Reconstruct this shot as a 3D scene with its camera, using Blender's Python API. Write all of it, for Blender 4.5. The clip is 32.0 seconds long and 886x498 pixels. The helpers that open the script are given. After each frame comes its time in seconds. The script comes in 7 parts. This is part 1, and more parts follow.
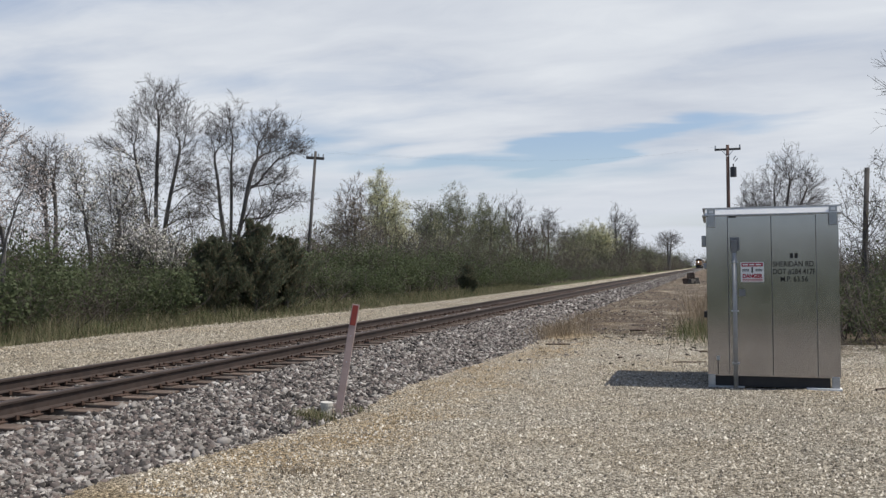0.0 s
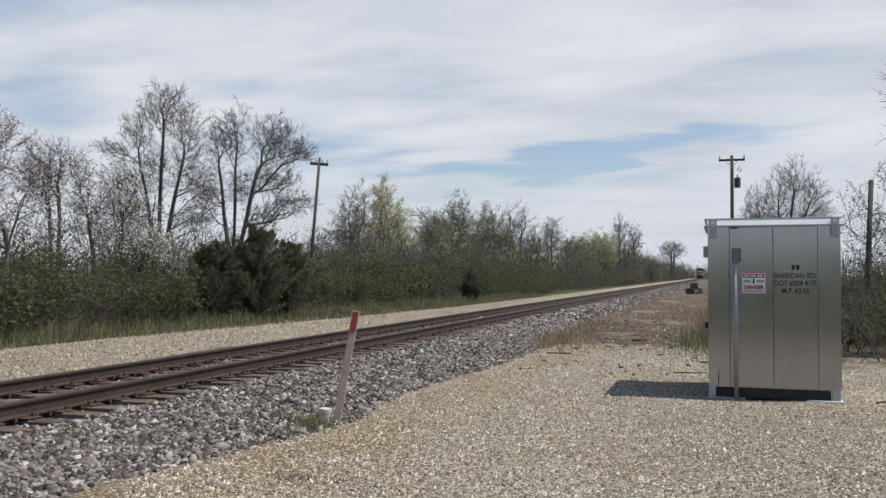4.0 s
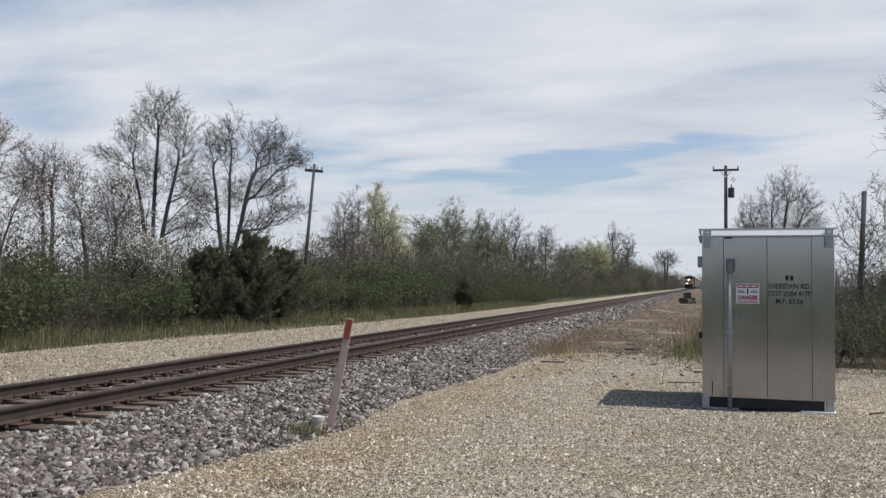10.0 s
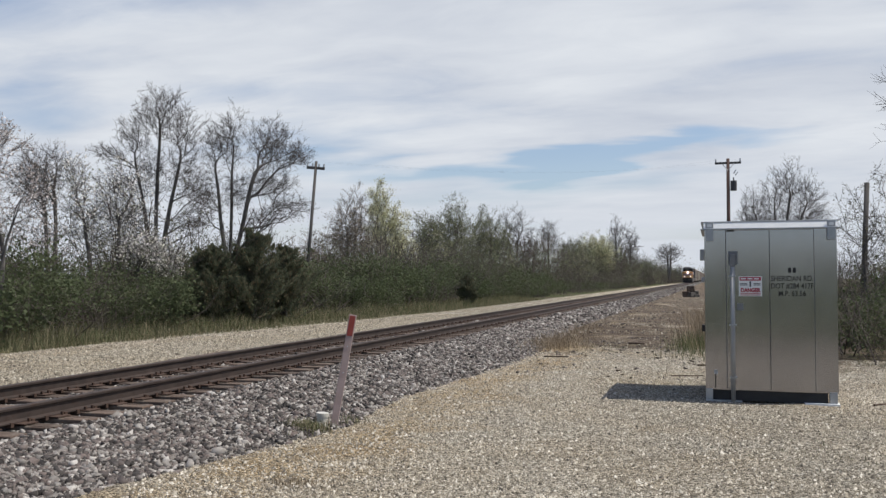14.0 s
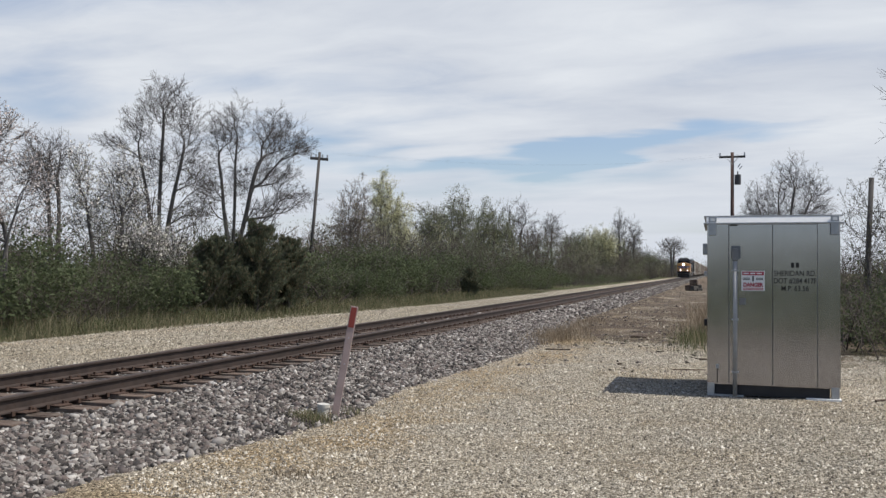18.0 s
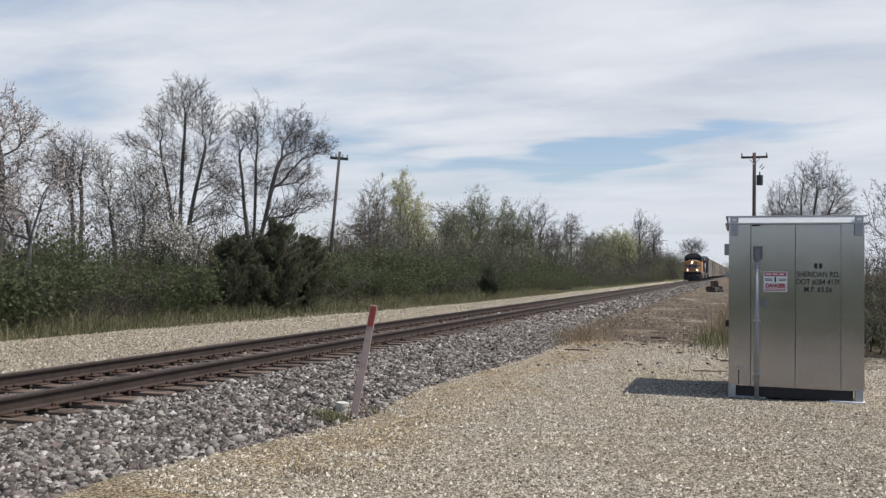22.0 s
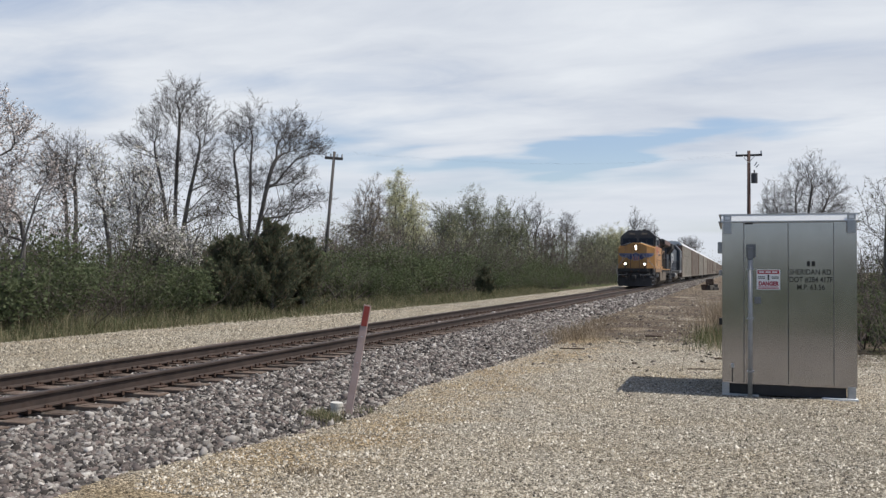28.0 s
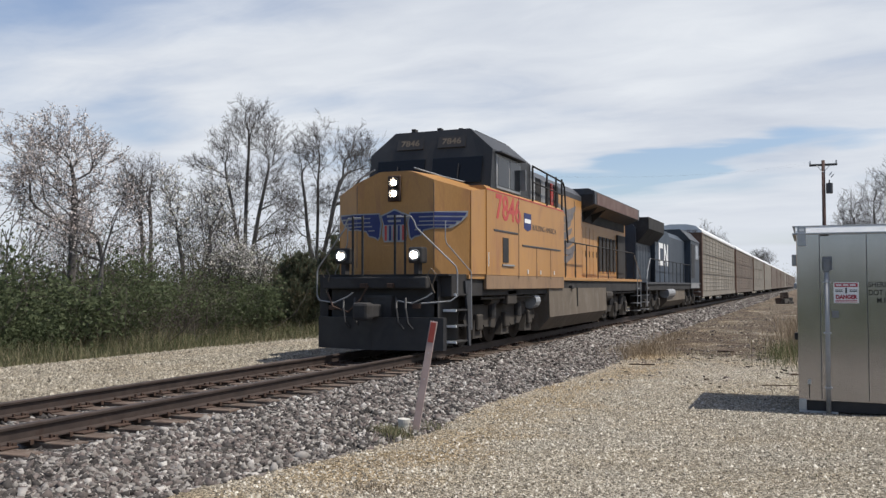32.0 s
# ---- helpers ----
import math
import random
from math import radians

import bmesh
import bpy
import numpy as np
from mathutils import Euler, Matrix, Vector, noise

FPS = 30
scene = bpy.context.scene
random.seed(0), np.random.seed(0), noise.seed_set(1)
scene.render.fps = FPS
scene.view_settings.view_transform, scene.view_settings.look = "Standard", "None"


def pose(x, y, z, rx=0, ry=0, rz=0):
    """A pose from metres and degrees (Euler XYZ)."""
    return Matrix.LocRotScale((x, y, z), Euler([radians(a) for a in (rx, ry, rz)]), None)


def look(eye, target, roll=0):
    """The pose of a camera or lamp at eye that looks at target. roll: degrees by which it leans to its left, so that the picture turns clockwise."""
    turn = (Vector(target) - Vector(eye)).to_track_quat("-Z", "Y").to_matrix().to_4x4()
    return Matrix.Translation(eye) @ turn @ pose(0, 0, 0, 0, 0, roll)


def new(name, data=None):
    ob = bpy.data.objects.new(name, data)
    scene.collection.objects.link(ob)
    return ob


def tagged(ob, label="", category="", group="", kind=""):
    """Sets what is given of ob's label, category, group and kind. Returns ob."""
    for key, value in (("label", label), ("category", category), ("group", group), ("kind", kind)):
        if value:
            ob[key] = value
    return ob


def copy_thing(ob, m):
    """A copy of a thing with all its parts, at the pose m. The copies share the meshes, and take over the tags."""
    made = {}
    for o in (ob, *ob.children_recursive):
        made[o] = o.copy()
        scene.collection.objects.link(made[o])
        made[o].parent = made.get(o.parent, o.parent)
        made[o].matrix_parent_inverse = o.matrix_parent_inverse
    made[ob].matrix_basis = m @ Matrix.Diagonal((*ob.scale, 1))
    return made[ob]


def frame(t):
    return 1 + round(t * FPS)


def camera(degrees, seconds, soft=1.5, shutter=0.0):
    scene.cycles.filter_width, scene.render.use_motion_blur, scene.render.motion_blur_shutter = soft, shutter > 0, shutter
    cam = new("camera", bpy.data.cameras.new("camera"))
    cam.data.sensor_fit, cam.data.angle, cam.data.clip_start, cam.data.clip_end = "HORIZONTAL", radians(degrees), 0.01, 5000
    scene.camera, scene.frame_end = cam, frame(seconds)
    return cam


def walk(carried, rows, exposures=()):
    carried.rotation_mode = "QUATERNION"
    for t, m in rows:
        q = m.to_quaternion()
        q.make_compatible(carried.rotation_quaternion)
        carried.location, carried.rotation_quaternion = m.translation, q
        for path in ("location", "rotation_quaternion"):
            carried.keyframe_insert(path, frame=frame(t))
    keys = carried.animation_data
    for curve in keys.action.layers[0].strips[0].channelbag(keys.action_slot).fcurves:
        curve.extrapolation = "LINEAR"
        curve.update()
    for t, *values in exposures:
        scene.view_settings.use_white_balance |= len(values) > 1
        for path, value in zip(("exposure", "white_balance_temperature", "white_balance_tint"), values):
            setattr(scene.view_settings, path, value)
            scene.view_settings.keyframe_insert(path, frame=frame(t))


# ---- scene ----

# ---------- camera ----------
cam = camera(53.5, 32.0, soft=1.4)
# seconds, eye x y z, yaw to the left of the track, pitch, roll
PATH = [
    (0, 0.052, -0.422, 1.773, 17.11, 1.23, -0.58),
    (0.5, 0.057, -0.424, 1.770, 17.12, 1.24, -0.41),
    (1, 0.057, -0.424, 1.770, 17.17, 1.02, -0.42),
    (1.5, 0.054, -0.428, 1.777, 16.90, 1.11, -0.61),
    (2, 0.059, -0.415, 1.774, 16.86, 1.36, -0.49),
    (2.5, 0.065, -0.412, 1.783, 17.48, 1.46, -0.35),
    (4.5, 0.083, -0.410, 1.775, 17.37, 2.04, 0.30),
    (5, 0.082, -0.417, 1.776, 18.10, 2.53, 0.17),
    (5.5, 0.077, -0.412, 1.776, 19.12, 2.66, 0.07),
    (6, 0.085, -0.407, 1.777, 19.88, 2.64, -0.05),
    (6.5, 0.090, -0.417, 1.782, 20.03, 2.57, -0.14),
    (7, 0.078, -0.410, 1.778, 20.05, 2.36, -0.07),
    (7.5, 0.071, -0.414, 1.774, 19.14, 2.12, 0.63),
    (8, 0.063, -0.419, 1.779, 18.25, 2.14, 1.15),
    (8.5, 0.064, -0.400, 1.777, 17.70, 2.27, 1.13),
    (9, 0.068, -0.404, 1.777, 17.31, 2.52, 0.96),
    (9.5, 0.070, -0.408, 1.772, 17.07, 2.46, 0.77),
    (10, 0.069, -0.398, 1.782, 16.94, 2.20, 0.53),
    (10.5, 0.074, -0.389, 1.775, 16.95, 2.30, 0.35),
    (11, 0.075, -0.407, 1.780, 17.12, 2.34, 0.24),
    (11.5, 0.077, -0.387, 1.788, 17.37, 2.45, 0.16),
    (12, 0.070, -0.400, 1.778, 17.62, 2.44, 0.04),
    (12.5, 0.070, -0.392, 1.779, 17.64, 2.26, 0.08),
    (13, 0.068, -0.398, 1.776, 17.37, 2.19, 0.20),
    (13.5, 0.067, -0.407, 1.777, 17.27, 2.18, 0.10),
    (14, 0.080, -0.410, 1.778, 17.12, 1.94, -0.05),
    (14.5, 0.080, -0.386, 1.777, 16.92, 1.46, 0.06),
    (16.5, 0.071, -0.387, 1.775, 17.57, 1.70, 0.58),
    (17, 0.074, -0.388, 1.776, 17.54, 1.45, 0.35),
    (17.5, 0.078, -0.387, 1.777, 17.32, 1.34, 0.34),
    (18, 0.086, -0.389, 1.784, 17.32, 1.40, 0.41),
    (18.5, 0.075, -0.393, 1.775, 17.66, 1.63, 0.44),
    (19, 0.076, -0.395, 1.781, 18.01, 1.69, 0.19),
    (19.5, 0.076, -0.384, 1.773, 18.07, 1.65, 0.12),
    (20, 0.079, -0.381, 1.773, 18.15, 1.46, -0.14),
    (20.5, 0.079, -0.382, 1.772, 18.60, 1.54, -0.10),
    (21, 0.085, -0.387, 1.779, 19.15, 1.86, 0.03),
    (21.5, 0.076, -0.387, 1.777, 19.09, 1.54, 0.34),
    (22, 0.079, -0.377, 1.774, 18.58, 1.39, 0.66),
    (22.5, 0.084, -0.377, 1.774, 18.68, 1.52, 0.76),
    (23, 0.081, -0.372, 1.772, 18.92, 1.85, 0.82),
    (23.5, 0.089, -0.371, 1.777, 19.06, 2.06, 0.74),
    (24, 0.096, -0.395, 1.784, 19.21, 1.98, 0.41),
    (24.5, 0.104, -0.400, 1.783, 19.29, 1.61, 0.38),
    (25, 0.100, -0.399, 1.777, 19.26, 1.45, 0.77),
    (25.5, 0.106, -0.393, 1.781, 19.19, 1.41, 1.05),
    (27.5, 0.107, -0.383, 1.782, 18.90, 1.23, 0.46),
    (28, 0.111, -0.374, 1.777, 18.31, 1.35, 0.38),
    (28.5, 0.110, -0.387, 1.778, 18.32, 1.54, 0.27),
    (29, 0.107, -0.375, 1.776, 18.66, 1.45, 0.27),
    (29.5, 0.113, -0.383, 1.775, 19.05, 1.50, 0.16),
    (30, 0.109, -0.366, 1.777, 19.56, 1.49, 0.15),
    (30.5, 0.112, -0.367, 1.782, 20.35, 1.42, 0.13),
    (31, 0.102, -0.357, 1.776, 20.80, 1.46, 0.03),
    (31.5, 0.102, -0.353, 1.773, 21.32, 1.90, 0.04),
    (32, 0.113, -0.366, 1.780, 22.61, 2.36, -0.09),
]


def eye_pose(x, y, z, yaw, pitch, roll):
    cy, sy, cp, sp = math.cos(radians(yaw)), math.sin(radians(yaw)), math.cos(radians(pitch)), math.sin(radians(pitch))
    return look((x, y, z), (x - sy * cp, y + cy * cp, z + sp), roll)


walk(cam, [(r[0], eye_pose(*r[1:])) for r in PATH], exposures=[(0.0, 0.0), (14.0, 0.0), (20.0, 0.05), (32.0, 0.09)])

# ---------- plan, in metres; y runs along the track ----------
XT = -7.78            # centre line of the track
RAIL = 0.43           # top of the rails
GAUGE = 0.7525        # half the distance between the rail heads
SPEED = 14.9          # the train, metres a second
NOSE32 = 16.4        # nose of the leading locomotive at the end
SUN = Vector((1.42, 0.2, 2.55)).normalized()


def toe(y):
    return float(np.interp(y, [-40, -5, 6, 8, 9.5, 12.2, 15.5, 19, 31, 60, 200], [-5.9, -5.6, -4.98, -4.5, -4.3, -4.5, -4.2, -4.0, -4.8, -4.7, -4.7]))


# ---------- sky and sun ----------
def build_sky():
    w = bpy.data.worlds.new("sky")
    scene.world = w
    w.use_nodes = True
    nt = w.node_tree
    nt.nodes.clear()
    N, L = nt.nodes.new, nt.links.new

    def op(kind, a, b=None, clamp=False):
        n = N("ShaderNodeMath")
        n.operation, n.use_clamp = kind, clamp
        for i, v in enumerate((a, b)):
            if v is None:
                continue
            if isinstance(v, (int, float)):
                n.inputs[i].default_value = v
            else:
                L(v, n.inputs[i])
        return n.outputs[0]

    tc = N("ShaderNodeTexCoord")
    sep = N("ShaderNodeSeparateXYZ")
    L(tc.outputs["Generated"], sep.inputs[0])
    x, y, z = sep.outputs
    zz = op("ADD", op("MAXIMUM", z, 0.0), 0.10)
    u, v = op("DIVIDE", x, zz), op("DIVIDE", y, zz)
    com = N("ShaderNodeCombineXYZ")
    L(u, com.inputs[0]), L(op("MULTIPLY", v, 1.0), com.inputs[1])

    def cloud(scale, offset, detail, rough, dist):
        mp = N("ShaderNodeMapping")
        mp.inputs["Location"].default_value = offset
        mp.inputs["Rotation"].default_value = (0, 0, radians(14))
        mp.inputs["Scale"].default_value = (0.6, 1.0, 1.0)
        L(com.outputs[0], mp.inputs[0])
        n = N("ShaderNodeTexNoise")
        n.inputs["Scale"].default_value, n.inputs["Detail"].default_value = scale, detail
        n.inputs["Roughness"].default_value, n.inputs["Distortion"].default_value = rough, dist
        L(mp.outputs[0], n.inputs["Vector"])
        return n.outputs[0]

    big = cloud(0.6, (3.1, 1.7, 0), 3, 0.45, 0.2)
    fine = cloud(1.7, (7.3, 4.1, 0), 4, 0.45, 0.3)
    # a clear streak low in the sky, ahead of the viewer
    elev = op("ARCTANGENT", op("DIVIDE", z, op("SQRT", op("ADD", op("MULTIPLY", x, x), op("MULTIPLY", y, y)))))
    az = op("ARCTANGENT", op("DIVIDE", x, op("MAXIMUM", y, 0.02)))
    bow = op("ADD", az, 0.30)
    mid = op("ADD", op("MULTIPLY", op("MULTIPLY", bow, bow), 0.25), 0.122)
    wob = op("MULTIPLY", op("SUBTRACT", fine, 0.5), 0.09)
    off = op("DIVIDE", op("ADD", op("SUBTRACT", elev, mid), wob), 0.011)
    streak = op("EXPONENT", op("MULTIPLY", op("MULTIPLY", off, off), -1.0))
    side = op("DIVIDE", op("ADD", az, 0.12), 0.24)
    streak = op("MULTIPLY", streak, op("EXPONENT", op("MULTIPLY", op("MULTIPLY", side, side), -1.0)))
    wisp = cloud(4.2, (1.9, 8.3, 0), 7, 0.62, 0.5)
    # toward the horizon the sheet runs together
    calm = op("MULTIPLY", op("SUBTRACT", elev, 0.015), 7.5, True)
    fine = op("ADD", op("MULTIPLY", op("SUBTRACT", fine, 0.52), calm), 0.52)
    wisp = op("ADD", op("MULTIPLY", op("SUBTRACT", wisp, 0.5), calm), 0.5)
    cover = op("ADD", op("ADD", op("MULTIPLY", big, 0.56), op("MULTIPLY", fine, 0.34)), op("MULTIPLY", wisp, 0.10))
    ramp = N("ShaderNodeMapRange")
    ramp.interpolation_type = "SMOOTHSTEP"
    ramp.inputs["From Min"].default_value, ramp.inputs["From Max"].default_value = 0.30, 0.52
    ramp.inputs["To Min"].default_value, ramp.inputs["To Max"].default_value = 0.10, 1.0
    # seen from below, the sheet thins toward the zenith
    thin = op("ADD", op("MULTIPLY", op("SUBTRACT", elev, 0.36), 0.75, True), op("MULTIPLY", op("SUBTRACT", -0.05, y), 0.32, True))
    # a thinner patch of the sheet to the west
    pa, pe = op("DIVIDE", op("ADD", az, 0.74), 0.20), op("DIVIDE", op("SUBTRACT", elev, 0.29), 0.06)
    gap = op("EXPONENT", op("MULTIPLY", op("ADD", op("MULTIPLY", pa, pa), op("MULTIPLY", pe, pe)), -1.0))
    L(op("SUBTRACT", op("SUBTRACT", op("SUBTRACT", cover, thin), op("MULTIPLY", streak, 0.31)), op("MULTIPLY", gap, 0.08)), ramp.inputs[0])
    sky = N("ShaderNodeTexSky")
    sky.sky_type, sky.sun_disc = "NISHITA", False
    sky.sun_elevation, sky.sun_rotation = math.asin(SUN.z), math.atan2(SUN.x, SUN.y)
    sky.air_density, sky.dust_density = 1.0, 1.2
    tint = N("ShaderNodeMix")
    tint.data_type = "RGBA"
    tint.inputs[6].default_value, tint.inputs[7].default_value = (0.55, 0.595, 0.68, 1), (0.735, 0.77, 0.82, 1)
    L(op("MULTIPLY", op("SUBTRACT", op("ADD", op("MULTIPLY", fine, 0.7), op("MULTIPLY", wisp, 0.3)), 0.34), 3.4, True), tint.inputs[0])
    b1, b2, mix, out = N("ShaderNodeBackground"), N("ShaderNodeBackground"), N("ShaderNodeMixShader"), N("ShaderNodeOutputWorld")
    clear = N("ShaderNodeMix")
    clear.data_type, clear.blend_type = "RGBA", "MULTIPLY"
    clear.inputs[0].default_value, clear.inputs[7].default_value = 1.0, (0.95, 0.965, 1.03, 1)
    L(sky.outputs[0], clear.inputs[6])
    L(clear.outputs[2], b1.inputs[0])
    b1.inputs[1].default_value = 0.125
    L(tint.outputs[2], b2.inputs[0])
    b2.inputs[1].default_value = 1.0
    L(ramp.outputs[0], mix.inputs[0]), L(b1.outputs[0], mix.inputs[1]), L(b2.outputs[0], mix.inputs[2])
    L(mix.outputs[0], out.inputs[0])


build_sky()
sun = new("sun", bpy.data.lights.new("sun", "SUN"))
sun.data.energy, sun.data.angle, sun.data.color = 4.6, radians(0.6), (1.0, 0.95, 0.87)
sun.matrix_world = look(SUN * 50, (0, 0, 0))


# ---------- materials ----------
class Nodes:
    """A node material under construction."""

    def __init__(self, name):
        self.m = bpy.data.materials.new(name)
        self.m.use_nodes = True
        self.nt = self.m.node_tree
        self.p = self.nt.nodes["Principled BSDF"]

    def n(self, kind, **values):
        node = self.nt.nodes.new("ShaderNode" + kind)
        for k, v in values.items():
            node.inputs[k.replace("_", " ")].default_value = v
        return node

    def link(self, a, b):
        self.nt.links.new(a, b)

    def coord(self, kind="Object"):
        if kind == "Position":
            return self.n("NewGeometry").outputs["Position"]
        return self.n("TexCoord").outputs[kind]

    def noise(self, vec, scale, detail=4.0, rough=0.55, dist=0.0):
        t = self.n("TexNoise", Scale=scale, Detail=detail, Roughness=rough, Distortion=dist)
        self.link(vec, t.inputs["Vector"])
        return t.outputs[0]

    def cells(self, vec, scale, feature="F1", rand=1.0):
        t = self.n("TexVoronoi", Scale=scale, Randomness=rand)
        t.feature = feature
        self.link(vec, t.inputs["Vector"])
        return t

    def math(self, kind, a, b=0.0, clamp=False):
        t = self.n("Math")
        t.operation, t.use_clamp = kind, clamp
        for i, v in enumerate((a, b)):
            if isinstance(v, (int, float)):
                t.inputs[i].default_value = v
            else:
                self.link(v, t.inputs[i])
        return t.outputs[0]

    def ramp(self, fac, stops):
        t = self.n("ValToRGB")
        el = t.color_ramp.elements
        while len(el) < len(stops):
            el.new(0.5)
        for e, (pos, c) in zip(el, stops):
            e.position, e.color = pos, (*c, 1)
        self.link(fac, t.inputs[0])
        return t.outputs[0]

    def mix(self, fac, a, b, kind="MIX"):
        t = self.n("Mix")
        t.data_type, t.blend_type = "RGBA", kind
        for i, v in ((0, fac), (6, a), (7, b)):
            if isinstance(v, (int, float)):
                t.inputs[i].default_value = v
            elif isinstance(v, tuple):
                t.inputs[i].default_value = (*v, 1)
            else:
                self.link(v, t.inputs[i])
        return t.outputs[2]

    def bump(self, height, strength=0.5, distance=0.02, normal=None):
        t = self.n("Bump", Strength=strength, Distance=distance)
        self.link(height, t.inputs["Height"])
        if normal is not None:
            self.link(normal, t.inputs["Normal"])
        return t.outputs[0]

    def done(self, color, rough=0.8, metal=0.0, normal=None, spec=0.4):
        p = self.p
        for key, v in (("Base Color", color), ("Roughness", rough), ("Metallic", metal), ("Specular IOR Level", spec)):
            if isinstance(v, (int, float)):
                p.inputs[key].default_value = v
            elif isinstance(v, tuple):
                p.inputs[key].default_value = (*v, 1)
            else:
                self.link(v, p.inputs[key])
        if normal is not None:
            self.link(normal, p.inputs["Normal"])
        return self.m


def surface(name, a, b, scale=3.0, fine=40.0, rough=0.75, metal=0.0, bump=0.25, dist=0.004, grime=None, spec=0.4, rand=0.0, streak=1.0):
    """Paint, wood or metal: two colours mixed by broad patches, fine grain, and grime that settles in patches."""
    k = Nodes(name)
    vec = k.coord("Object")
    if streak != 1.0:
        mp = k.n("Mapping", Scale=(1, 1, streak))
        k.link(vec, mp.inputs[0])
        vec = mp.outputs[0]
    broad, grain = k.noise(vec, scale, 5.0, 0.6), k.noise(vec, fine, 3.0, 0.6)
    col = k.mix(k.math("MULTIPLY", k.math("SUBTRACT", broad, 0.3), 2.4, True), a, b)
    val = k.math("ADD", k.math("MULTIPLY", grain, 0.36), 0.82)
    if rand:
        r = k.n("ObjectInfo").outputs["Random"]
        val = k.math("MULTIPLY", val, k.math("ADD", k.math("MULTIPLY", r, rand), 1.0 - rand / 2))
    hsv = k.n("HueSaturation")
    k.link(val, hsv.inputs["Value"]), k.link(col, hsv.inputs["Color"])
    col = hsv.outputs[0]
    if grime:
        dirt = k.noise(vec, scale * 2.3, 8.0, 0.68, 0.6)
        col = k.mix(k.math("MULTIPLY", k.math("SUBTRACT", dirt, 0.52), 5.0, True), col, grime)
    r = k.math("ADD", k.math("MULTIPLY", grain, 0.24), rough - 0.12)
    return k.done(col, r, metal, k.bump(grain, bump, dist), spec)


def leafy(name, stops, rough=0.6, trans=0.25):
    k = Nodes(name)
    rnd = k.n("NewGeometry").outputs["Random Per Island"]
    col = k.ramp(rnd, stops)
    k.p.inputs["Transmission Weight"].default_value = 0.0
    m = k.done(col, rough, 0.0, None, 0.06)
    tr, add = k.n("BsdfTranslucent"), k.n("MixShader", Fac=trans)
    k.link(col, tr.inputs[0])
    out = k.nt.nodes["Material Output"]
    k.link(k.p.outputs[0], add.inputs[1]), k.link(tr.outputs[0], add.inputs[2]), k.link(add.outputs[0], out.inputs[0])
    return m


def stone_mat(name, stops, rough=0.85, fine=60.0):
    k = Nodes(name)
    vec = k.coord("Position")
    rnd = k.n("NewGeometry").outputs["Random Per Island"]
    col = k.ramp(rnd, stops)
    g = k.noise(vec, fine, 4.0, 0.65)
    val = k.n("HueSaturation")
    k.link(k.math("ADD", k.math("MULTIPLY", g, 0.7), 0.65), val.inputs["Value"]), k.link(col, val.inputs["Color"])
    return k.done(val.outputs[0], rough, 0.0, k.bump(g, 0.4, 0.006), 0.3)


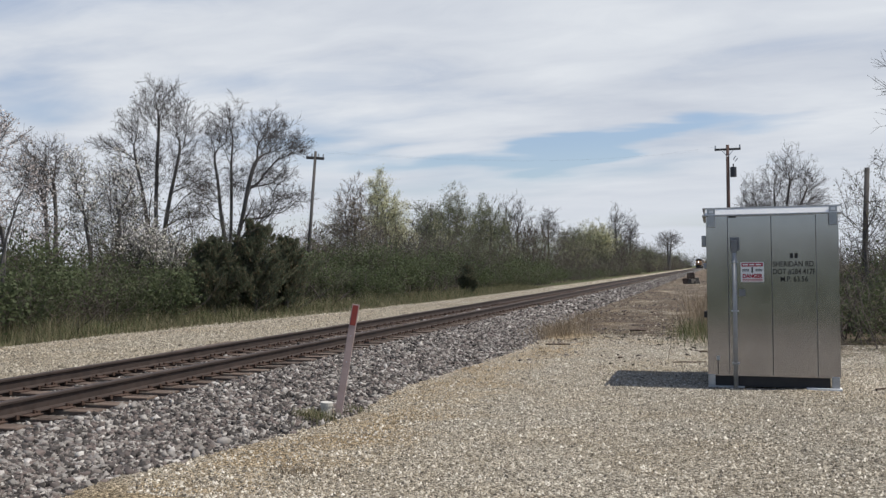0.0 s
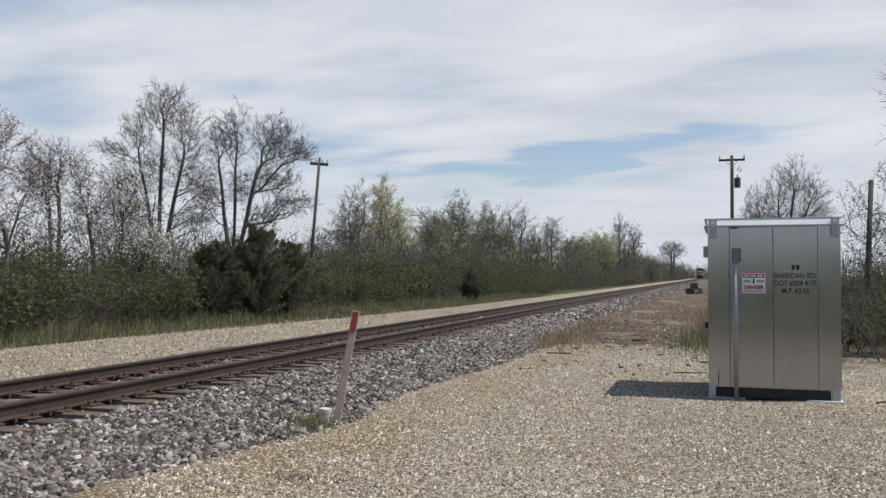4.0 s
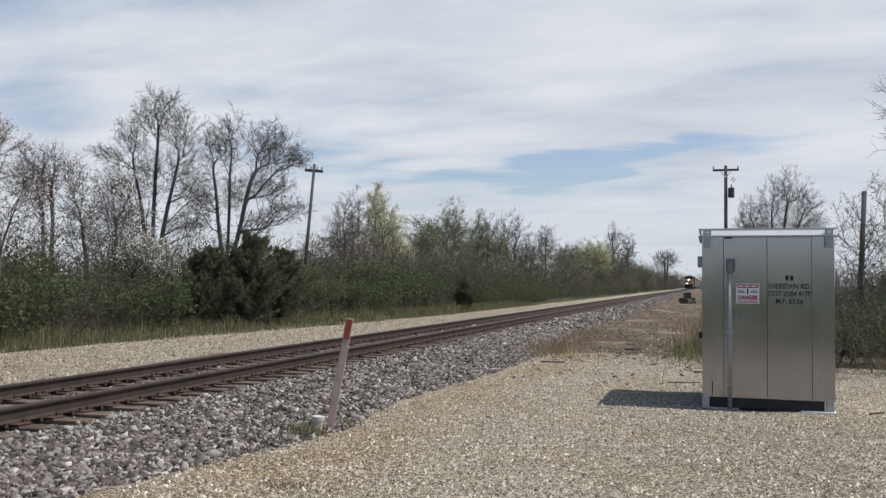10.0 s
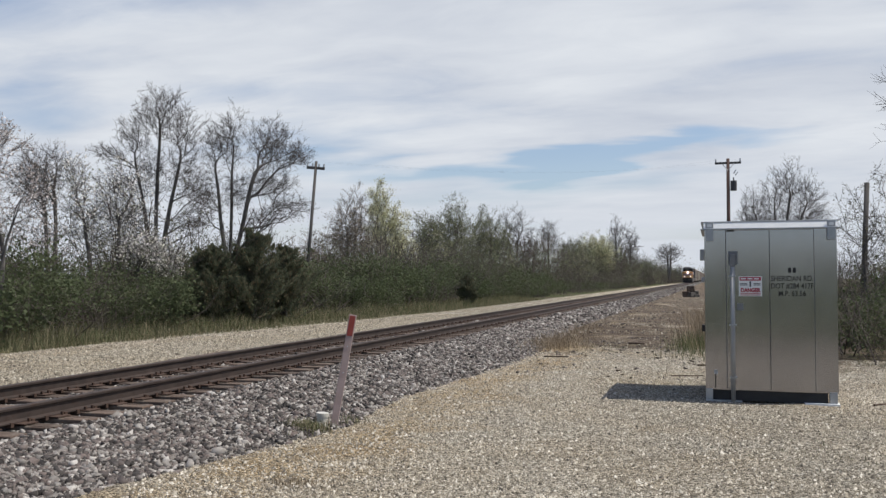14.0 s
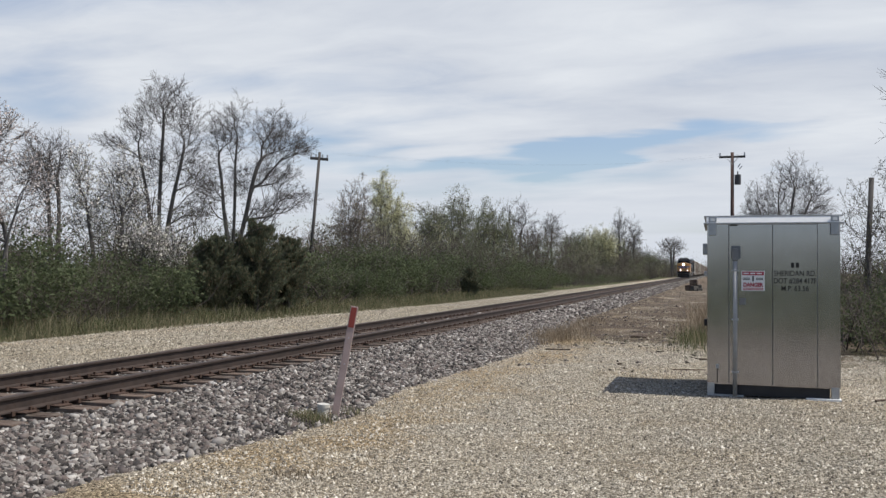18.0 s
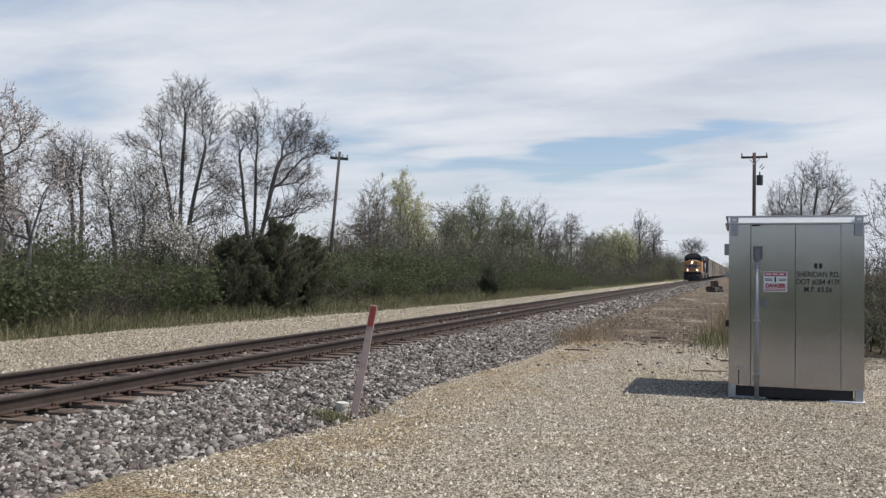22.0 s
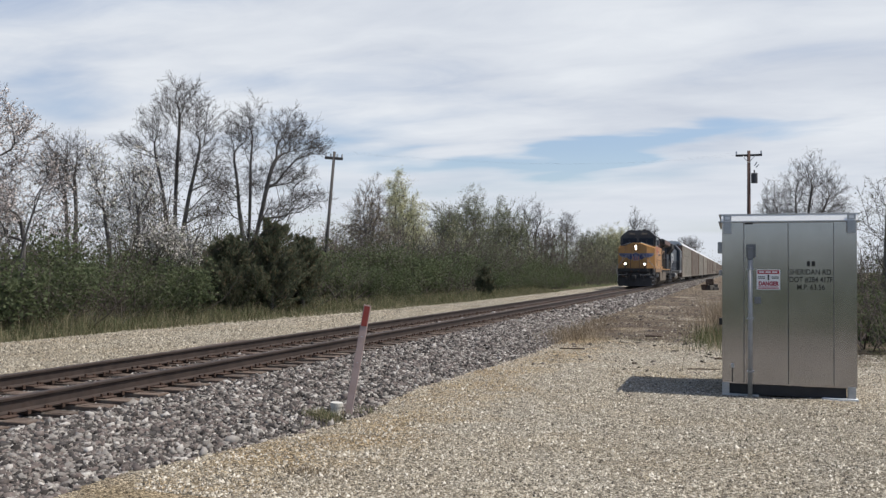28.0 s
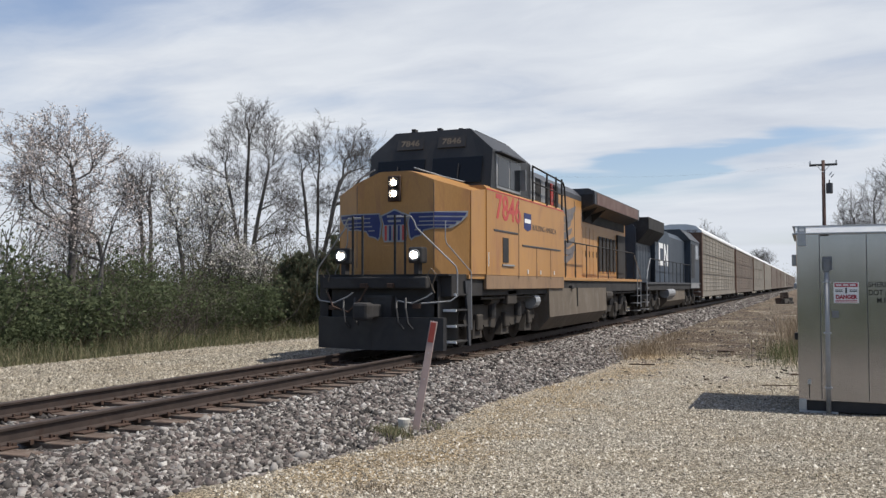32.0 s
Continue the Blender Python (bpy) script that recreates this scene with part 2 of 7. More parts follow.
def ground_mat():
    """One sheet: pale crushed stone on the drive and the service strip, dirt, and grass, by the masks of the sheet."""
    k = Nodes("ground_cover")
    vec = k.coord("Position")
    at = k.n("Attribute")
    at.attribute_name = "cover"
    sep = k.n("SeparateColor")
    k.link(at.outputs["Color"], sep.inputs[0])
    edge = k.math("MULTIPLY", k.math("SUBTRACT", k.noise(vec, 1.7, 6.0, 0.7), 0.5), 0.9)
    sharp = lambda s: k.math("MULTIPLY", k.math("ADD", k.math("SUBTRACT", s, 0.36), edge), 4.0, True)
    gravel, dirt = sharp(sep.outputs[0]), sharp(sep.outputs[1])
    cell, cell2 = k.cells(vec, 52.0), k.cells(vec, 110.0)
    tone = k.n("SeparateColor")
    k.link(cell.outputs["Color"], tone.inputs[0])
    tone2 = k.n("SeparateColor")
    k.link(cell2.outputs["Color"], tone2.inputs[0])
    stone = k.ramp(k.math("ADD", k.math("MULTIPLY", tone.outputs[0], 0.6), k.math("MULTIPLY", tone2.outputs[0], 0.4)),
                   [(0.14, (0.042, 0.034, 0.025)), (0.34, (0.195, 0.166, 0.122)), (0.58, (0.40, 0.352, 0.268)), (0.82, (0.78, 0.72, 0.60))])
    warm = k.math("MULTIPLY", k.math("SUBTRACT", k.noise(vec, 0.45, 4.0, 0.6), 0.42), 4.0, True)
    stone = k.mix(k.math("MULTIPLY", warm, 0.6), stone, k.mix(0.8, stone, (0.86, 0.74, 0.56), "MULTIPLY"))
    ochre = k.math("MULTIPLY", k.math("SUBTRACT", k.math("ADD", k.math("MULTIPLY", sep.outputs[2], 0.5), k.noise(vec, 0.9, 5.0, 0.65)), 0.62), 3.0, True)
    stone = k.mix(ochre, stone, k.mix(0.6, stone, (0.92, 0.74, 0.47), "MULTIPLY"))
    # older, greyer gravel toward the side away from the track
    aged = k.math("MULTIPLY", at.outputs["Alpha"], k.math("MULTIPLY", k.math("SUBTRACT", k.noise(vec, 0.7, 6.0, 0.7), 0.28), 2.6, True))
    stone = k.mix(k.math("MULTIPLY", aged, 0.85), stone, k.mix(1.0, stone, (0.68, 0.69, 0.70), "MULTIPLY"))
    worn = k.math("MULTIPLY", k.math("SUBTRACT", k.noise(vec, 1.1, 7.0, 0.7), 0.56), 5.0, True)
    stone = k.mix(k.math("MULTIPLY", worn, 0.35), stone, (0.2, 0.175, 0.14))
    soil = k.ramp(k.math("ADD", k.math("MULTIPLY", k.noise(vec, 9.0, 8.0, 0.75), 0.5), k.math("MULTIPLY", k.noise(vec, 0.9, 6.0, 0.7), 0.5)), [(0.34, (0.048, 0.034, 0.024)), (0.48, (0.12, 0.088, 0.062)), (0.58, (0.185, 0.146, 0.106)), (0.69, (0.33, 0.285, 0.22))])
    turf = k.ramp(k.noise(vec, 3.0, 8.0, 0.75), [(0.25, (0.03, 0.045, 0.016)), (0.5, (0.07, 0.085, 0.03)), (0.75, (0.17, 0.15, 0.075))])
    col = k.mix(dirt, turf, soil)
    col = k.mix(gravel, col, stone)
    relief = k.math("ADD", k.math("MULTIPLY", cell.outputs["Distance"], -1.2), k.math("MULTIPLY", cell2.outputs["Distance"], -0.6))
    nrm = k.bump(relief, 1.0, 0.03)
    nrm = k.bump(k.noise(vec, 6.0, 6.0, 0.7), 0.35, 0.05, nrm)
    return k.done(col, 0.92, 0.0, nrm, 0.2)


def ballast_mat():
    k = Nodes("ballast_bed")
    vec = k.coord("Position")
    c1 = k.cells(vec, 19.0)
    s1 = k.n("SeparateColor")
    k.link(c1.outputs["Color"], s1.inputs[0])
    col = k.ramp(s1.outputs[0], [(0.1, (0.016, 0.015, 0.014)), (0.45, (0.06, 0.056, 0.052)), (0.75, (0.125, 0.118, 0.11)), (1.0, (0.30, 0.285, 0.265))])
    c2 = k.cells(vec, 6.5)
    s2 = k.n("SeparateColor")
    k.link(c2.outputs["Color"], s2.inputs[0])
    hs = k.n("HueSaturation")
    k.link(k.math("ADD", k.math("MULTIPLY", s2.outputs[0], 1.1), 0.45), hs.inputs["Value"]), k.link(col, hs.inputs["Color"])
    col = hs.outputs[0]
    rust = k.math("MULTIPLY", k.math("SUBTRACT", k.noise(vec, 1.3, 5.0, 0.65), 0.55), 4.0, True)
    col = k.mix(k.math("MULTIPLY", rust, 0.5), col, (0.16, 0.11, 0.08))
    return k.done(col, 0.9, 0.0, k.bump(k.math("MULTIPLY", c1.outputs["Distance"], -1.0), 1.0, 0.06), 0.25)


def aluminium():
    k = Nodes("mill_aluminium")
    vec = k.coord("Object")
    mp = k.n("Mapping", Scale=(1, 1, 0.06))
    k.link(vec, mp.inputs[0])
    brush, cloud = k.noise(mp.outputs[0], 160.0, 3.0, 0.7), k.noise(vec, 2.2, 5.0, 0.6)
    col = k.mix(k.math("MULTIPLY", k.math("SUBTRACT", cloud, 0.3), 2.2, True), (0.39, 0.388, 0.425), (0.46, 0.456, 0.49))
    rough = k.math("ADD", k.math("MULTIPLY", cloud, 0.08), k.math("ADD", k.math("MULTIPLY", brush, 0.06), 0.072))
    return k.done(col, rough, 1.0, k.bump(brush, 0.06, 0.002), 0.5)


def glow(name, color, strength):
    k = Nodes(name)
    k.p.inputs["Emission Color"].default_value, k.p.inputs["Emission Strength"].default_value = (*color, 1), strength
    return k.done(color, 0.3)


def glassy(name, color, rough=0.08):
    k = Nodes(name)
    g = k.noise(k.coord("Object"), 3.0, 4.0)
    return k.done(color, k.math("ADD", k.math("MULTIPLY", g, 0.1), rough), 0.0, None, 0.3)


GROUND, BALLAST, ALU = ground_mat(), ballast_mat(), aluminium()
STONES = stone_mat("ballast_stone", [(0.0, (0.018, 0.015, 0.014)), (0.3, (0.06, 0.054, 0.05)), (0.55, (0.135, 0.108, 0.098)), (0.75, (0.19, 0.176, 0.16)), (0.92, (0.27, 0.25, 0.228)), (1.0, (0.44, 0.415, 0.385))])
CHIPS = stone_mat("crushed_limestone", [(0.0, (0.045, 0.038, 0.03)), (0.28, (0.15, 0.129, 0.10)), (0.6, (0.295, 0.261, 0.205)), (0.85, (0.455, 0.413, 0.336)), (1.0, (0.66, 0.615, 0.53))])
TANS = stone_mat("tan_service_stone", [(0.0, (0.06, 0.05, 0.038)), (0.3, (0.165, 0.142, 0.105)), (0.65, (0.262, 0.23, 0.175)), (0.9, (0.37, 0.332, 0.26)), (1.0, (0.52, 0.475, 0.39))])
RAILM = surface("rail_steel", (0.042, 0.032, 0.028), (0.075, 0.056, 0.048), 4.0, 60.0, 0.62, 0.35, 0.2, 0.002, (0.05, 0.03, 0.022))
RUST = surface("rusty_iron", (0.045, 0.028, 0.021), (0.085, 0.05, 0.034), 6.0, 50.0, 0.85, 0.1, 0.4, 0.004)
TIEM = surface("creosoted_wood", (0.055, 0.037, 0.028), (0.13, 0.093, 0.07), 3.0, 30.0, 0.9, 0.0, 0.6, 0.01, (0.17, 0.145, 0.118), rand=0.5)
POSTM = surface("faded_red_paint", (0.30, 0.225, 0.21), (0.38, 0.30, 0.285), 4.0, 60.0, 0.8, 0.0, 0.3, 0.003, (0.30, 0.24, 0.2))
REDM = surface("red_brown_sheeting", (0.21, 0.035, 0.028), (0.27, 0.055, 0.04), 5.0, 50.0, 0.6)
WHITE = surface("white_paint", (0.72, 0.73, 0.73), (0.8, 0.8, 0.79), 3.0, 50.0, 0.55)
PVC = surface("white_plastic_pipe", (0.44, 0.42, 0.38), (0.56, 0.54, 0.49), 6.0, 60.0, 0.5, grime=(0.35, 0.31, 0.25))
CONDUIT = surface("dull_conduit", (0.30, 0.30, 0.30), (0.38, 0.38, 0.38), 8.0, 60.0, 0.6, 0.3, 0.1, 0.001)
GALV = surface("galvanised_steel", (0.36, 0.37, 0.38), (0.46, 0.47, 0.48), 8.0, 60.0, 0.5, 0.75, 0.1, 0.001)
BLACK = surface("black_paint", (0.012, 0.012, 0.014), (0.03, 0.029, 0.03), 3.0, 40.0, 0.6)
INK = surface("black_lettering", (0.012, 0.012, 0.013), (0.02, 0.02, 0.02), 3.0, 40.0, 0.6)
SIGNRED = surface("sign_red", (0.31, 0.022, 0.045), (0.37, 0.035, 0.055), 4.0, 40.0, 0.5)
# mid grey for small fittings, and for the shade put into the seams
SHADE = surface("grey_fitting_and_seam_shade", (0.16, 0.165, 0.17), (0.22, 0.225, 0.23), 9.0, 60.0, 0.6, 0.4)
ORANGE = surface("armour_yellow_paint", (0.345, 0.175, 0.053), (0.42, 0.222, 0.078), 0.9, 30.0, 0.45, 0.0, 0.05, 0.002, (0.27, 0.125, 0.06), streak=0.3)
CABG = surface("dark_cab_grey", (0.018, 0.019, 0.021), (0.034, 0.035, 0.038), 1.2, 30.0, 0.5, grime=(0.04, 0.037, 0.034), streak=0.4)
FLAGG = surface("faded_grey_graphic", (0.09, 0.088, 0.098), (0.17, 0.16, 0.165), 2.0, 40.0, 0.5, grime=(0.2, 0.14, 0.08))
GREYP = surface("harbour_grey_paint", (0.032, 0.034, 0.04), (0.06, 0.062, 0.07), 1.2, 30.0, 0.5, grime=(0.04, 0.038, 0.036))
DARK = surface("sooty_black_steel", (0.026, 0.025, 0.026), (0.05, 0.048, 0.047), 1.5, 25.0, 0.75, grime=(0.03, 0.026, 0.022), spec=0.2)
TRUCK = surface("dusty_truck_steel", (0.026, 0.022, 0.019), (0.062, 0.052, 0.042), 2.5, 30.0, 0.85, 0.0, 0.3, 0.006, (0.05, 0.045, 0.04))
TANK = surface("dusty_grey_tank", (0.10, 0.08, 0.06), (0.15, 0.122, 0.092), 1.4, 30.0, 0.7, grime=(0.19, 0.165, 0.135), streak=0.4)
RUNNER = surface("red_stripe_paint", (0.38, 0.035, 0.03), (0.45, 0.06, 0.05), 3.0, 40.0, 0.45)
BLUEW = surface("wing_blue_paint", (0.014, 0.022, 0.095), (0.022, 0.034, 0.14), 3.0, 40.0, 0.5)
SILVER = surface("silver_paint", (0.2, 0.203, 0.207), (0.32, 0.324, 0.33), 3.0, 40.0, 0.45, 0.2)
SILL = surface("dusty_orange_sill", (0.20, 0.125, 0.075), (0.27, 0.18, 0.11), 1.4, 30.0, 0.7, grime=(0.13, 0.095, 0.07), streak=0.4)
BLUEL = surface("worn_blue_paint", (0.022, 0.031, 0.044), (0.042, 0.055, 0.073), 1.0, 30.0, 0.5, grime=(0.06, 0.075, 0.095), streak=0.4)
FADEB = surface("sun_faded_blue_paint", (0.032, 0.047, 0.07), (0.06, 0.08, 0.108), 1.0, 30.0, 0.6, grime=(0.05, 0.06, 0.075), streak=0.4)
RACKM = surface("weathered_rack_steel", (0.18, 0.162, 0.135), (0.27, 0.246, 0.208), 0.7, 24.0, 0.6, 0.25, 0.15, 0.004, (0.17, 0.12, 0.08), rand=0.35, streak=0.3)
RACKB = surface("brown_rack_steel", (0.115, 0.09, 0.072), (0.18, 0.147, 0.12), 0.7, 24.0, 0.65, 0.15, 0.15, 0.004, (0.12, 0.07, 0.05), rand=0.3, streak=0.3)
RACKROOF = surface("galvanised_roof", (0.62, 0.63, 0.63), (0.74, 0.745, 0.74), 1.0, 24.0, 0.5, 0.2)
RACKEND = surface("rusty_brown_frame", (0.10, 0.058, 0.04), (0.17, 0.10, 0.07), 2.0, 30.0, 0.8)
GLASS = glassy("dark_window_glass", (0.006, 0.007, 0.009))
LAMP = glow("lit_headlamp", (1.0, 0.88, 0.70), 110.0)
POLEM = surface("weathered_pole_wood", (0.05, 0.046, 0.044), (0.09, 0.083, 0.078), 3.0, 40.0, 0.9, 0.0, 0.5, 0.008, streak=0.15)
REDPOLE = surface("reddish_pole_wood", (0.06, 0.036, 0.03), (0.10, 0.06, 0.05), 3.0, 40.0, 0.9, 0.0, 0.5, 0.008, streak=0.15)
BARK = surface("grey_bark", (0.075, 0.07, 0.066), (0.15, 0.138, 0.127), 4.0, 30.0, 0.95, 0.0, 0.6, 0.015, (0.05, 0.045, 0.038))
TWIG = surface("fine_twigs", (0.072, 0.066, 0.066), (0.125, 0.112, 0.108), 4.0, 30.0, 0.95, 0.0, 0.0, 0.002)
BROWNTWIG = surface("brown_twigs", (0.072, 0.06, 0.054), (0.125, 0.104, 0.092), 4.0, 30.0, 0.95, 0.0, 0.0, 0.002)
CONCRETE = surface("old_concrete", (0.06, 0.055, 0.048), (0.115, 0.104, 0.09), 3.0, 30.0, 0.9, 0.0, 0.5, 0.02)
BLOSSOM = leafy("white_blossom", [(0.0, (0.42, 0.44, 0.32)), (0.4, (0.66, 0.63, 0.58)), (1.0, (0.80, 0.76, 0.73))])
PINKISH = leafy("pinkish_blossom", [(0.0, (0.30, 0.25, 0.21)), (0.5, (0.55, 0.48, 0.45)), (1.0, (0.76, 0.70, 0.67))])
BUDS = leafy("pale_buds", [(0.0, (0.20, 0.17, 0.10)), (0.5, (0.33, 0.27, 0.20)), (1.0, (0.46, 0.38, 0.32))])
YELLOWG = leafy("yellow_green_leaves", [(0.0, (0.42, 0.42, 0.23)), (0.5, (0.56, 0.55, 0.34)), (1.0, (0.70, 0.67, 0.47))])
SPRING = leafy("spring_leaves", [(0.0, (0.071, 0.088, 0.046)), (0.5, (0.097, 0.118, 0.062)), (1.0, (0.132, 0.15, 0.085))], trans=0.4)
OLIVE = leafy("olive_leaves", [(0.0, (0.095, 0.094, 0.06)), (0.5, (0.135, 0.13, 0.083)), (1.0, (0.18, 0.17, 0.112))], trans=0.4)
CEDAR = leafy("dark_cedar", [(0.0, (0.078, 0.094, 0.064)), (0.5, (0.12, 0.138, 0.09)), (0.85, (0.16, 0.15, 0.10)), (1.0, (0.23, 0.17, 0.11))], trans=0.42)
# olive leaves for mid and far plants, distance haze put into the paler colour
HEDGE = leafy("hazed_hedge_leaves", [(0.0, (0.125, 0.135, 0.078)), (0.5, (0.20, 0.212, 0.125)), (1.0, (0.31, 0.315, 0.205))], trans=0.4)
WEED = leafy("weed_leaves", [(0.0, (0.055, 0.07, 0.03)), (0.5, (0.10, 0.118, 0.055)), (0.8, (0.16, 0.15, 0.08)), (1.0, (0.27, 0.22, 0.14))])
DRY = leafy("dry_grass", [(0.0, (0.13, 0.098, 0.065)), (0.5, (0.23, 0.18, 0.125)), (1.0, (0.34, 0.28, 0.20))])
GRASS = leafy("grass_blades", [(0.0, (0.08, 0.09, 0.045)), (0.4, (0.135, 0.14, 0.075)), (0.7, (0.21, 0.19, 0.115)), (1.0, (0.32, 0.27, 0.18))])


# ---------- mesh helpers ----------
class Shape:
    """Faces gathered for one mesh."""

    def __init__(self):
        self.v, self.f = [], []

    def add(self, verts, faces):
        n = len(self.v)
        self.v += [tuple(p) for p in verts]
        self.f += [tuple(i + n for i in f) for f in faces]
        return self

    def box(self, x0, x1, y0, y1, z0, z1, bevel=0.0):
        if bevel <= 0:
            return self.add([(x0, y0, z0), (x1, y0, z0), (x1, y1, z0), (x0, y1, z0), (x0, y0, z1), (x1, y0, z1), (x1, y1, z1), (x0, y1, z1)],
                            [(3, 2, 1, 0), (4, 5, 6, 7), (0, 1, 5, 4), (1, 2, 6, 5), (2, 3, 7, 6), (3, 0, 4, 7)])
        bm = bmesh.new()
        bmesh.ops.create_cube(bm, size=1.0)
        for v in bm.verts:
            v.co = ((x0 + x1) / 2 + v.co.x * (x1 - x0), (y0 + y1) / 2 + v.co.y * (y1 - y0), (z0 + z1) / 2 + v.co.z * (z1 - z0))
        bmesh.ops.bevel(bm, geom=bm.edges[:], offset=min(bevel, abs(x1 - x0) * 0.45, abs(y1 - y0) * 0.45, abs(z1 - z0) * 0.45), segments=2, profile=0.5, affect="EDGES")
        bm.verts.index_update()
        self.add([v.co[:] for v in bm.verts], [[v.index for v in f.verts] for f in bm.faces])
        bm.free()
        return self

    def tube(self, pts, r, n=8, r1=None, caps=True):
        """A round bar along points; r may end at r1."""
        pts = [Vector(p) for p in pts]
        k = len(pts)
        rings = []
        ref = None
        for i, p in enumerate(pts):
            d = (pts[min(i + 1, k - 1)] - pts[max(i - 1, 0)]).normalized()
            if ref is None:
                ref = d.orthogonal().normalized()
            ref = (ref - d * ref.dot(d)).normalized()
            side = d.cross(ref)
            rr = r if r1 is None else r + (r1 - r) * i / (k - 1)
            rings.append([p + (ref * math.cos(a) + side * math.sin(a)) * rr for a in (2 * math.pi * j / n for j in range(n))])
        faces = []
        for i in range(k - 1):
            for j in range(n):
                a, b = i * n + j, i * n + (j + 1) % n
                faces.append((a, b, b + n, a + n))
        if caps:
            faces += [tuple(range(n - 1, -1, -1)), tuple(range((k - 1) * n, k * n))]
        return self.add([p for r_ in rings for p in r_], faces)

    def prism(self, outline, axis, a, b):
        """An outline of two coordinates drawn out along an axis from a to b. The outline's coordinates are the other two axes in order."""
        k = "xyz".index(axis)
        put = lambda p, t: tuple((list(p[:k]) + [t] + list(p[k:])))
        n = len(outline)
        vs = [put(p, a) for p in outline] + [put(p, b) for p in outline]
        area = sum(outline[i][0] * outline[(i + 1) % n][1] - outline[(i + 1) % n][0] * outline[i][1] for i in range(n))
        flip = (area > 0) != (k == 1)
        fs = [tuple(range(n)), tuple(range(2 * n - 1, n - 1, -1))] + [((i + 1) % n, i, i + n, (i + 1) % n + n) for i in range(n)]
        if flip == (a < b):
            fs = [tuple(reversed(f)) for f in fs]
        return self.add(vs, fs)

    def disc(self, c, r, axis=1, n=16, depth=0.02):
        q = Vector(c)
        d = Vector((axis == 0, axis == 1, axis == 2))
        return self.tube([q - d * depth / 2, q + d * depth / 2], r, n)

    def mesh(self, name, mat, smooth=False):
        me = bpy.data.meshes.new(name)
        me.from_pydata(self.v, [], self.f)
        me.validate()
        me.materials.append(mat)
        if smooth:
            me.polygons.foreach_set("use_smooth", [True] * len(me.polygons))
        me.update()
        return me


def mend(me):
    """Turns all faces outward."""
    bm = bmesh.new()
    bm.from_mesh(me)
    bmesh.ops.recalc_face_normals(bm, faces=bm.faces[:])
    bm.to_mesh(me)
    bm.free()
    return me


def part(name, shape, material, parent, label="", smooth=False, at=None):
    me = shape if isinstance(shape, bpy.types.Mesh) else mend(shape.mesh(name, material, smooth))
    ob = new(name, me)
    ob.parent = parent
    if at is not None:
        ob.matrix_basis = at
    return tagged(ob, label)


def thing(name, at, label, category, group="", kind=""):
    ob = new(name)
    ob.empty_display_size = 0.2
    ob.matrix_basis = at
    return tagged(ob, label, category, group, kind)


def solid(name, shape, material, label, category="", group="", kind="", at=None, smooth=False):
    me = shape if isinstance(shape, bpy.types.Mesh) else mend(shape.mesh(name, material, smooth))
    ob = new(name, me)
    if at is not None:
        ob.matrix_basis = at
    return tagged(ob, label, category, group, kind)


def array_mesh(name, verts, faces, mat):
    """A mesh from arrays of points and of triangles or quads."""
    me = bpy.data.meshes.new(name)
    verts, faces = np.asarray(verts, np.float32), np.asarray(faces, np.int32)
    k = faces.shape[1]
    me.vertices.add(len(verts))
    me.vertices.foreach_set("co", verts.ravel())
    me.loops.add(faces.size)
    me.loops.foreach_set("vertex_index", faces.ravel())
    me.polygons.add(len(faces))
    me.polygons.foreach_set("loop_start", np.arange(0, faces.size, k, dtype=np.int32))
    me.polygons.foreach_set("loop_total", np.full(len(faces), k, np.int32))
    me.update(calc_edges=True)
    me.validate()
    me.materials.append(mat)
    return me


def letters(name, text, size, mat, parent, at, label="", width=None, bold=0.0):
    """Words in the built-in face, as thin raised letters. They lie in the xy plane of the pose."""
    cu = bpy.data.curves.new(name, "FONT")
    cu.body, cu.size, cu.align_x, cu.align_y, cu.extrude = text, size, "CENTER", "CENTER", 0.0012
    cu.offset = bold
    tmp = bpy.data.objects.new(name, cu)
    scene.collection.objects.link(tmp)
    bpy.context.view_layer.update()
    me = bpy.data.meshes.new_from_object(tmp.evaluated_get(bpy.context.evaluated_depsgraph_get()))
    bpy.data.objects.remove(tmp)
    if width:
        xs = [v.co.x for v in me.vertices]
        s = width / (max(xs) - min(xs))
        for v in me.vertices:
            v.co.x *= s
    me.materials.clear()
    me.materials.append(mat)
    ob = new(name, me)
    ob.parent = parent
    ob.matrix_basis = at
    return tagged(ob, label)


def wobble(x, y, s, seed=0.0):
    return noise.noise(Vector((x * s, y * s, seed)))


# ---------- ground ----------
def ground_height(x, y):
    h = 0.11 * min(max((-9.6 - x) / 0.8, 0.0), 1.0) - 0.25 * min(max((-15.0 - x) / 4.0, 0.0), 1.0)
    h -= 0.35 * min(max((y - 24.0) / 60.0, 0.0), 1.0) * min(max((x + 5.0) / 2.0, 0.0), 1.0) * 0.5
    return h + 0.02 * wobble(x, y, 0.6) + 0.012 * wobble(x, y, 2.1, 5.0)


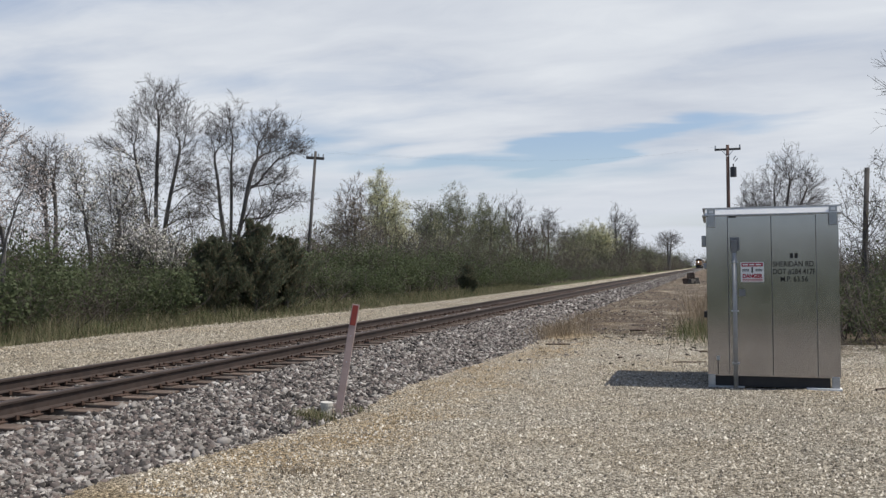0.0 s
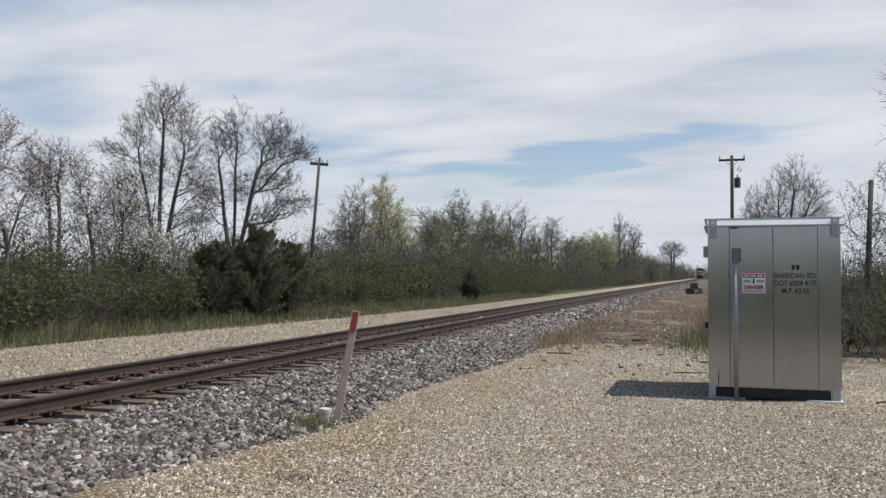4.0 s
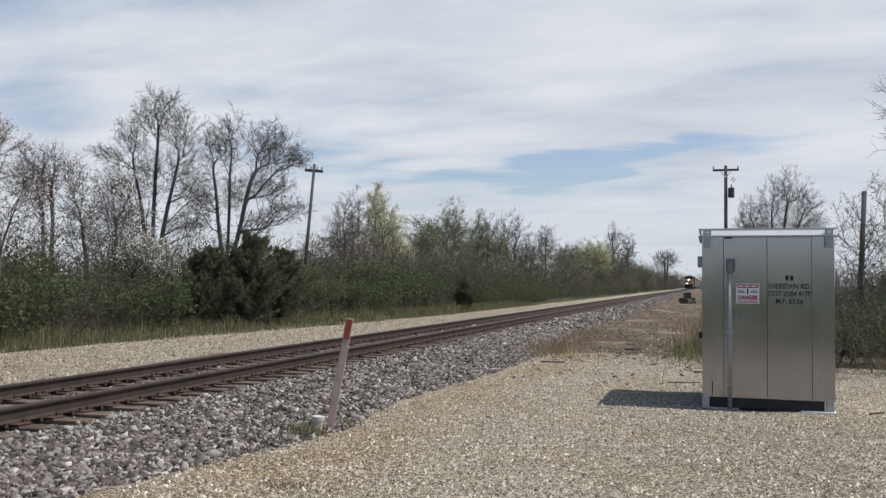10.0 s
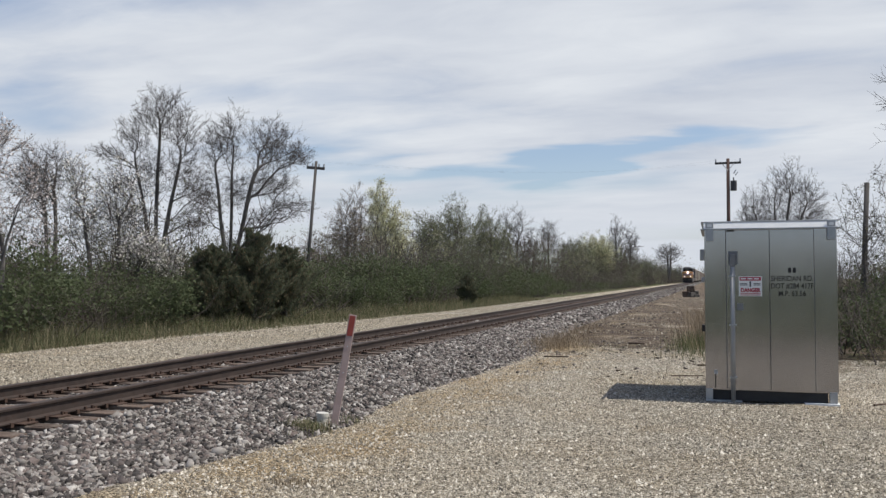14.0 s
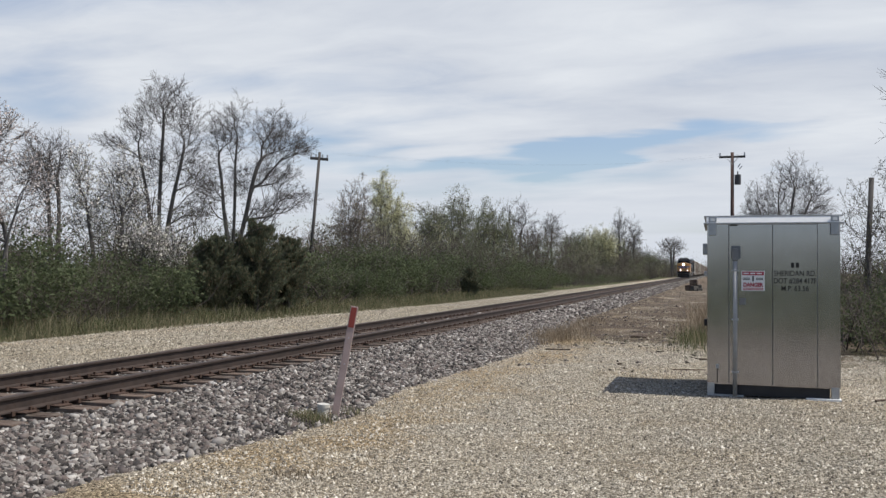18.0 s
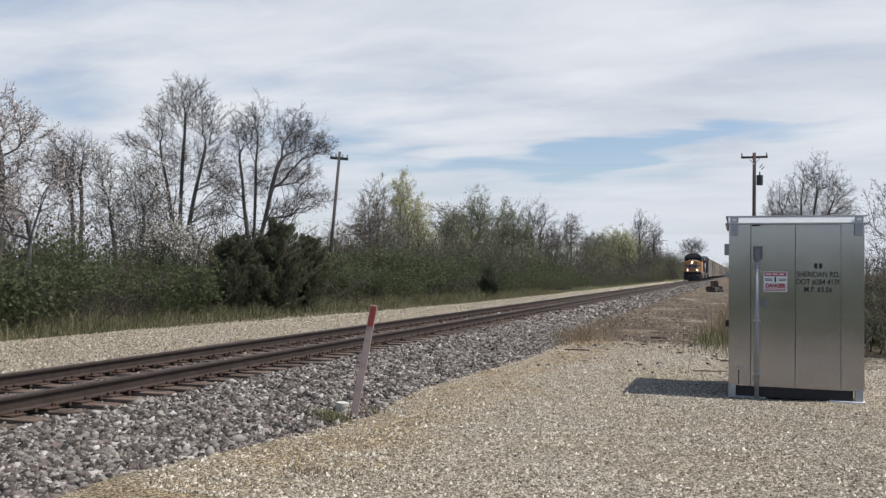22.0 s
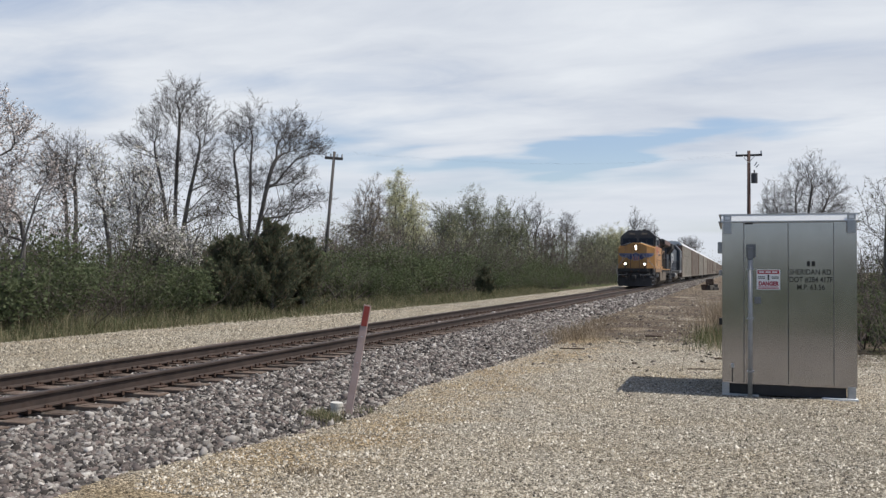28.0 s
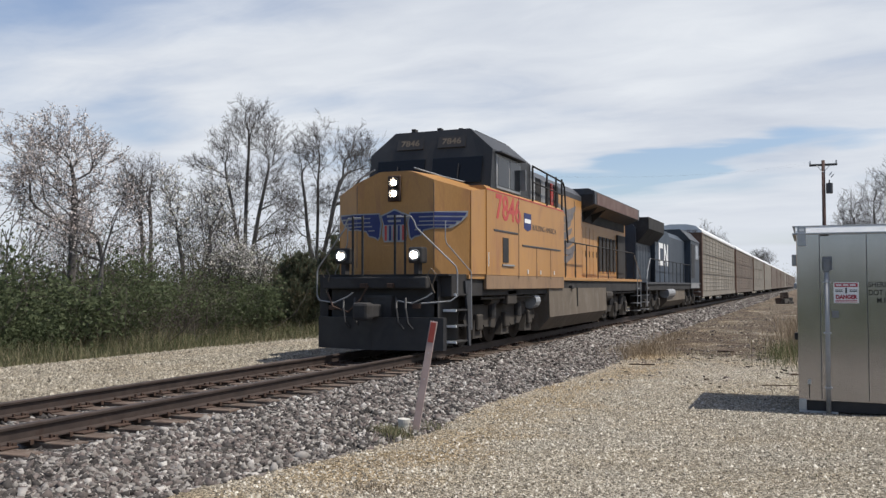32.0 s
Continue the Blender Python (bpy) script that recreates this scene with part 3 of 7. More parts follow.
def build_ground():
    xs = np.unique(np.r_[np.linspace(-3500, -120, 9), np.linspace(-120, -24, 17), np.arange(-24, 9.01, 0.3), np.linspace(9, 120, 20), np.linspace(120, 3500, 9)])
    ys = np.unique(np.r_[np.linspace(-3500, -60, 8), np.linspace(-60, -6, 10), np.arange(-6, 40.01, 0.3), np.linspace(40, 140, 60), np.linspace(140, 800, 40), np.linspace(800, 4500, 8)])
    verts, cover = [], []
    for y in ys:
        t = toe(y)
        for x in xs:
            verts.append((x, y, ground_height(x, y)))
            end = 22.5 + 1.2 * wobble(x, 0, 0.5, 3.0)
            if x > 2.2:
                end = 18.0 + 0.8 * wobble(x, 0, 0.4, 9.0)
            drive = min(max((end + 3.4 * wobble(x, y, 0.45, 17.0) + 1.5 * wobble(x, y, 1.4, 4.0) - y) / 7.0 + 0.5, 0), 1) * min(max((y + 3.0) / 2.0, 0), 1) * min(max((x - t + 0.4) / 0.7, 0), 1) * (x < 40)
            edge = float(np.interp(y, [0, 16, 19, 24, 31, 44, 81, 300], [-15.8, -15.4, -15.1, -14.5, -13.8, -13.2, -13.1, -12.3]))
            strip = min(max((x - edge) / 0.7 + 0.5, 0), 1) * (x < -6)
            patchy = (0.30 + 0.5 * wobble(x * 1.6, y, 0.3, 12.0)) * min(max((x - t) / 0.8, 0), 1) * min(max((0.4 - x) / 0.8, 0), 1) * min(max((130 - y) / 30, 0), 1) if y > 18 else 0.0
            dirt = 1.0 if (-13.0 < x < 0.3 + 0.9 * wobble(0, y, 0.2) and y > 14) else 0.35 + 0.5 * wobble(x, y, 0.25, 7.0)
            if x > 1.0 and y > 17:
                dirt = 0.55
            # unseen ground behind the viewer is dark turf, to darken the cabinet's reflection
            if y < -2:
                dirt = 0.0
            cover.append((max(drive, strip, max(patchy, 0.0)), min(max(dirt, 0), 1), min(max(1.0 - abs(x - t - 0.7) / 1.4, 0.0), 1.0), min(max((x + 1.6) / 2.6, 0.0), 1.0) * min(max((12.8 - y) / 1.5, 0.0), 1.0)))
    nx, ny = len(xs), len(ys)
    idx = np.arange(nx * ny).reshape(ny, nx)
    faces = np.stack([idx[:-1, :-1], idx[:-1, 1:], idx[1:, 1:], idx[1:, :-1]], -1).reshape(-1, 4)
    me = array_mesh("ground", verts, faces, GROUND)
    layer = me.color_attributes.new("cover", "FLOAT_COLOR", "POINT")
    layer.data.foreach_set("color", np.array(cover, np.float32).ravel())
    me.polygons.foreach_set("use_smooth", [True] * len(me.polygons))
    solid("ground", me, None, "pale crushed limestone drive, bare dirt and grass verge", kind="structure")


# height of the stone bed by the distance from the track's centre line
def bed_height(x, y):
    d = x - XT
    t = toe(y) - XT
    if d > 0:
        z = float(np.interp(d, [0, 0.5, 0.68, 1.25, 1.42, 1.7, t - 0.25, t + 0.1], [0.222, 0.222, 0.185, 0.19, 0.195, 0.18, 0.045, -0.03]))
    else:
        z = float(np.interp(-d, [0, 0.5, 0.68, 1.25, 1.65, 2.2, 2.6], [0.222, 0.222, 0.185, 0.18, 0.17, 0.12, 0.02]))
    return z + 0.018 * wobble(x, y, 3.0, 2.0) + 0.012 * wobble(x, y, 9.0, 4.0)


def stones(name, n, place, size, mat, seed, flat=0.7):
    """Angular stones as jittered hexahedra, in one mesh."""
    rng = np.random.default_rng(seed)
    c = place(rng, n)
    n = len(c)
    base = np.array([(-1, -1, -1), (1, -1, -1), (1, 1, -1), (-1, 1, -1), (-1, -1, 1), (1, -1, 1), (1, 1, 1), (-1, 1, 1)], float) * 0.5
    v = base[None] * (1 + rng.uniform(-0.6, 0.3, (n, 8, 3)))
    s = rng.lognormal(math.log(size), 0.28, (n, 1, 1)) * np.stack([rng.uniform(1.0, 1.55, n), rng.uniform(0.6, 1.0, n), rng.uniform(0.35, 0.75, n) * flat / 0.7], -1)[:, None]
    v = v * s
    a, b, g = rng.uniform(0, 2 * np.pi, n), rng.normal(0, 0.5, n), rng.normal(0, 0.5, n)
    ca, sa, cb, sb, cg, sg = np.cos(a), np.sin(a), np.cos(b), np.sin(b), np.cos(g), np.sin(g)
    rz = np.zeros((n, 3, 3)); rz[:, 0, 0], rz[:, 0, 1], rz[:, 1, 0], rz[:, 1, 1], rz[:, 2, 2] = ca, -sa, sa, ca, 1
    rx = np.zeros((n, 3, 3)); rx[:, 1, 1], rx[:, 1, 2], rx[:, 2, 1], rx[:, 2, 2], rx[:, 0, 0] = cb, -sb, sb, cb, 1
    ry = np.zeros((n, 3, 3)); ry[:, 0, 0], ry[:, 0, 2], ry[:, 2, 0], ry[:, 2, 2], ry[:, 1, 1] = cg, sg, -sg, cg, 1
    v = np.einsum("nij,nkj->nki", rz @ rx @ ry, v) + c[:, None]
    quads = np.array([(3, 2, 1, 0), (4, 5, 6, 7), (0, 1, 5, 4), (1, 2, 6, 5), (2, 3, 7, 6), (3, 0, 4, 7)])
    faces = (quads[None] + 8 * np.arange(n)[:, None, None]).reshape(-1, 4)
    return array_mesh(name, v.reshape(-1, 3), faces, mat)


def chips(name, n, place, size, mat, seed):
    """Small stone chips lying in the ground: five-cornered tents, in one mesh."""
    rng = np.random.default_rng(seed)
    c = place(rng, n)
    n = len(c)
    a = rng.uniform(0, 2 * np.pi, (n, 1)) + np.array([0, 1.6, 3.1, 4.7])[None] + rng.normal(0, 0.25, (n, 4))
    s = rng.lognormal(math.log(size), 0.35, (n, 1))
    r = s * rng.uniform(0.4, 0.85, (n, 4))
    foot = np.stack([r * np.cos(a), r * np.sin(a), np.repeat(-0.25 * s, 4, 1)], -1)
    top = np.stack([rng.normal(0, 0.2, n), rng.normal(0, 0.2, n), rng.uniform(0.25, 0.65, n)], -1)[:, None] * s[:, None]
    v = np.concatenate([foot, top], 1) + c[:, None]
    f = np.array([(0, 1, 4), (1, 2, 4), (2, 3, 4), (3, 0, 4)])[None] + 5 * np.arange(n)[:, None, None]
    return array_mesh(name, v.reshape(-1, 3), f.reshape(-1, 3), mat)


def build_bed():
    ys = np.unique(np.r_[np.arange(-60, 0, 3.0), np.arange(0, 40, 0.25), np.arange(40, 120, 1.0), np.arange(120, 1010, 8.0)])
    us = np.r_[np.linspace(-2.6, -1.3, 9), np.linspace(-1.1, 1.2, 12), np.linspace(1.35, 1, 1) * 1.35]
    verts = []
    for y in ys:
        t = toe(y) - XT + 0.1
        row = list(us[:-1]) + list(np.linspace(1.35, t, 12))
        for d in row:
            verts.append((XT + d, y, bed_height(XT + d, y)))
    k = len(us) - 1 + 12
    idx = np.arange(len(verts)).reshape(len(ys), k)
    faces = np.stack([idx[:-1, :-1], idx[:-1, 1:], idx[1:, 1:], idx[1:, :-1]], -1).reshape(-1, 4)
    me = array_mesh("ballast_bed", verts, faces, BALLAST)
    solid("ballast_bed", me, None, "grey crushed-stone ballast bed under the track", kind="structure")

    def near_side(rng, n):
        y = 4.2 + 30.0 * rng.random(n) ** 1.5
        t = np.array([toe(q) for q in y]) - XT
        d = 1.27 + (t + 0.12 - 1.27) * rng.random(n) ** 0.95
        return np.array([(XT + a, b, bed_height(XT + a, b) + 0.012) for a, b in zip(d, y)])

    def between(rng, n):
        y = 5.5 + 27.0 * rng.random(n) ** 1.3
        d = rng.uniform(-2.3, 1.1, n)
        keep = (np.abs(np.abs(d) - GAUGE) > 0.12) & ((np.abs((y / 0.5) % 1.0 - 0.5) > 0.26) | (np.abs(d) > 1.32))
        d, y = d[keep], y[keep]
        return np.array([(XT + a, b, bed_height(XT + a, b) - 0.005) for a, b in zip(d, y)])

    solid("ballast_stones", stones("ballast_stones", 50000, near_side, 0.041, STONES, 11, 0.95), None, "loose angular grey ballast stones on the shoulder", "ballast", kind="stuff")
    def farther(rng, n):
        y = 28.0 + 150.0 * rng.random(n) ** 1.9
        t = np.array([toe(q) for q in y]) - XT
        d = 1.2 + (t + 0.1 - 1.2) * rng.random(n)
        return np.array([(XT + a, b, bed_height(XT + a, b) + 0.01) for a, b in zip(d, y)])

    solid("ballast_stones", stones("ballast_stones", 14000, farther, 0.08, STONES, 17), None, "grey ballast stones farther down the line", "ballast", kind="stuff")
    solid("ballast_stones", stones("ballast_stones", 16000, between, 0.040, STONES, 12), None, "grey ballast stones between the sleepers and rails", "ballast", kind="stuff")

    def drive(rng, n):
        y = 5.6 + 15.0 * rng.random(n) ** 1.5
        lo = np.array([toe(q) for q in y]) - 0.1
        x = lo + (6.0 - lo) * rng.random(n)
        keep = np.abs(x) < 0.62 * y + 1.0
        return np.array([(a, b, ground_height(a, b) + 0.002) for a, b in zip(x[keep], y[keep])])

    solid("gravel_chips", chips("gravel_chips", 85000, drive, 0.019, CHIPS, 13), None, "loose pale limestone chips strewn over the drive", "gravel", kind="stuff")

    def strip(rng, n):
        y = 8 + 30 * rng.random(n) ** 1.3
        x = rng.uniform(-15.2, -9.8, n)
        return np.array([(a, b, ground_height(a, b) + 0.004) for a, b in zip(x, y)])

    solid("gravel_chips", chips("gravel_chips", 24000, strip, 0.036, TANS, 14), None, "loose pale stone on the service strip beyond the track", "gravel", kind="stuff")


# ---------- track ----------
def build_track():
    track = thing("railway_track", pose(XT, 0, 0), "single railway track with rusty rails on wooden sleepers", "railway track", kind="structure")
    prof = [(-0.070, 0), (0.070, 0), (0.070, 0.012), (0.012, 0.03), (0.009, 0.125), (0.036, 0.135), (0.037, 0.158), (0.030, 0.170), (-0.030, 0.170), (-0.037, 0.158), (-0.036, 0.135), (-0.009, 0.125), (-0.012, 0.03), (-0.070, 0.012)]
    for s in (1, -1):
        sh = Shape()
        cuts = [-60, 0, 20, 60, 150, 1000]
        for a, b in zip(cuts, cuts[1:]):
            sh.prism([(p[0] + s * GAUGE, p[1] + RAIL - 0.170) for p in prof], "y", a, b)
        part("rail", sh, RAILM, track, "brown weathered steel rail")
    rng = random.Random(5)
    top = RAIL - 0.170 - 0.014
    kinds = []
    for k in range(5):
        sh = Shape().box(-1.3 + rng.uniform(-0.03, 0.03), 1.3 + rng.uniform(-0.04, 0.04), -0.115, 0.115, -0.17, 0, 0.012)
        for _ in range(4):
            x = rng.uniform(-1.2, 1.0)
            y = rng.uniform(-0.09, 0.09)
            sh.box(x, x + rng.uniform(0.15, 0.4), y, y + 0.012, -0.01, 0.004)
        kinds.append(mend(sh.mesh("tie", TIEM)))
    plate = mend(Shape().box(-0.10, 0.10, -0.19, 0.19, 0, 0.014, 0.003).mesh("tie_plate", RUST))
    plate_at = {}
    sp = Shape()
    for i in range(300):
        y = 0.25 + i * 0.5
        m = pose(rng.uniform(-0.03, 0.03), y + rng.uniform(-0.03, 0.03), top - rng.uniform(0, 0.012), 0, 0, rng.uniform(-1.2, 1.2))
        part("tie", kinds[i % 5], None, track, at=m)
        if i < 110:
            for s in (1, -1):
                part("tie_plate", plate, None, track, at=pose(s * GAUGE, y, top, 0, 0, 90))
        if i < 70:
            for s in (1, -1):
                for dx in (-0.105, 0.105):
                    for dy in (-0.06, 0.06):
                        if rng.random() < 0.75:
                            sp.box(s * GAUGE + dx - 0.014, s * GAUGE + dx + 0.014, y + dy - 0.012, y + dy + 0.012, top, top + 0.05)
                # rail anchors beside the sleeper
                for dy in (-0.15, 0.15):
                    sp.box(s * GAUGE - 0.085, s * GAUGE + 0.085, y + dy - 0.022, y + dy + 0.022, top - 0.02, top + 0.03)
    tagged(part("spikes_and_anchors", sp, RUST, track, "rusty track spikes and rail anchors"), kind="stuff")
    far = Shape()
    for i in range(1100):
        y = 150.25 + i * 0.5
        far.box(-1.3, 1.3, y - 0.11, y + 0.11, top - 0.17, top)
    for i in range(100):
        y = -0.25 - i * 0.5
        far.box(-1.3, 1.3, y - 0.11, y + 0.11, top - 0.17, top)
    tagged(part("far_ties", far.mesh("far_ties", TIEM), None, track, "distant wooden sleepers"), kind="stuff")
    # a timber lying along the far rail, ahead of the crossing
    solid("timber", Shape().box(-0.12, 0.12, -1.3, 1.3, 0, 0.16, 0.015), TIEM, "old dark sleeper lying along the far rail", "timber", at=pose(XT - 1.75, 14.6, 0.12, 0, 0, 3))


# ---------- signal cabinet ----------
def build_cabinet():
    w, dep, h0, h1 = 1.78, 2.0, 0.17, 2.49
    cab = thing("signal_cabinet", pose(-0.05, 12.95, 0.0), "tall bare aluminium railway signal cabinet with stencilled black lettering", "signal cabinet")
    body = part("body", Shape().box(0, w, 0.012, dep, h0, h1, 0.008), ALU, cab, "brushed aluminium housing")
    seams = [0.0, 0.30, 0.89, 1.48, w]
    for i, (a, b) in enumerate(zip(seams, seams[1:])):
        proud = 0.012 if i in (1, 2) else 0.0
        name = "door" if i in (1, 2) else "panel"
        p = part(name, Shape().box(a + 0.004, b - 0.004, -proud, 0.016, h0 + (0.03 if proud else 0.004), h1 - (0.02 if proud else 0.004), 0.004), ALU, cab)
        if i == 1:
            part("latch_plate", Shape().box(0.44, 0.53, -0.03, -0.012, 1.32, 1.42, 0.006), SHADE, p, "small keyed latch plate")
            part("door_header", Shape().box(0.31, 0.42, -0.022, -0.012, 2.455, 2.475), BLACK, p)
            # a darker patch on the door, a little larger than the conduit cap
            part("cap_patch", Shape().box(0.33, 0.46, -0.0155, -0.012, 1.98, 2.17, 0.001), SHADE, p, "darker grey patch behind the conduit cap")
    # grey strips added behind the door seams, in place of the gaps' shade
    for x in seams[1:-1]:
        part("seam_shade_strip", Shape().box(x - 0.0085, x + 0.0085, 0.006, 0.0135, h0 + 0.03, h1 - 0.02), SHADE, cab)
    # leaned back and coloured white, in place of metal mirroring the sky
    part("roof_band", Shape().prism([(-0.048, h1 + 0.012), (dep + 0.03, h1 + 0.012), (dep, h1 + 0.10), (-0.008, h1 + 0.10)], "x", -0.01, w + 0.01), WHITE, cab, "roof fascia, whitened to stand for reflected sky")
    part("roof_sheet", Shape().box(-0.045, w + 0.04, -0.014, dep + 0.045, h1 + 0.10, h1 + 0.115, 0.004), GALV, cab, "thin grey roof sheet")
    part("drip_edge", Shape().box(-0.05, w + 0.05, -0.05, dep + 0.03, h1 - 0.008, h1 + 0.012, 0.003), GALV, cab)
    for x in (0.02, w - 0.13):
        lug = Shape().box(x, x + 0.11, -0.046, -0.031, h1 - 0.17, h1 + 0.10, 0.004)
        lg = part("lifting_lug", lug, GALV, cab, "bolted lifting lug")
        part("bolt", Shape().disc((x + 0.055, -0.05, h1 - 0.10), 0.022, 1, 10, 0.016), GALV, lg)
        part("eye_hole", Shape().box(x + 0.025, x + 0.085, -0.049, -0.046, h1 + 0.035, h1 + 0.075), WHITE, lg)
    part("base_skirt", Shape().box(0.10, w - 0.14, 0.03, dep - 0.05, 0.02, h0, 0.004), BLACK, cab, "black recessed base")
    for x in (0.0, w - 0.12):
        part("leg", Shape().box(x, x + 0.10, -0.01, 0.09, 0.03, h0 + 0.02, 0.004), GALV, cab)
    part("foot_plate", Shape().box(0.0, 0.5, -0.03, 0.10, 0.005, 0.03, 0.003), GALV, cab)
    part("foot_plate", Shape().box(1.33, w + 0.005, -0.05, 0.09, 0.005, 0.032, 0.003), WHITE, cab, "bright steel foot plate")
    con = part("conduit", Shape().tube([(0.38, -0.045, 0.02), (0.385, -0.045, 1.0), (0.385, -0.045, 1.95)], 0.032, 12), CONDUIT, cab, "vertical galvanised conduit", True)
    part("conduit_cap", Shape().box(0.345, 0.425, -0.08, -0.013, 1.95, 2.13, 0.01), SHADE, con)
    for z in (0.35, 1.1, 1.8):
        part("clamp", Shape().box(0.335, 0.435, -0.08, -0.012, z, z + 0.02, 0.002), GALV, con)
    part("ground_wire", Shape().tube([(0.14, -0.008, 0.20), (0.14, -0.012, 0.42)], 0.007, 6), BLACK, cab)
    part("ground_lug", Shape().box(0.12, 0.165, -0.02, -0.001, 0.40, 0.46, 0.004), GALV, cab)
    # left side fittings
    for z0, z1, d in ((2.05, 2.22, 0.07), (1.72, 1.80, 0.05), (0.98, 1.08, 0.05)):
        part("side_fitting", Shape().box(-d, -0.002, 0.5, 0.65, z0, z1, 0.01), GALV if z0 > 1 else BLACK, cab)
    # warning sign
    sx, sz = 0.47, 1.525
    sg = part("warning_sign", Shape().box(sx, sx + 0.315, -0.0165, -0.0125, sz, sz + 0.285, 0.001), WHITE, cab, "small red and white danger sign")
    part("sign_band", Shape().box(sx + 0.012, sx + 0.303, -0.0185, -0.0165, sz + 0.222, sz + 0.275), SIGNRED, sg)
    face = lambda x, z, y=-0.0188: Matrix.Translation((x, y, z)) @ pose(0, 0, 0, 90, 0, 0)
    letters("danger_word", "DANGER", 0.078, SIGNRED, sg, face(sx + 0.158, sz + 0.083), width=0.27, bold=0.004)
    for i in range(3):
        part("sign_bar", Shape().box(sx + 0.03 + i * 0.088, sx + 0.10 + i * 0.088, -0.0192, -0.0186, sz + 0.24, sz + 0.258), WHITE, sg)
    for x0, x1 in ((0.02, 0.115), (0.20, 0.295)):
        for z in (0.155, 0.175):
            part("sign_bar", Shape().box(sx + x0, sx + x1, -0.0186, -0.0165, sz + z, sz + z + 0.011), INK, sg)
    part("sign_emblem", Shape().box(sx + 0.147, sx + 0.168, -0.0186, -0.0165, sz + 0.135, sz + 0.212, 0.0005), INK, sg)
    for z in (0.012, 0.032):
        part("sign_bar", Shape().box(sx + 0.02, sx + 0.295, -0.0186, -0.0165, sz + z, sz + z + 0.010), SIGNRED, sg)
    # stencilled text on the right-hand door
    lx = 1.185
    for x0 in (-0.05, 0.012):
        part("operator_mark", Shape().box(lx + x0, lx + x0 + 0.042, -0.0135, -0.0125, 1.86, 1.93), INK, cab, "black stencilled mark")
    for word, z, wd in (("SHERIDAN RD.", 1.775, 0.56), ("DOT #284 417F", 1.668, 0.56), ("M.P. 63.56", 1.562, 0.36)):
        letters("lettering", word, 0.105, INK, cab, face(lx, z, -0.0142), "black stencilled lettering", wd, 0.0014)


# ---------- marker post, pipe, small ground things ----------
def build_small():
    post = thing("marker_post", pose(-4.34, 9.42, -0.05, -2.5, 9.5, 17), "leaning faded pinkish-red marker post with a red top", "marker post")
    part("stake", Shape().box(-0.044, 0.044, -0.018, 0.018, 0, 1.18, 0.006), POSTM, post)
    part("top_panel", Shape().box(-0.044, 0.044, -0.019, 0.019, 1.18, 1.41, 0.004), POSTM, post, "whitish edged top")
    part("red_sheeting", Shape().box(-0.034, 0.034, -0.026, -0.0195, 1.15, 1.395, 0.002), REDM, post, "dark red reflective panel")
    for z in (0.7, 1.02):
        part("bolt", Shape().disc((0, -0.023, z), 0.008, 1, 8, 0.008), GALV, post)
    pipe = thing("pipe_stub", pose(-4.43, 9.29, 0.0, 0, 4, 0), "short capped white plastic pipe in the gravel", "pipe")
    part("pipe", Shape().tube([(0, 0, -0.05), (0, 0, 0.15)], 0.066, 18), PVC, pipe, smooth=False)
    part("cap", Shape().tube([(0, 0, 0.135), (0, 0, 0.175)], 0.076, 18), PVC, pipe)
    for x, y, ln, rz, rr in ((-0.4, 16.3, 0.6, 20, 0.013), (-0.16, 18.2, 0.2, 30, 0.02), (2.3, 13.2, 0.36, 50, 0.016), (-1.7, 16.9, 0.16, 70, 0.02), (-1.95, 24.0, 0.42, 8, 0.03)):
        pts = [(-ln / 2, 0, rr), (-ln * 0.2, 0.03 * ln, rr * 1.1), (ln * 0.15, -0.05 * ln, rr), (ln / 2, 0.02 * ln, rr * 0.8)]
        solid("stick", Shape().tube(pts, rr, 7, rr * 0.6), TIEM, "dark fallen stick lying on the gravel", "stick", "fallen sticks", at=pose(x, y, ground_height(x, y), 0, 0, rz))
    solid("wood_scrap", Shape().box(-0.28, 0.28, -0.03, 0.03, 0, 0.025, 0.006), TIEM, "thin dark wood scrap lying on the gravel", "wood scrap", at=pose(-3.35, 19.4, 0.01, 0, 0, 12))
    pile = thing("rubble_pile", pose(-2.25, 96.0, -0.2), "dark pile of broken concrete and old ties beside the track", "rubble pile")
    rng = random.Random(3)
    for i, (x, y, z, sx, sy, sz) in enumerate(((-0.36, 0.0, 0.3, 0.42, 0.4, 0.32), (0.34, 0.1, 0.34, 0.4, 0.36, 0.36), (0.05, -0.35, 0.25, 0.35, 0.3, 0.26), (0.0, 0.1, 0.85, 0.48, 0.4, 0.3), (0.55, -0.25, 0.15, 0.25, 0.3, 0.17))):
        lump = Shape().box(-sx, sx, -sy, sy, -sz, sz, 0.06)
        lump.v = [tuple(c * (1 + 0.09 * wobble(v[0] * 3 + i, v[1] * 3 + v[2] * 2, 1.0, j + 3.0 * i)) for j, c in enumerate(v)) for v in lump.v]
        part("concrete_lump" if i % 3 else "tie_end", lump, CONCRETE if i % 3 else TIEM, pile, at=pose(x, y, z, rng.uniform(-9, 9), rng.uniform(-9, 9), rng.uniform(0, 180)))


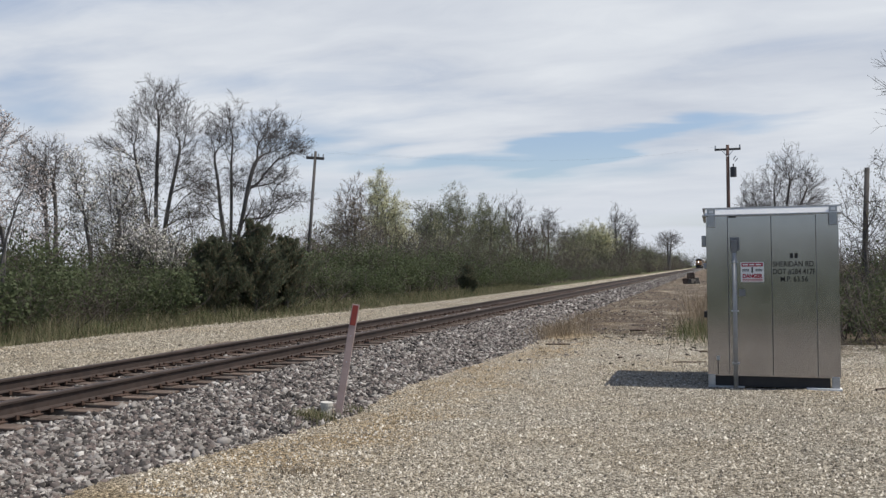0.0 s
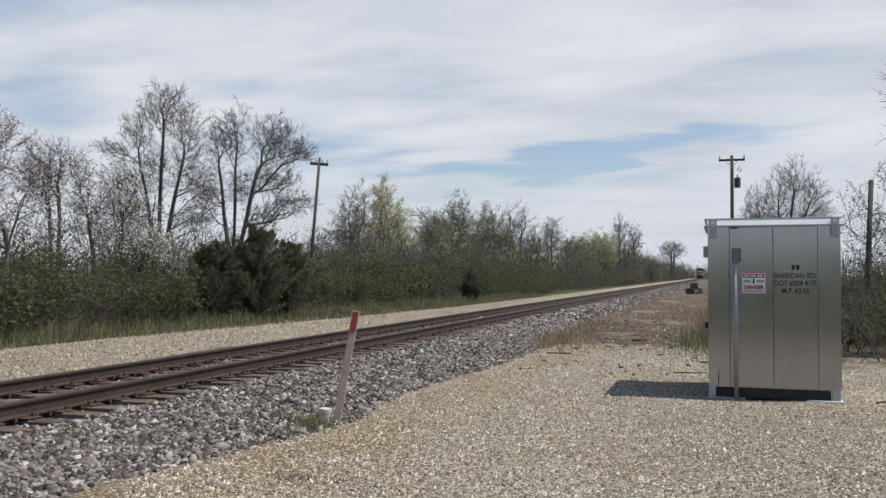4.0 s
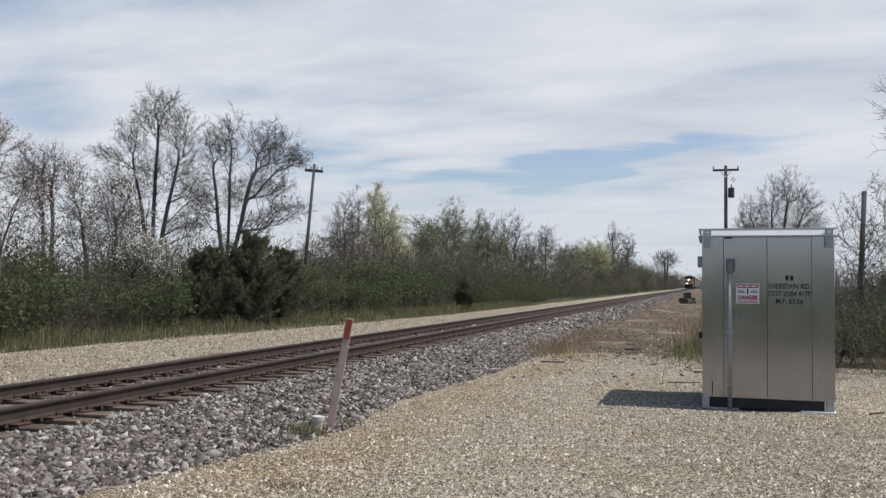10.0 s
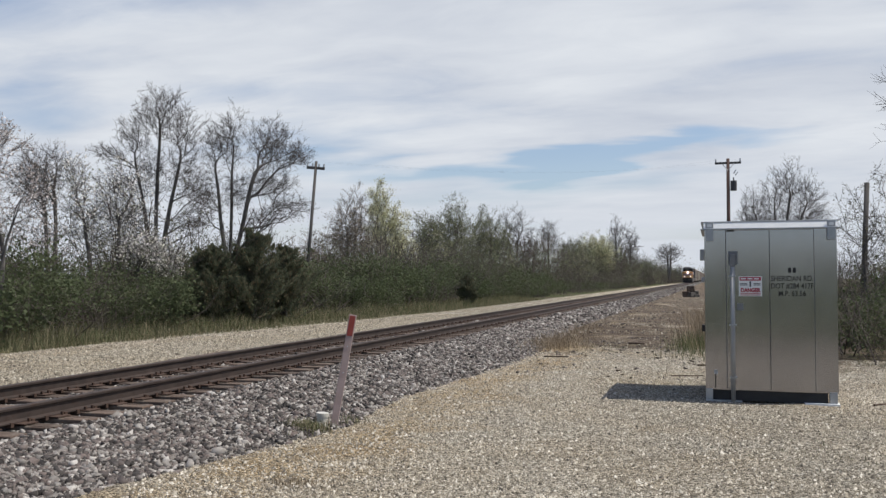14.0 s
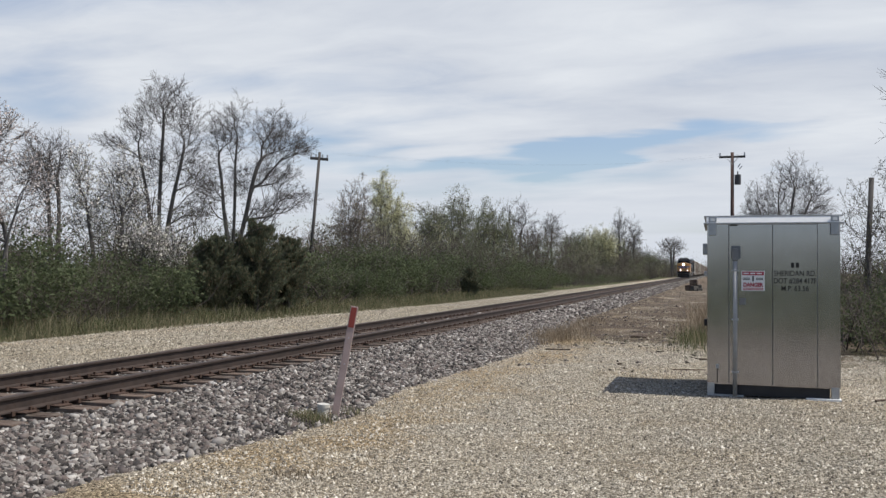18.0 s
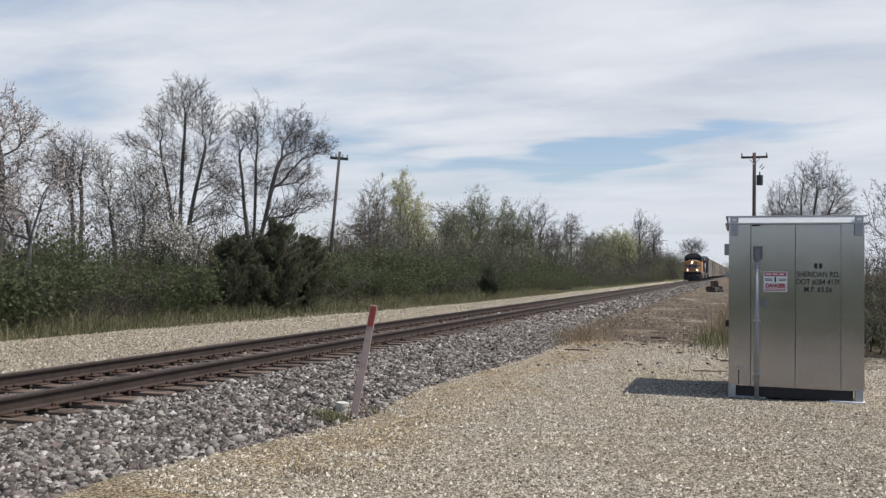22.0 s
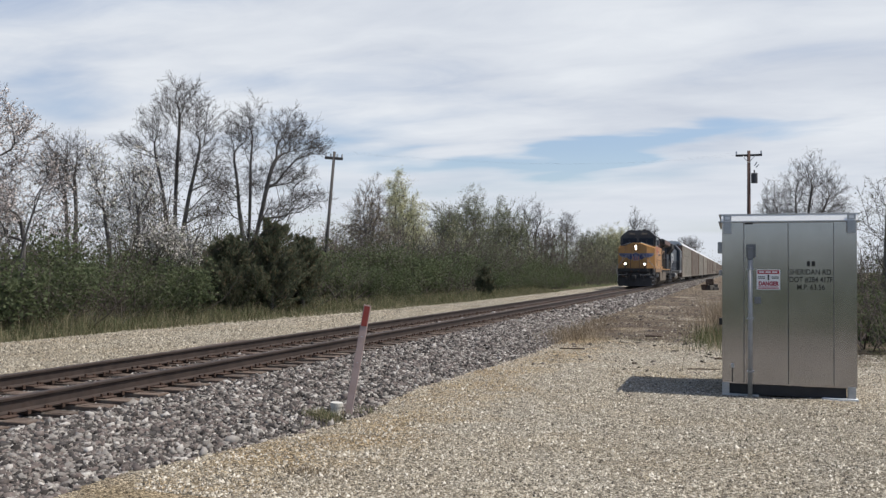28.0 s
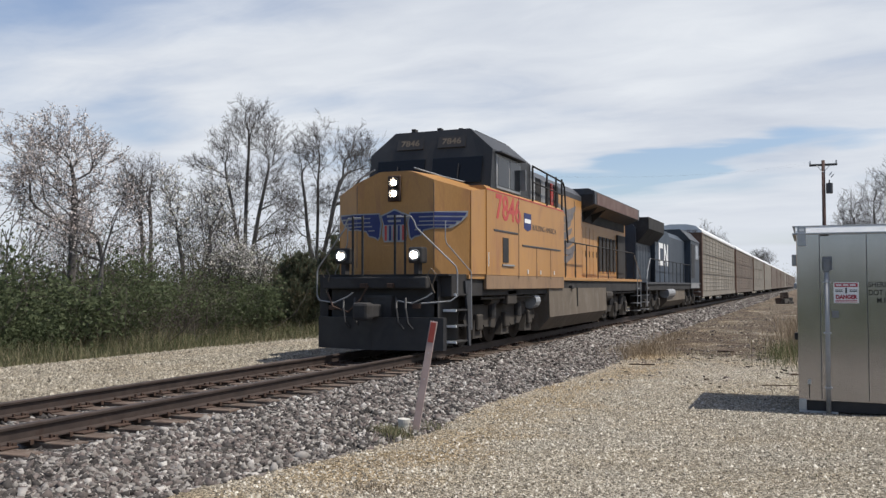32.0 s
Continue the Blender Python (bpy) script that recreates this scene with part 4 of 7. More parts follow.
# ---------- poles and wires ----------
def build_poles():
    left = thing("utility_pole", pose(-19.3, 39.1, -0.3, -1.0, 4.2, 17), "leaning grey wooden utility pole with a short crossarm", "utility pole", "line poles")
    part("shaft", Shape().tube([(0, 0, 0), (0, 0, 7.95)], 0.095, 12, 0.068), POLEM, left, smooth=True)
    part("crossarm", Shape().box(-0.45, 0.45, -0.06, 0.06, 7.55, 7.68, 0.01), POLEM, left)
    for x in (-0.4, -0.16, 0.16, 0.4):
        ins = part("insulator", Shape().tube([(x, 0, 7.68), (x, 0, 7.84)], 0.05, 8, 0.035), GALV, left)
    right = thing("utility_pole", pose(1.28, 75.0, -0.4), "reddish wooden utility pole with a crossarm and a transformer", "utility pole", "line poles")
    part("shaft", Shape().tube([(0, 0, 0), (0, 0, 12.0)], 0.17, 12, 0.13), REDPOLE, right, smooth=True)
    part("crossarm", Shape().box(-1.02, 1.02, -0.07, 0.07, 11.55, 11.72, 0.01), POLEM, right)
    for s in (1, -1):
        part("brace", Shape().tube([(s * 0.45, -0.09, 11.56), (0, -0.15, 11.0)], 0.025, 6), GALV, right)
        part("insulator", Shape().tube([(s * 0.95, 0, 11.72), (s * 0.95, 0, 11.98)], 0.07, 8, 0.05), GALV, right)
    tr = part("transformer", Shape().tube([(0.42, -0.1, 9.35), (0.42, -0.1, 10.15)], 0.25, 16), GREYP, right, "grey transformer can")
    part("bushing", Shape().tube([(0.42, -0.1, 10.15), (0.42, -0.1, 10.42)], 0.05, 8), CONCRETE, tr)
    part("cutout", Shape().tube([(0.42, -0.1, 10.75), (0.62, -0.1, 11.05)], 0.04, 6), GALV, right)
    part("cutout", Shape().tube([(0.55, -0.1, 10.6), (0.75, -0.1, 10.85)], 0.04, 6), GALV, right)
    stub = solid("pole_stub", Shape().tube([(0, 0, -0.3), (0, 0, 6.1)], 0.12, 12, 0.10), POLEM, "bare grey cut-off pole among the brush", "pole", at=pose(6.0, 40, -0.3, 0, 2.5, 0), smooth=True)
    for k, dz in enumerate((0.0, -0.12)):
        a, b = Vector((-18.3 + 0.5 * k, 39.4, 7.55)), Vector((0.3 + 1.9 * k, 75.0, 11.5))
        pts = []
        for i in range(25):
            f = i / 24
            p = a.lerp(b, f)
            p.z -= 4 * 0.75 * f * (1 - f)
            pts.append(p)
        solid("overhead_wire", Shape().tube(pts, 0.0014, 4), BLACK, "thin black overhead wire between the poles", "wire", "overhead wires")


# ---------- the train; each vehicle runs back from its front along +y, z from the rail top, +x is the side by the drive ----------
AXLES = []


def wheelset(parent, y, r=0.53):
    ax = part("wheelset", Shape().tube([(-0.85, 0, 0), (0.85, 0, 0)], 0.09, 10), DARK, parent, at=pose(0, y, r))
    for s in (1, -1):
        wh = Shape().tube([(s * 0.69, 0, 0), (s * 0.82, 0, 0)], r, 28)
        wh.tube([(s * 0.66, 0, 0), (s * 0.69, 0, 0)], r + 0.03, 28)
        wh.tube([(s * 0.82, 0, 0), (s * 0.86, 0, 0)], 0.16, 12)
        for k in range(4):
            a = k * math.pi / 2 + 0.4
            wh.tube([(s * 0.82, 0.3 * math.cos(a), 0.3 * math.sin(a)), (s * 0.83, 0.3 * math.cos(a), 0.3 * math.sin(a))], 0.05, 8)
        part("wheel", wh, TRUCK, ax)
    AXLES.append((ax, y, r))
    return ax


def loco_truck(loco, yc):
    """Three-axle truck with cast side frames, journal boxes and springs."""
    for dy in (-1.85, 0.0, 1.85):
        wheelset(loco, yc + dy)
    for s in (1, -1):
        fr = Shape()
        x0, x1 = sorted((s * 1.02, s * 1.16))
        fr.prism([(yc - 2.6, 0.62), (yc - 2.3, 0.92), (yc + 2.3, 0.92), (yc + 2.6, 0.62), (yc + 2.5, 0.45), (yc + 2.15, 0.62), (yc + 1.55, 0.62), (yc + 1.3, 0.42), (yc + 0.6, 0.38), (yc + 0.3, 0.62), (yc - 0.3, 0.62), (yc - 0.6, 0.38), (yc - 1.3, 0.42), (yc - 1.55, 0.62), (yc - 2.15, 0.62), (yc - 2.5, 0.45)], "x", x0, x1)
        f = part("side_frame", fr, TRUCK, loco, "dusty cast side frame")
        for dy in (-1.85, 0, 1.85):
            a, b = sorted((s * 1.1, s * 1.28))
            j = part("journal_box", Shape().box(a, b, yc + dy - 0.17, yc + dy + 0.17, 0.36, 0.72, 0.04), TRUCK, f)
            part("pedestal", Shape().prism([(yc + dy - 0.30, 0.2), (yc + dy + 0.30, 0.2), (yc + dy + 0.17, 0.62), (yc + dy - 0.17, 0.62)], "x", *sorted((s * 1.05, s * 1.2))), TRUCK, f)
        for dy in (-0.95, 0.95):
            part("spring", Shape().tube([(s * 1.2, yc + dy, 0.62), (s * 1.2, yc + dy, 0.98)], 0.11, 10), DARK, f)
            part("brake_cylinder", Shape().tube([(s * 1.22, yc + dy - 0.35, 1.02), (s * 1.22, yc + dy + 0.25, 1.02)], 0.11, 12), TRUCK, f)
    part("bolster", Shape().box(-1.0, 1.0, yc - 0.5, yc + 0.5, 0.55, 0.95, 0.03), DARK, loco)


def railing(loco, x, ys, z0, z1, drop=()):
    pts = [(x, ys[0], z1), (x, ys[-1], z1)]
    r = part("handrail", Shape().tube(pts, 0.02, 8), DARK, loco)
    for y in ys:
        part("stanchion", Shape().tube([(x, y, z0), (x, y, z1)], 0.018, 6), DARK, r)


def coupler(loco, y, out):
    c = part("coupler", Shape().box(-0.12, 0.12, *sorted((y, y + out * 0.55)), 0.72, 0.98, 0.03), DARK, loco)
    part("knuckle", Shape().box(-0.2, 0.14, *sorted((y + out * 0.5, y + out * 0.8)), 0.68, 1.02, 0.06), DARK, c)


def ring(c, r0, r1, out, n=20):
    """A collar round a lamp, standing out toward -y."""
    vs, fs = [], []
    for r, y in ((r1, 0), (r1, -out), (r0, -out), (r0, 0)):
        vs += [(c[0] + r * math.cos(2 * math.pi * j / n), c[1] + y, c[2] + r * math.sin(2 * math.pi * j / n)) for j in range(n)]
    for i in range(4):
        for j in range(n):
            a, b = i * n + j, i * n + (j + 1) % n
            fs.append((a, b, (b + n) % (4 * n), (a + n) % (4 * n)))
    return Shape().add(vs, fs)


def lead_locomotive():
    """A yellow and grey wide-nose road locomotive; nose face at y = 0."""
    L = thing("locomotive", pose(XT, 0, RAIL), "yellow-orange and grey wide-nose diesel freight locomotive with lit headlights", "locomotive", "train vehicles")
    W = 1.55
    # frame, deck and pilot
    part("underframe", Shape().box(-1.45, 1.45, -0.85, 19.9, 1.12, 1.54, 0.02), DARK, L)
    part("sill_stripe", Shape().box(-1.50, 1.50, -0.05, 19.95, 1.48, 1.57, 0.005), ORANGE, L)
    pil = part("pilot", Shape().prism([(-1.0, 0.20), (-0.82, 0.12), (-0.2, 0.12), (-0.2, 1.53), (-1.0, 1.53)], "x", -1.42, 1.2), DARK, L, "black front pilot")
    part("plow", Shape().prism([(-1.38, -1.12), (0.0, -1.42), (1.38, -1.12), (1.38, -0.95), (0, -1.15), (-1.38, -0.95)], "z", 0.09, 0.72), BLACK, pil, "black snow plow blade")
    part("anticlimber", Shape().box(-1.25, 1.05, -1.18, -0.95, 1.28, 1.52, 0.03), DARK, pil)
    part("deck_edge", Shape().box(-1.45, 1.45, -1.0, 0.0, 1.53, 1.57, 0.005), DARK, L)
    part("deck_band", Shape().box(-0.9, 0.9, -0.432, -0.404, 1.575, 1.66, 0.003), ORANGE, L, "bright yellow band at the deck")
    coupler(L, -1.1, -1)
    part("coupler_pocket", Shape().box(-0.32, 0.32, -1.22, -1.0, 0.6, 1.15, 0.03), DARK, L)
    for x in (-0.75, -0.5, 0.42, 0.62):
        part("air_hose", Shape().tube([(x, -1.2, 1.1), (x + 0.06, -1.33, 0.9), (x + 0.12, -1.36, 0.62), (x + 0.2, -1.3, 0.5)], 0.025, 6), BLACK, L)
    for x in (-0.95, 0.78):
        part("uncoupling_lever", Shape().tube([(x - 0.35, -1.22, 1.05), (x, -1.24, 1.0), (x + 0.3, -1.24, 1.12), (x + 0.42, -1.24, 1.2)], 0.015, 6), SILVER, L)
    for x, z in ((-1.0, 0.86), (-0.3, 1.3), (0.3, 1.3), (0.85, 0.9)):
        part("hose_bracket", Shape().box(x - 0.07, x + 0.07, -1.25, -1.13, z, z + 0.09, 0.01), RUST, pil, "rusty hose bracket")
    part("mu_hose_loop", Shape().tube([(-1.15, -1.15, 1.2), (-0.95, -1.28, 0.92), (-0.6, -1.3, 0.82), (-0.35, -1.28, 1.05), (-0.2, -1.2, 1.35)], 0.022, 6), RUST, L)
    # corner stairs
    for s in (1, -1):
        x0, x1 = sorted((s * 1.22, s * 1.50))
        well = part("stairwell", Shape().box(*sorted((s * 1.14, s * 1.22)), -1.0, 0.05, 0.2, 1.43), DARK, L)
        part("stair_side", Shape().prism([(-0.25, 1.44), (0.06, 1.44), (0.06, 0.12), (-0.02, 0.12), (-0.06, 0.2), (-0.12, 0.9)], "x", *sorted((s * 1.46, s * 1.50))), GREYP, well)
        for k, z in enumerate((0.22, 0.53, 0.84, 1.15)):
            st = part("step", Shape().box(x0, x1, -0.72, -0.12, z, z + 0.03), DARK, L)
            part("step_edge", Shape().box(x0, x1, -0.745, -0.72, z - 0.012, z + 0.036), WHITE, st, "white step edge")
        part("grab_rail", Shape().tube([(s * 1.57, -0.08, 0.45), (s * 1.57, -0.1, 1.62), (s * 1.14, -0.37, 2.2), (s * 1.12, -0.38, 2.3), (s * 1.12, -0.37, 2.66)], 0.013, 8), SILVER, L, "silver grab rail")
        part("front_handrail", Shape().tube([(s * 0.36, -1.14, 2.70), (s * 0.70, -1.12, 2.70), (s * 0.76, -1.1, 2.60), (s * 0.80, -1.1, 2.48), (s * 1.54, -0.86, 1.72), (s * 1.57, -0.86, 1.62), (s * 1.57, -0.86, 1.14), (s * 1.46, -0.95, 1.04), (s * 0.95, -1.2, 1.0)], 0.016, 8), SILVER, L, "silver end handrail")
        part("hose_loop", Shape().tube([(s * 1.2, -1.12, 1.2), (s * 1.08, -1.2, 1.55), (s * 1.16, -1.2, 1.68), (s * 1.25, -1.16, 1.56), (s * 1.15, -1.12, 1.35)], 0.012, 6), TANK, L)
    # nose
    # a flat front with flanks swept back, and a top that falls to both sides
    rim = [(-1.51, 0.0, 3.30), (-0.88, -0.40, 3.50), (-0.34, -0.40, 3.71), (0.34, -0.40, 3.71), (0.88, -0.40, 3.50), (1.51, 0.0, 3.30)]
    foot = [(x * (0.98 if abs(x) > 1 else 1.0), y, 1.57) for x, y, _ in rim]
    tail = [(-1.51, 1.6, 3.42), (-0.88, 1.6, 3.62), (-0.34, 1.6, 3.80), (0.34, 1.6, 3.80), (0.88, 1.6, 3.62), (1.51, 1.6, 3.42)]
    base = [(-1.48, 1.6, 1.57), (1.48, 1.6, 1.57)]
    ns = Shape().add(rim + foot + tail + base, [(i, i + 1, i + 7, i + 6) for i in range(5)] + [(i + 1, i, i + 12, i + 13) for i in range(5)] + [(0, 6, 18, 12), (5, 17, 19, 11), (6, 7, 8, 9, 10, 11, 19, 18), (12, 18, 19, 17, 16, 15, 14, 13)])
    nose = part("nose", ns, ORANGE, L, "wide yellow nose with swept flanks")
    for s in (1, -1):
        part("nose_seam", Shape().box(*sorted((s * 0.868, s * 0.892)), -0.406, -0.394, 1.72, 3.44), SILL, nose)
        part("nose_step", Shape().tube([(s * 0.45, -0.43, 3.76), (s * 1.05, -0.2, 3.56), (s * 1.30, 0.2, 3.50)], 0.014, 6), SILVER, nose, "thin grab iron along the nose top")
    part("nose_door", Shape().box(-0.30, 0.30, -0.412, -0.398, 1.62, 2.18, 0.006), ORANGE, nose)
    # sides of the body up to the hood
    side = [(-W, 1.57), (W, 1.57), (W, 3.42), (1.48, 3.5), (-1.48, 3.5), (-W, 3.42)]
    body = part("cab_body", Shape().prism(side, "y", 0.9, 7.3), ORANGE, L, "yellow cab and equipment cabinet side")
    part("nose_flank", Shape().prism([(0.02, 1.58), (0.9, 1.58), (0.9, 3.40), (0.02, 3.29)], "x", -1.53, 1.53), ORANGE, L)
    # cab: dark upper part with chamfered roof
    cab = [(-1.5, 3.42), (1.5, 3.42), (1.5, 4.36), (0.92, 4.87), (-0.92, 4.87), (-1.5, 4.36)]
    c = Shape()
    vs = [(x, 1.28 + (0.16 if z > 4.0 else 0.0) + (0.12 if z > 4.5 else 0), z) for x, z in cab] + [(x, 4.3, z) for x, z in cab]
    c.add(vs, [(0, 1, 2, 3, 4, 5), (11, 10, 9, 8, 7, 6)] + [((i + 1) % 6, i, i + 6, (i + 1) % 6 + 6) for i in range(6)])
    roof = part("cab_top", c, CABG, L, "dark grey cab roof and window band")
    for s in (1, -1):
        ws = part("windscreen", Shape().add([(s * 0.10, 1.265, 3.62), (s * 1.28, 1.265, 3.62), (s * 1.28, 1.375, 4.20), (s * 0.10, 1.375, 4.20), (s * 0.10, 1.30, 3.62), (s * 1.28, 1.30, 3.62), (s * 1.28, 1.41, 4.20), (s * 0.10, 1.41, 4.20)],
                                            [(0, 1, 2, 3), (7, 6, 5, 4), (0, 4, 5, 1), (1, 5, 6, 2), (2, 6, 7, 3), (3, 7, 4, 0)]), GLASS, roof, "dark windscreen")
        part("wiper", Shape().tube([(s * 0.72, 1.24, 3.6), (s * 0.75, 1.29, 4.05)], 0.012, 5), BLACK, ws)
        nb = part("number_board", Shape().add([(s * 0.18, 1.43, 4.45), (s * 0.84, 1.43, 4.45), (s * 0.84, 1.53, 4.73), (s * 0.18, 1.53, 4.73), (s * 0.18, 1.53, 4.45), (s * 0.84, 1.53, 4.45), (s * 0.84, 1.63, 4.73), (s * 0.18, 1.63, 4.73)],
                                              [(0, 1, 2, 3), (7, 6, 5, 4), (0, 4, 5, 1), (1, 5, 6, 2), (2, 6, 7, 3), (3, 7, 4, 0)]), BLACK, roof, "black number board")
        letters("board_numerals", "7846", 0.2, TANK, nb, Matrix.Translation((s * 0.51, 1.477, 4.59)) @ pose(0, 0, 0, 70.3, 0, 0), "pale board numerals", 0.46, 0.004)
        # side window
        wf = part("side_window_frame", Shape().box(*sorted((s * 1.49, s * 1.53)), 1.62, 3.38, 3.50, 4.28, 0.015), SILVER, roof, "dull silver window frame")
        for y0, y1 in ((1.70, 2.48), (2.56, 3.3)):
            part("side_pane", Shape().box(*sorted((s * 1.525, s * 1.538)), y0, y1, 3.57, 4.21, 0.004), GLASS, wf)
        part("sun_visor", Shape().box(*sorted((s * 1.5, s * 1.66)), 1.6, 3.42, 4.29, 4.32), GREYP, wf)
        part("mirror", Shape().box(*sorted((s * 1.54, s * 1.68)), 3.3, 3.34, 3.6, 4.1), SILVER, roof)
    part("roof_rail", Shape().box(-0.9, 0.9, 2.0, 4.2, 4.86, 4.90, 0.01), DARK, roof)
    for x, y in ((-0.5, 1.7), (0.1, 1.8), (0.55, 2.0), (0.7, 2.6), (-0.7, 2.4)):
        part("antenna", Shape().box(x - 0.05, x + 0.05, y - 0.08, y + 0.08, 4.86, 4.96, 0.01), DARK, roof)
    horn = part("horn", Shape().tube([(0.35, 2.9, 4.98), (0.35, 3.4, 4.98)], 0.09, 10, 0.03), DARK, roof)
    # upper cabinet behind the cab with dark panels
    up = part("upper_cabinet", Shape().prism([(-1.40, 3.5), (1.40, 3.5), (1.40, 4.1), (0.95, 4.45), (-0.95, 4.45), (-1.40, 4.1)], "y", 4.3, 7.3), GREYP, L, "grey upper equipment cabinet")
    for s in (1, -1):
        for y0, y1, m in ((4.36, 4.9, SILVER), (4.95, 5.35, DARK), (5.45, 5.8, SILVER), (5.86, 6.3, DARK), (6.4, 6.62, RUNNER), (6.7, 7.1, DARK)):
            part("cabinet_panel", Shape().box(*sorted((s * 1.40, s * 1.44)), y0, y1, 3.52, 4.12, 0.01), m, up)
        part("cabinet_rail", Shape().tube([(s * 1.56, 4.25, 4.32), (s * 1.56, 7.2, 4.22), (s * 1.56, 7.35, 4.1), (s * 1.56, 7.7, 2.55)], 0.024, 8), DARK, L)
        part("cabinet_rail", Shape().tube([(s * 1.56, 4.3, 3.92), (s * 1.56, 7.2, 3.86)], 0.02, 8), DARK, L)
        for y in (4.3, 5.6, 6.5, 7.1):
            part("rail_post", Shape().tube([(s * 1.55, y, 3.44), (s * 1.55, y, 4.3)], 0.03, 6), DARK, L)
    # doors and details on the body side
    for s in (1, -1):
        X = s * (W + 0.001)
        bx = lambda y0, y1, z0, z1, d=0.012: Shape().box(*sorted((X, X + s * d)), y0, y1, z0, z1, 0.003)
        part("door_seam", bx(1.35, 3.05, 2.54, 2.58), GREYP, body)
        part("kick_window", bx(1.95, 2.35, 1.86, 2.42), BLACK, body, "narrow dark opening")
        part("kick_sill", bx(1.9, 2.75, 1.78, 1.82, 0.03), SILVER, body)
        part("cabinet_seam", bx(3.4, 6.9, 2.28, 2.32), GREYP, body)
        part("cabinet_seam", bx(3.12, 3.15, 1.5, 3.4, 0.006), GREYP, body)
        part("cabinet_seam", bx(4.6, 4.62, 1.5, 2.3, 0.006), GREYP, body)
        part("cabinet_seam", bx(5.9, 5.92, 1.5, 2.3, 0.006), GREYP, body)
        part("grab_iron", Shape().tube([(X + s * 0.04, 0.9, 1.75), (X + s * 0.04, 0.9, 2.05)], 0.012, 6), WHITE, body)
        for y in (3.8, 4.9, 6.2):
            part("latch", bx(y, y + 0.05, 1.62, 1.72, 0.02), WHITE, body)
        part("cab_stripe", bx(0.9, 7.28, 3.40, 3.43, 0.004), RUNNER, body)
        turn = pose(0, 0, 0, 90, 0, 90 if s > 0 else -90)
        letters("road_number", "7846", 0.78, RUNNER, body, Matrix.Translation((X + s * 0.003, 2.38, 3.06)) @ turn, "red cab-side numerals", 1.8, 0.016)
        letters("slogan", "BUILDING AMERICA", 0.2, GREYP, body, Matrix.Translation((X + s * 0.003, 5.35, 2.78)) @ turn, "dark lettering", 2.2)
        shield = Shape().prism([(3.55, 2.72), (3.85, 2.66), (4.15, 2.72), (4.15, 3.1), (3.55, 3.1)], "x", *sorted((X, X + s * 0.004)))
        em = part("side_emblem", shield, BLUEW, body, "small blue and white emblem")
        part("emblem_bar", Shape().box(*sorted((X + s * 0.004, X + s * 0.007)), 3.6, 4.1, 2.86, 2.96), WHITE, em)
    # front emblem: a shield with spread wings, in plain shapes
    fy = -0.412
    plate = lambda pts, d0, d1: Shape().prism(pts, "y", fy - d1, fy - d0)
    sh = part("shield", plate([(-0.24, 2.24), (0.24, 2.24), (0.29, 2.40), (0.26, 2.62), (0.33, 2.80), (0.16, 2.86), (0.0, 2.93), (-0.16, 2.86), (-0.33, 2.80), (-0.26, 2.62), (-0.29, 2.40)], 0.0, 0.008), SILVER, nose, "winged shield emblem")
    part("shield_field", plate([(-0.235, 2.60), (0.235, 2.60), (0.29, 2.78), (0.15, 2.83), (0.0, 2.895), (-0.15, 2.83), (-0.29, 2.78)], 0.008, 0.012), BLUEW, sh, "blue upper field of the shield")
    for z, w in ((2.755, 0.17), (2.655, 0.15)):
        part("shield_bar", plate([(-w, z), (w, z), (w, z + 0.045), (-w, z + 0.045)], 0.012, 0.015), SILVER, sh)
    for k in range(5):
        x = -0.225 + k * 0.1
        part("shield_stripe", plate([(x, 2.275), (x + 0.05, 2.275), (x + 0.05, 2.585), (x, 2.585)], 0.008, 0.012), RUNNER if k % 2 == 0 else BLUEW, sh)
    for s in (1, -1):
        mir = lambda pts: [(s * x, z) for x, z in pts]
        wg = part("inner_wing", plate(mir([(0.34, 2.85), (0.875, 2.85), (0.875, 2.50), (0.66, 2.46), (0.60, 2.36), (0.46, 2.33), (0.38, 2.27), (0.33, 2.34), (0.29, 2.62)]), 0.0, 0.006), SILVER, nose)
        part("wing_field", plate(mir([(0.365, 2.825), (0.875, 2.825), (0.875, 2.525), (0.65, 2.485), (0.58, 2.385), (0.45, 2.355), (0.385, 2.31), (0.355, 2.36), (0.325, 2.62)]), 0.006, 0.010), BLUEW, wg)
        for z, x0 in ((2.735, 0.56), (2.645, 0.56), (2.565, 0.52), (2.475, 0.46)):
            part("feather_line", plate(mir([(x0, z), (0.875 if z > 2.5 else 0.6, z), (0.875 if z > 2.5 else 0.6, z + 0.022), (x0, z + 0.022)]), 0.010, 0.013), SILVER, wg)
        # the outer wing lies on the swept flank
        fl = Matrix.Translation((s * 0.884, fy + 0.007, 0)) @ pose(0, 0, 0, 0, 0, s * 32.4)
        out = lambda pts, d0, d1: Shape().prism(mir(pts), "y", -d1, -d0)
        og = part("outer_wing", out([(0.0, 2.85), (0.71, 2.87), (0.69, 2.76), (0.58, 2.66), (0.46, 2.57), (0.34, 2.51), (0.0, 2.50)], 0.0, 0.006), SILVER, nose, at=fl)
        for z0, z1, e in ((2.765, 2.835, 0.675), (2.665, 2.735, 0.60), (2.59, 2.645, 0.47), (2.525, 2.565, 0.33)):
            part("feather", out([(0.0, z0), (e - 0.04, z0), (e, z1), (0.0, z1)], 0.006, 0.010), BLUEW, og)
    # lamps
    hl = part("headlamp_housing", Shape().box(-0.15, 0.15, -0.45, -0.39, 3.08, 3.62, 0.03), RUST, nose, "dark red headlamp housing")
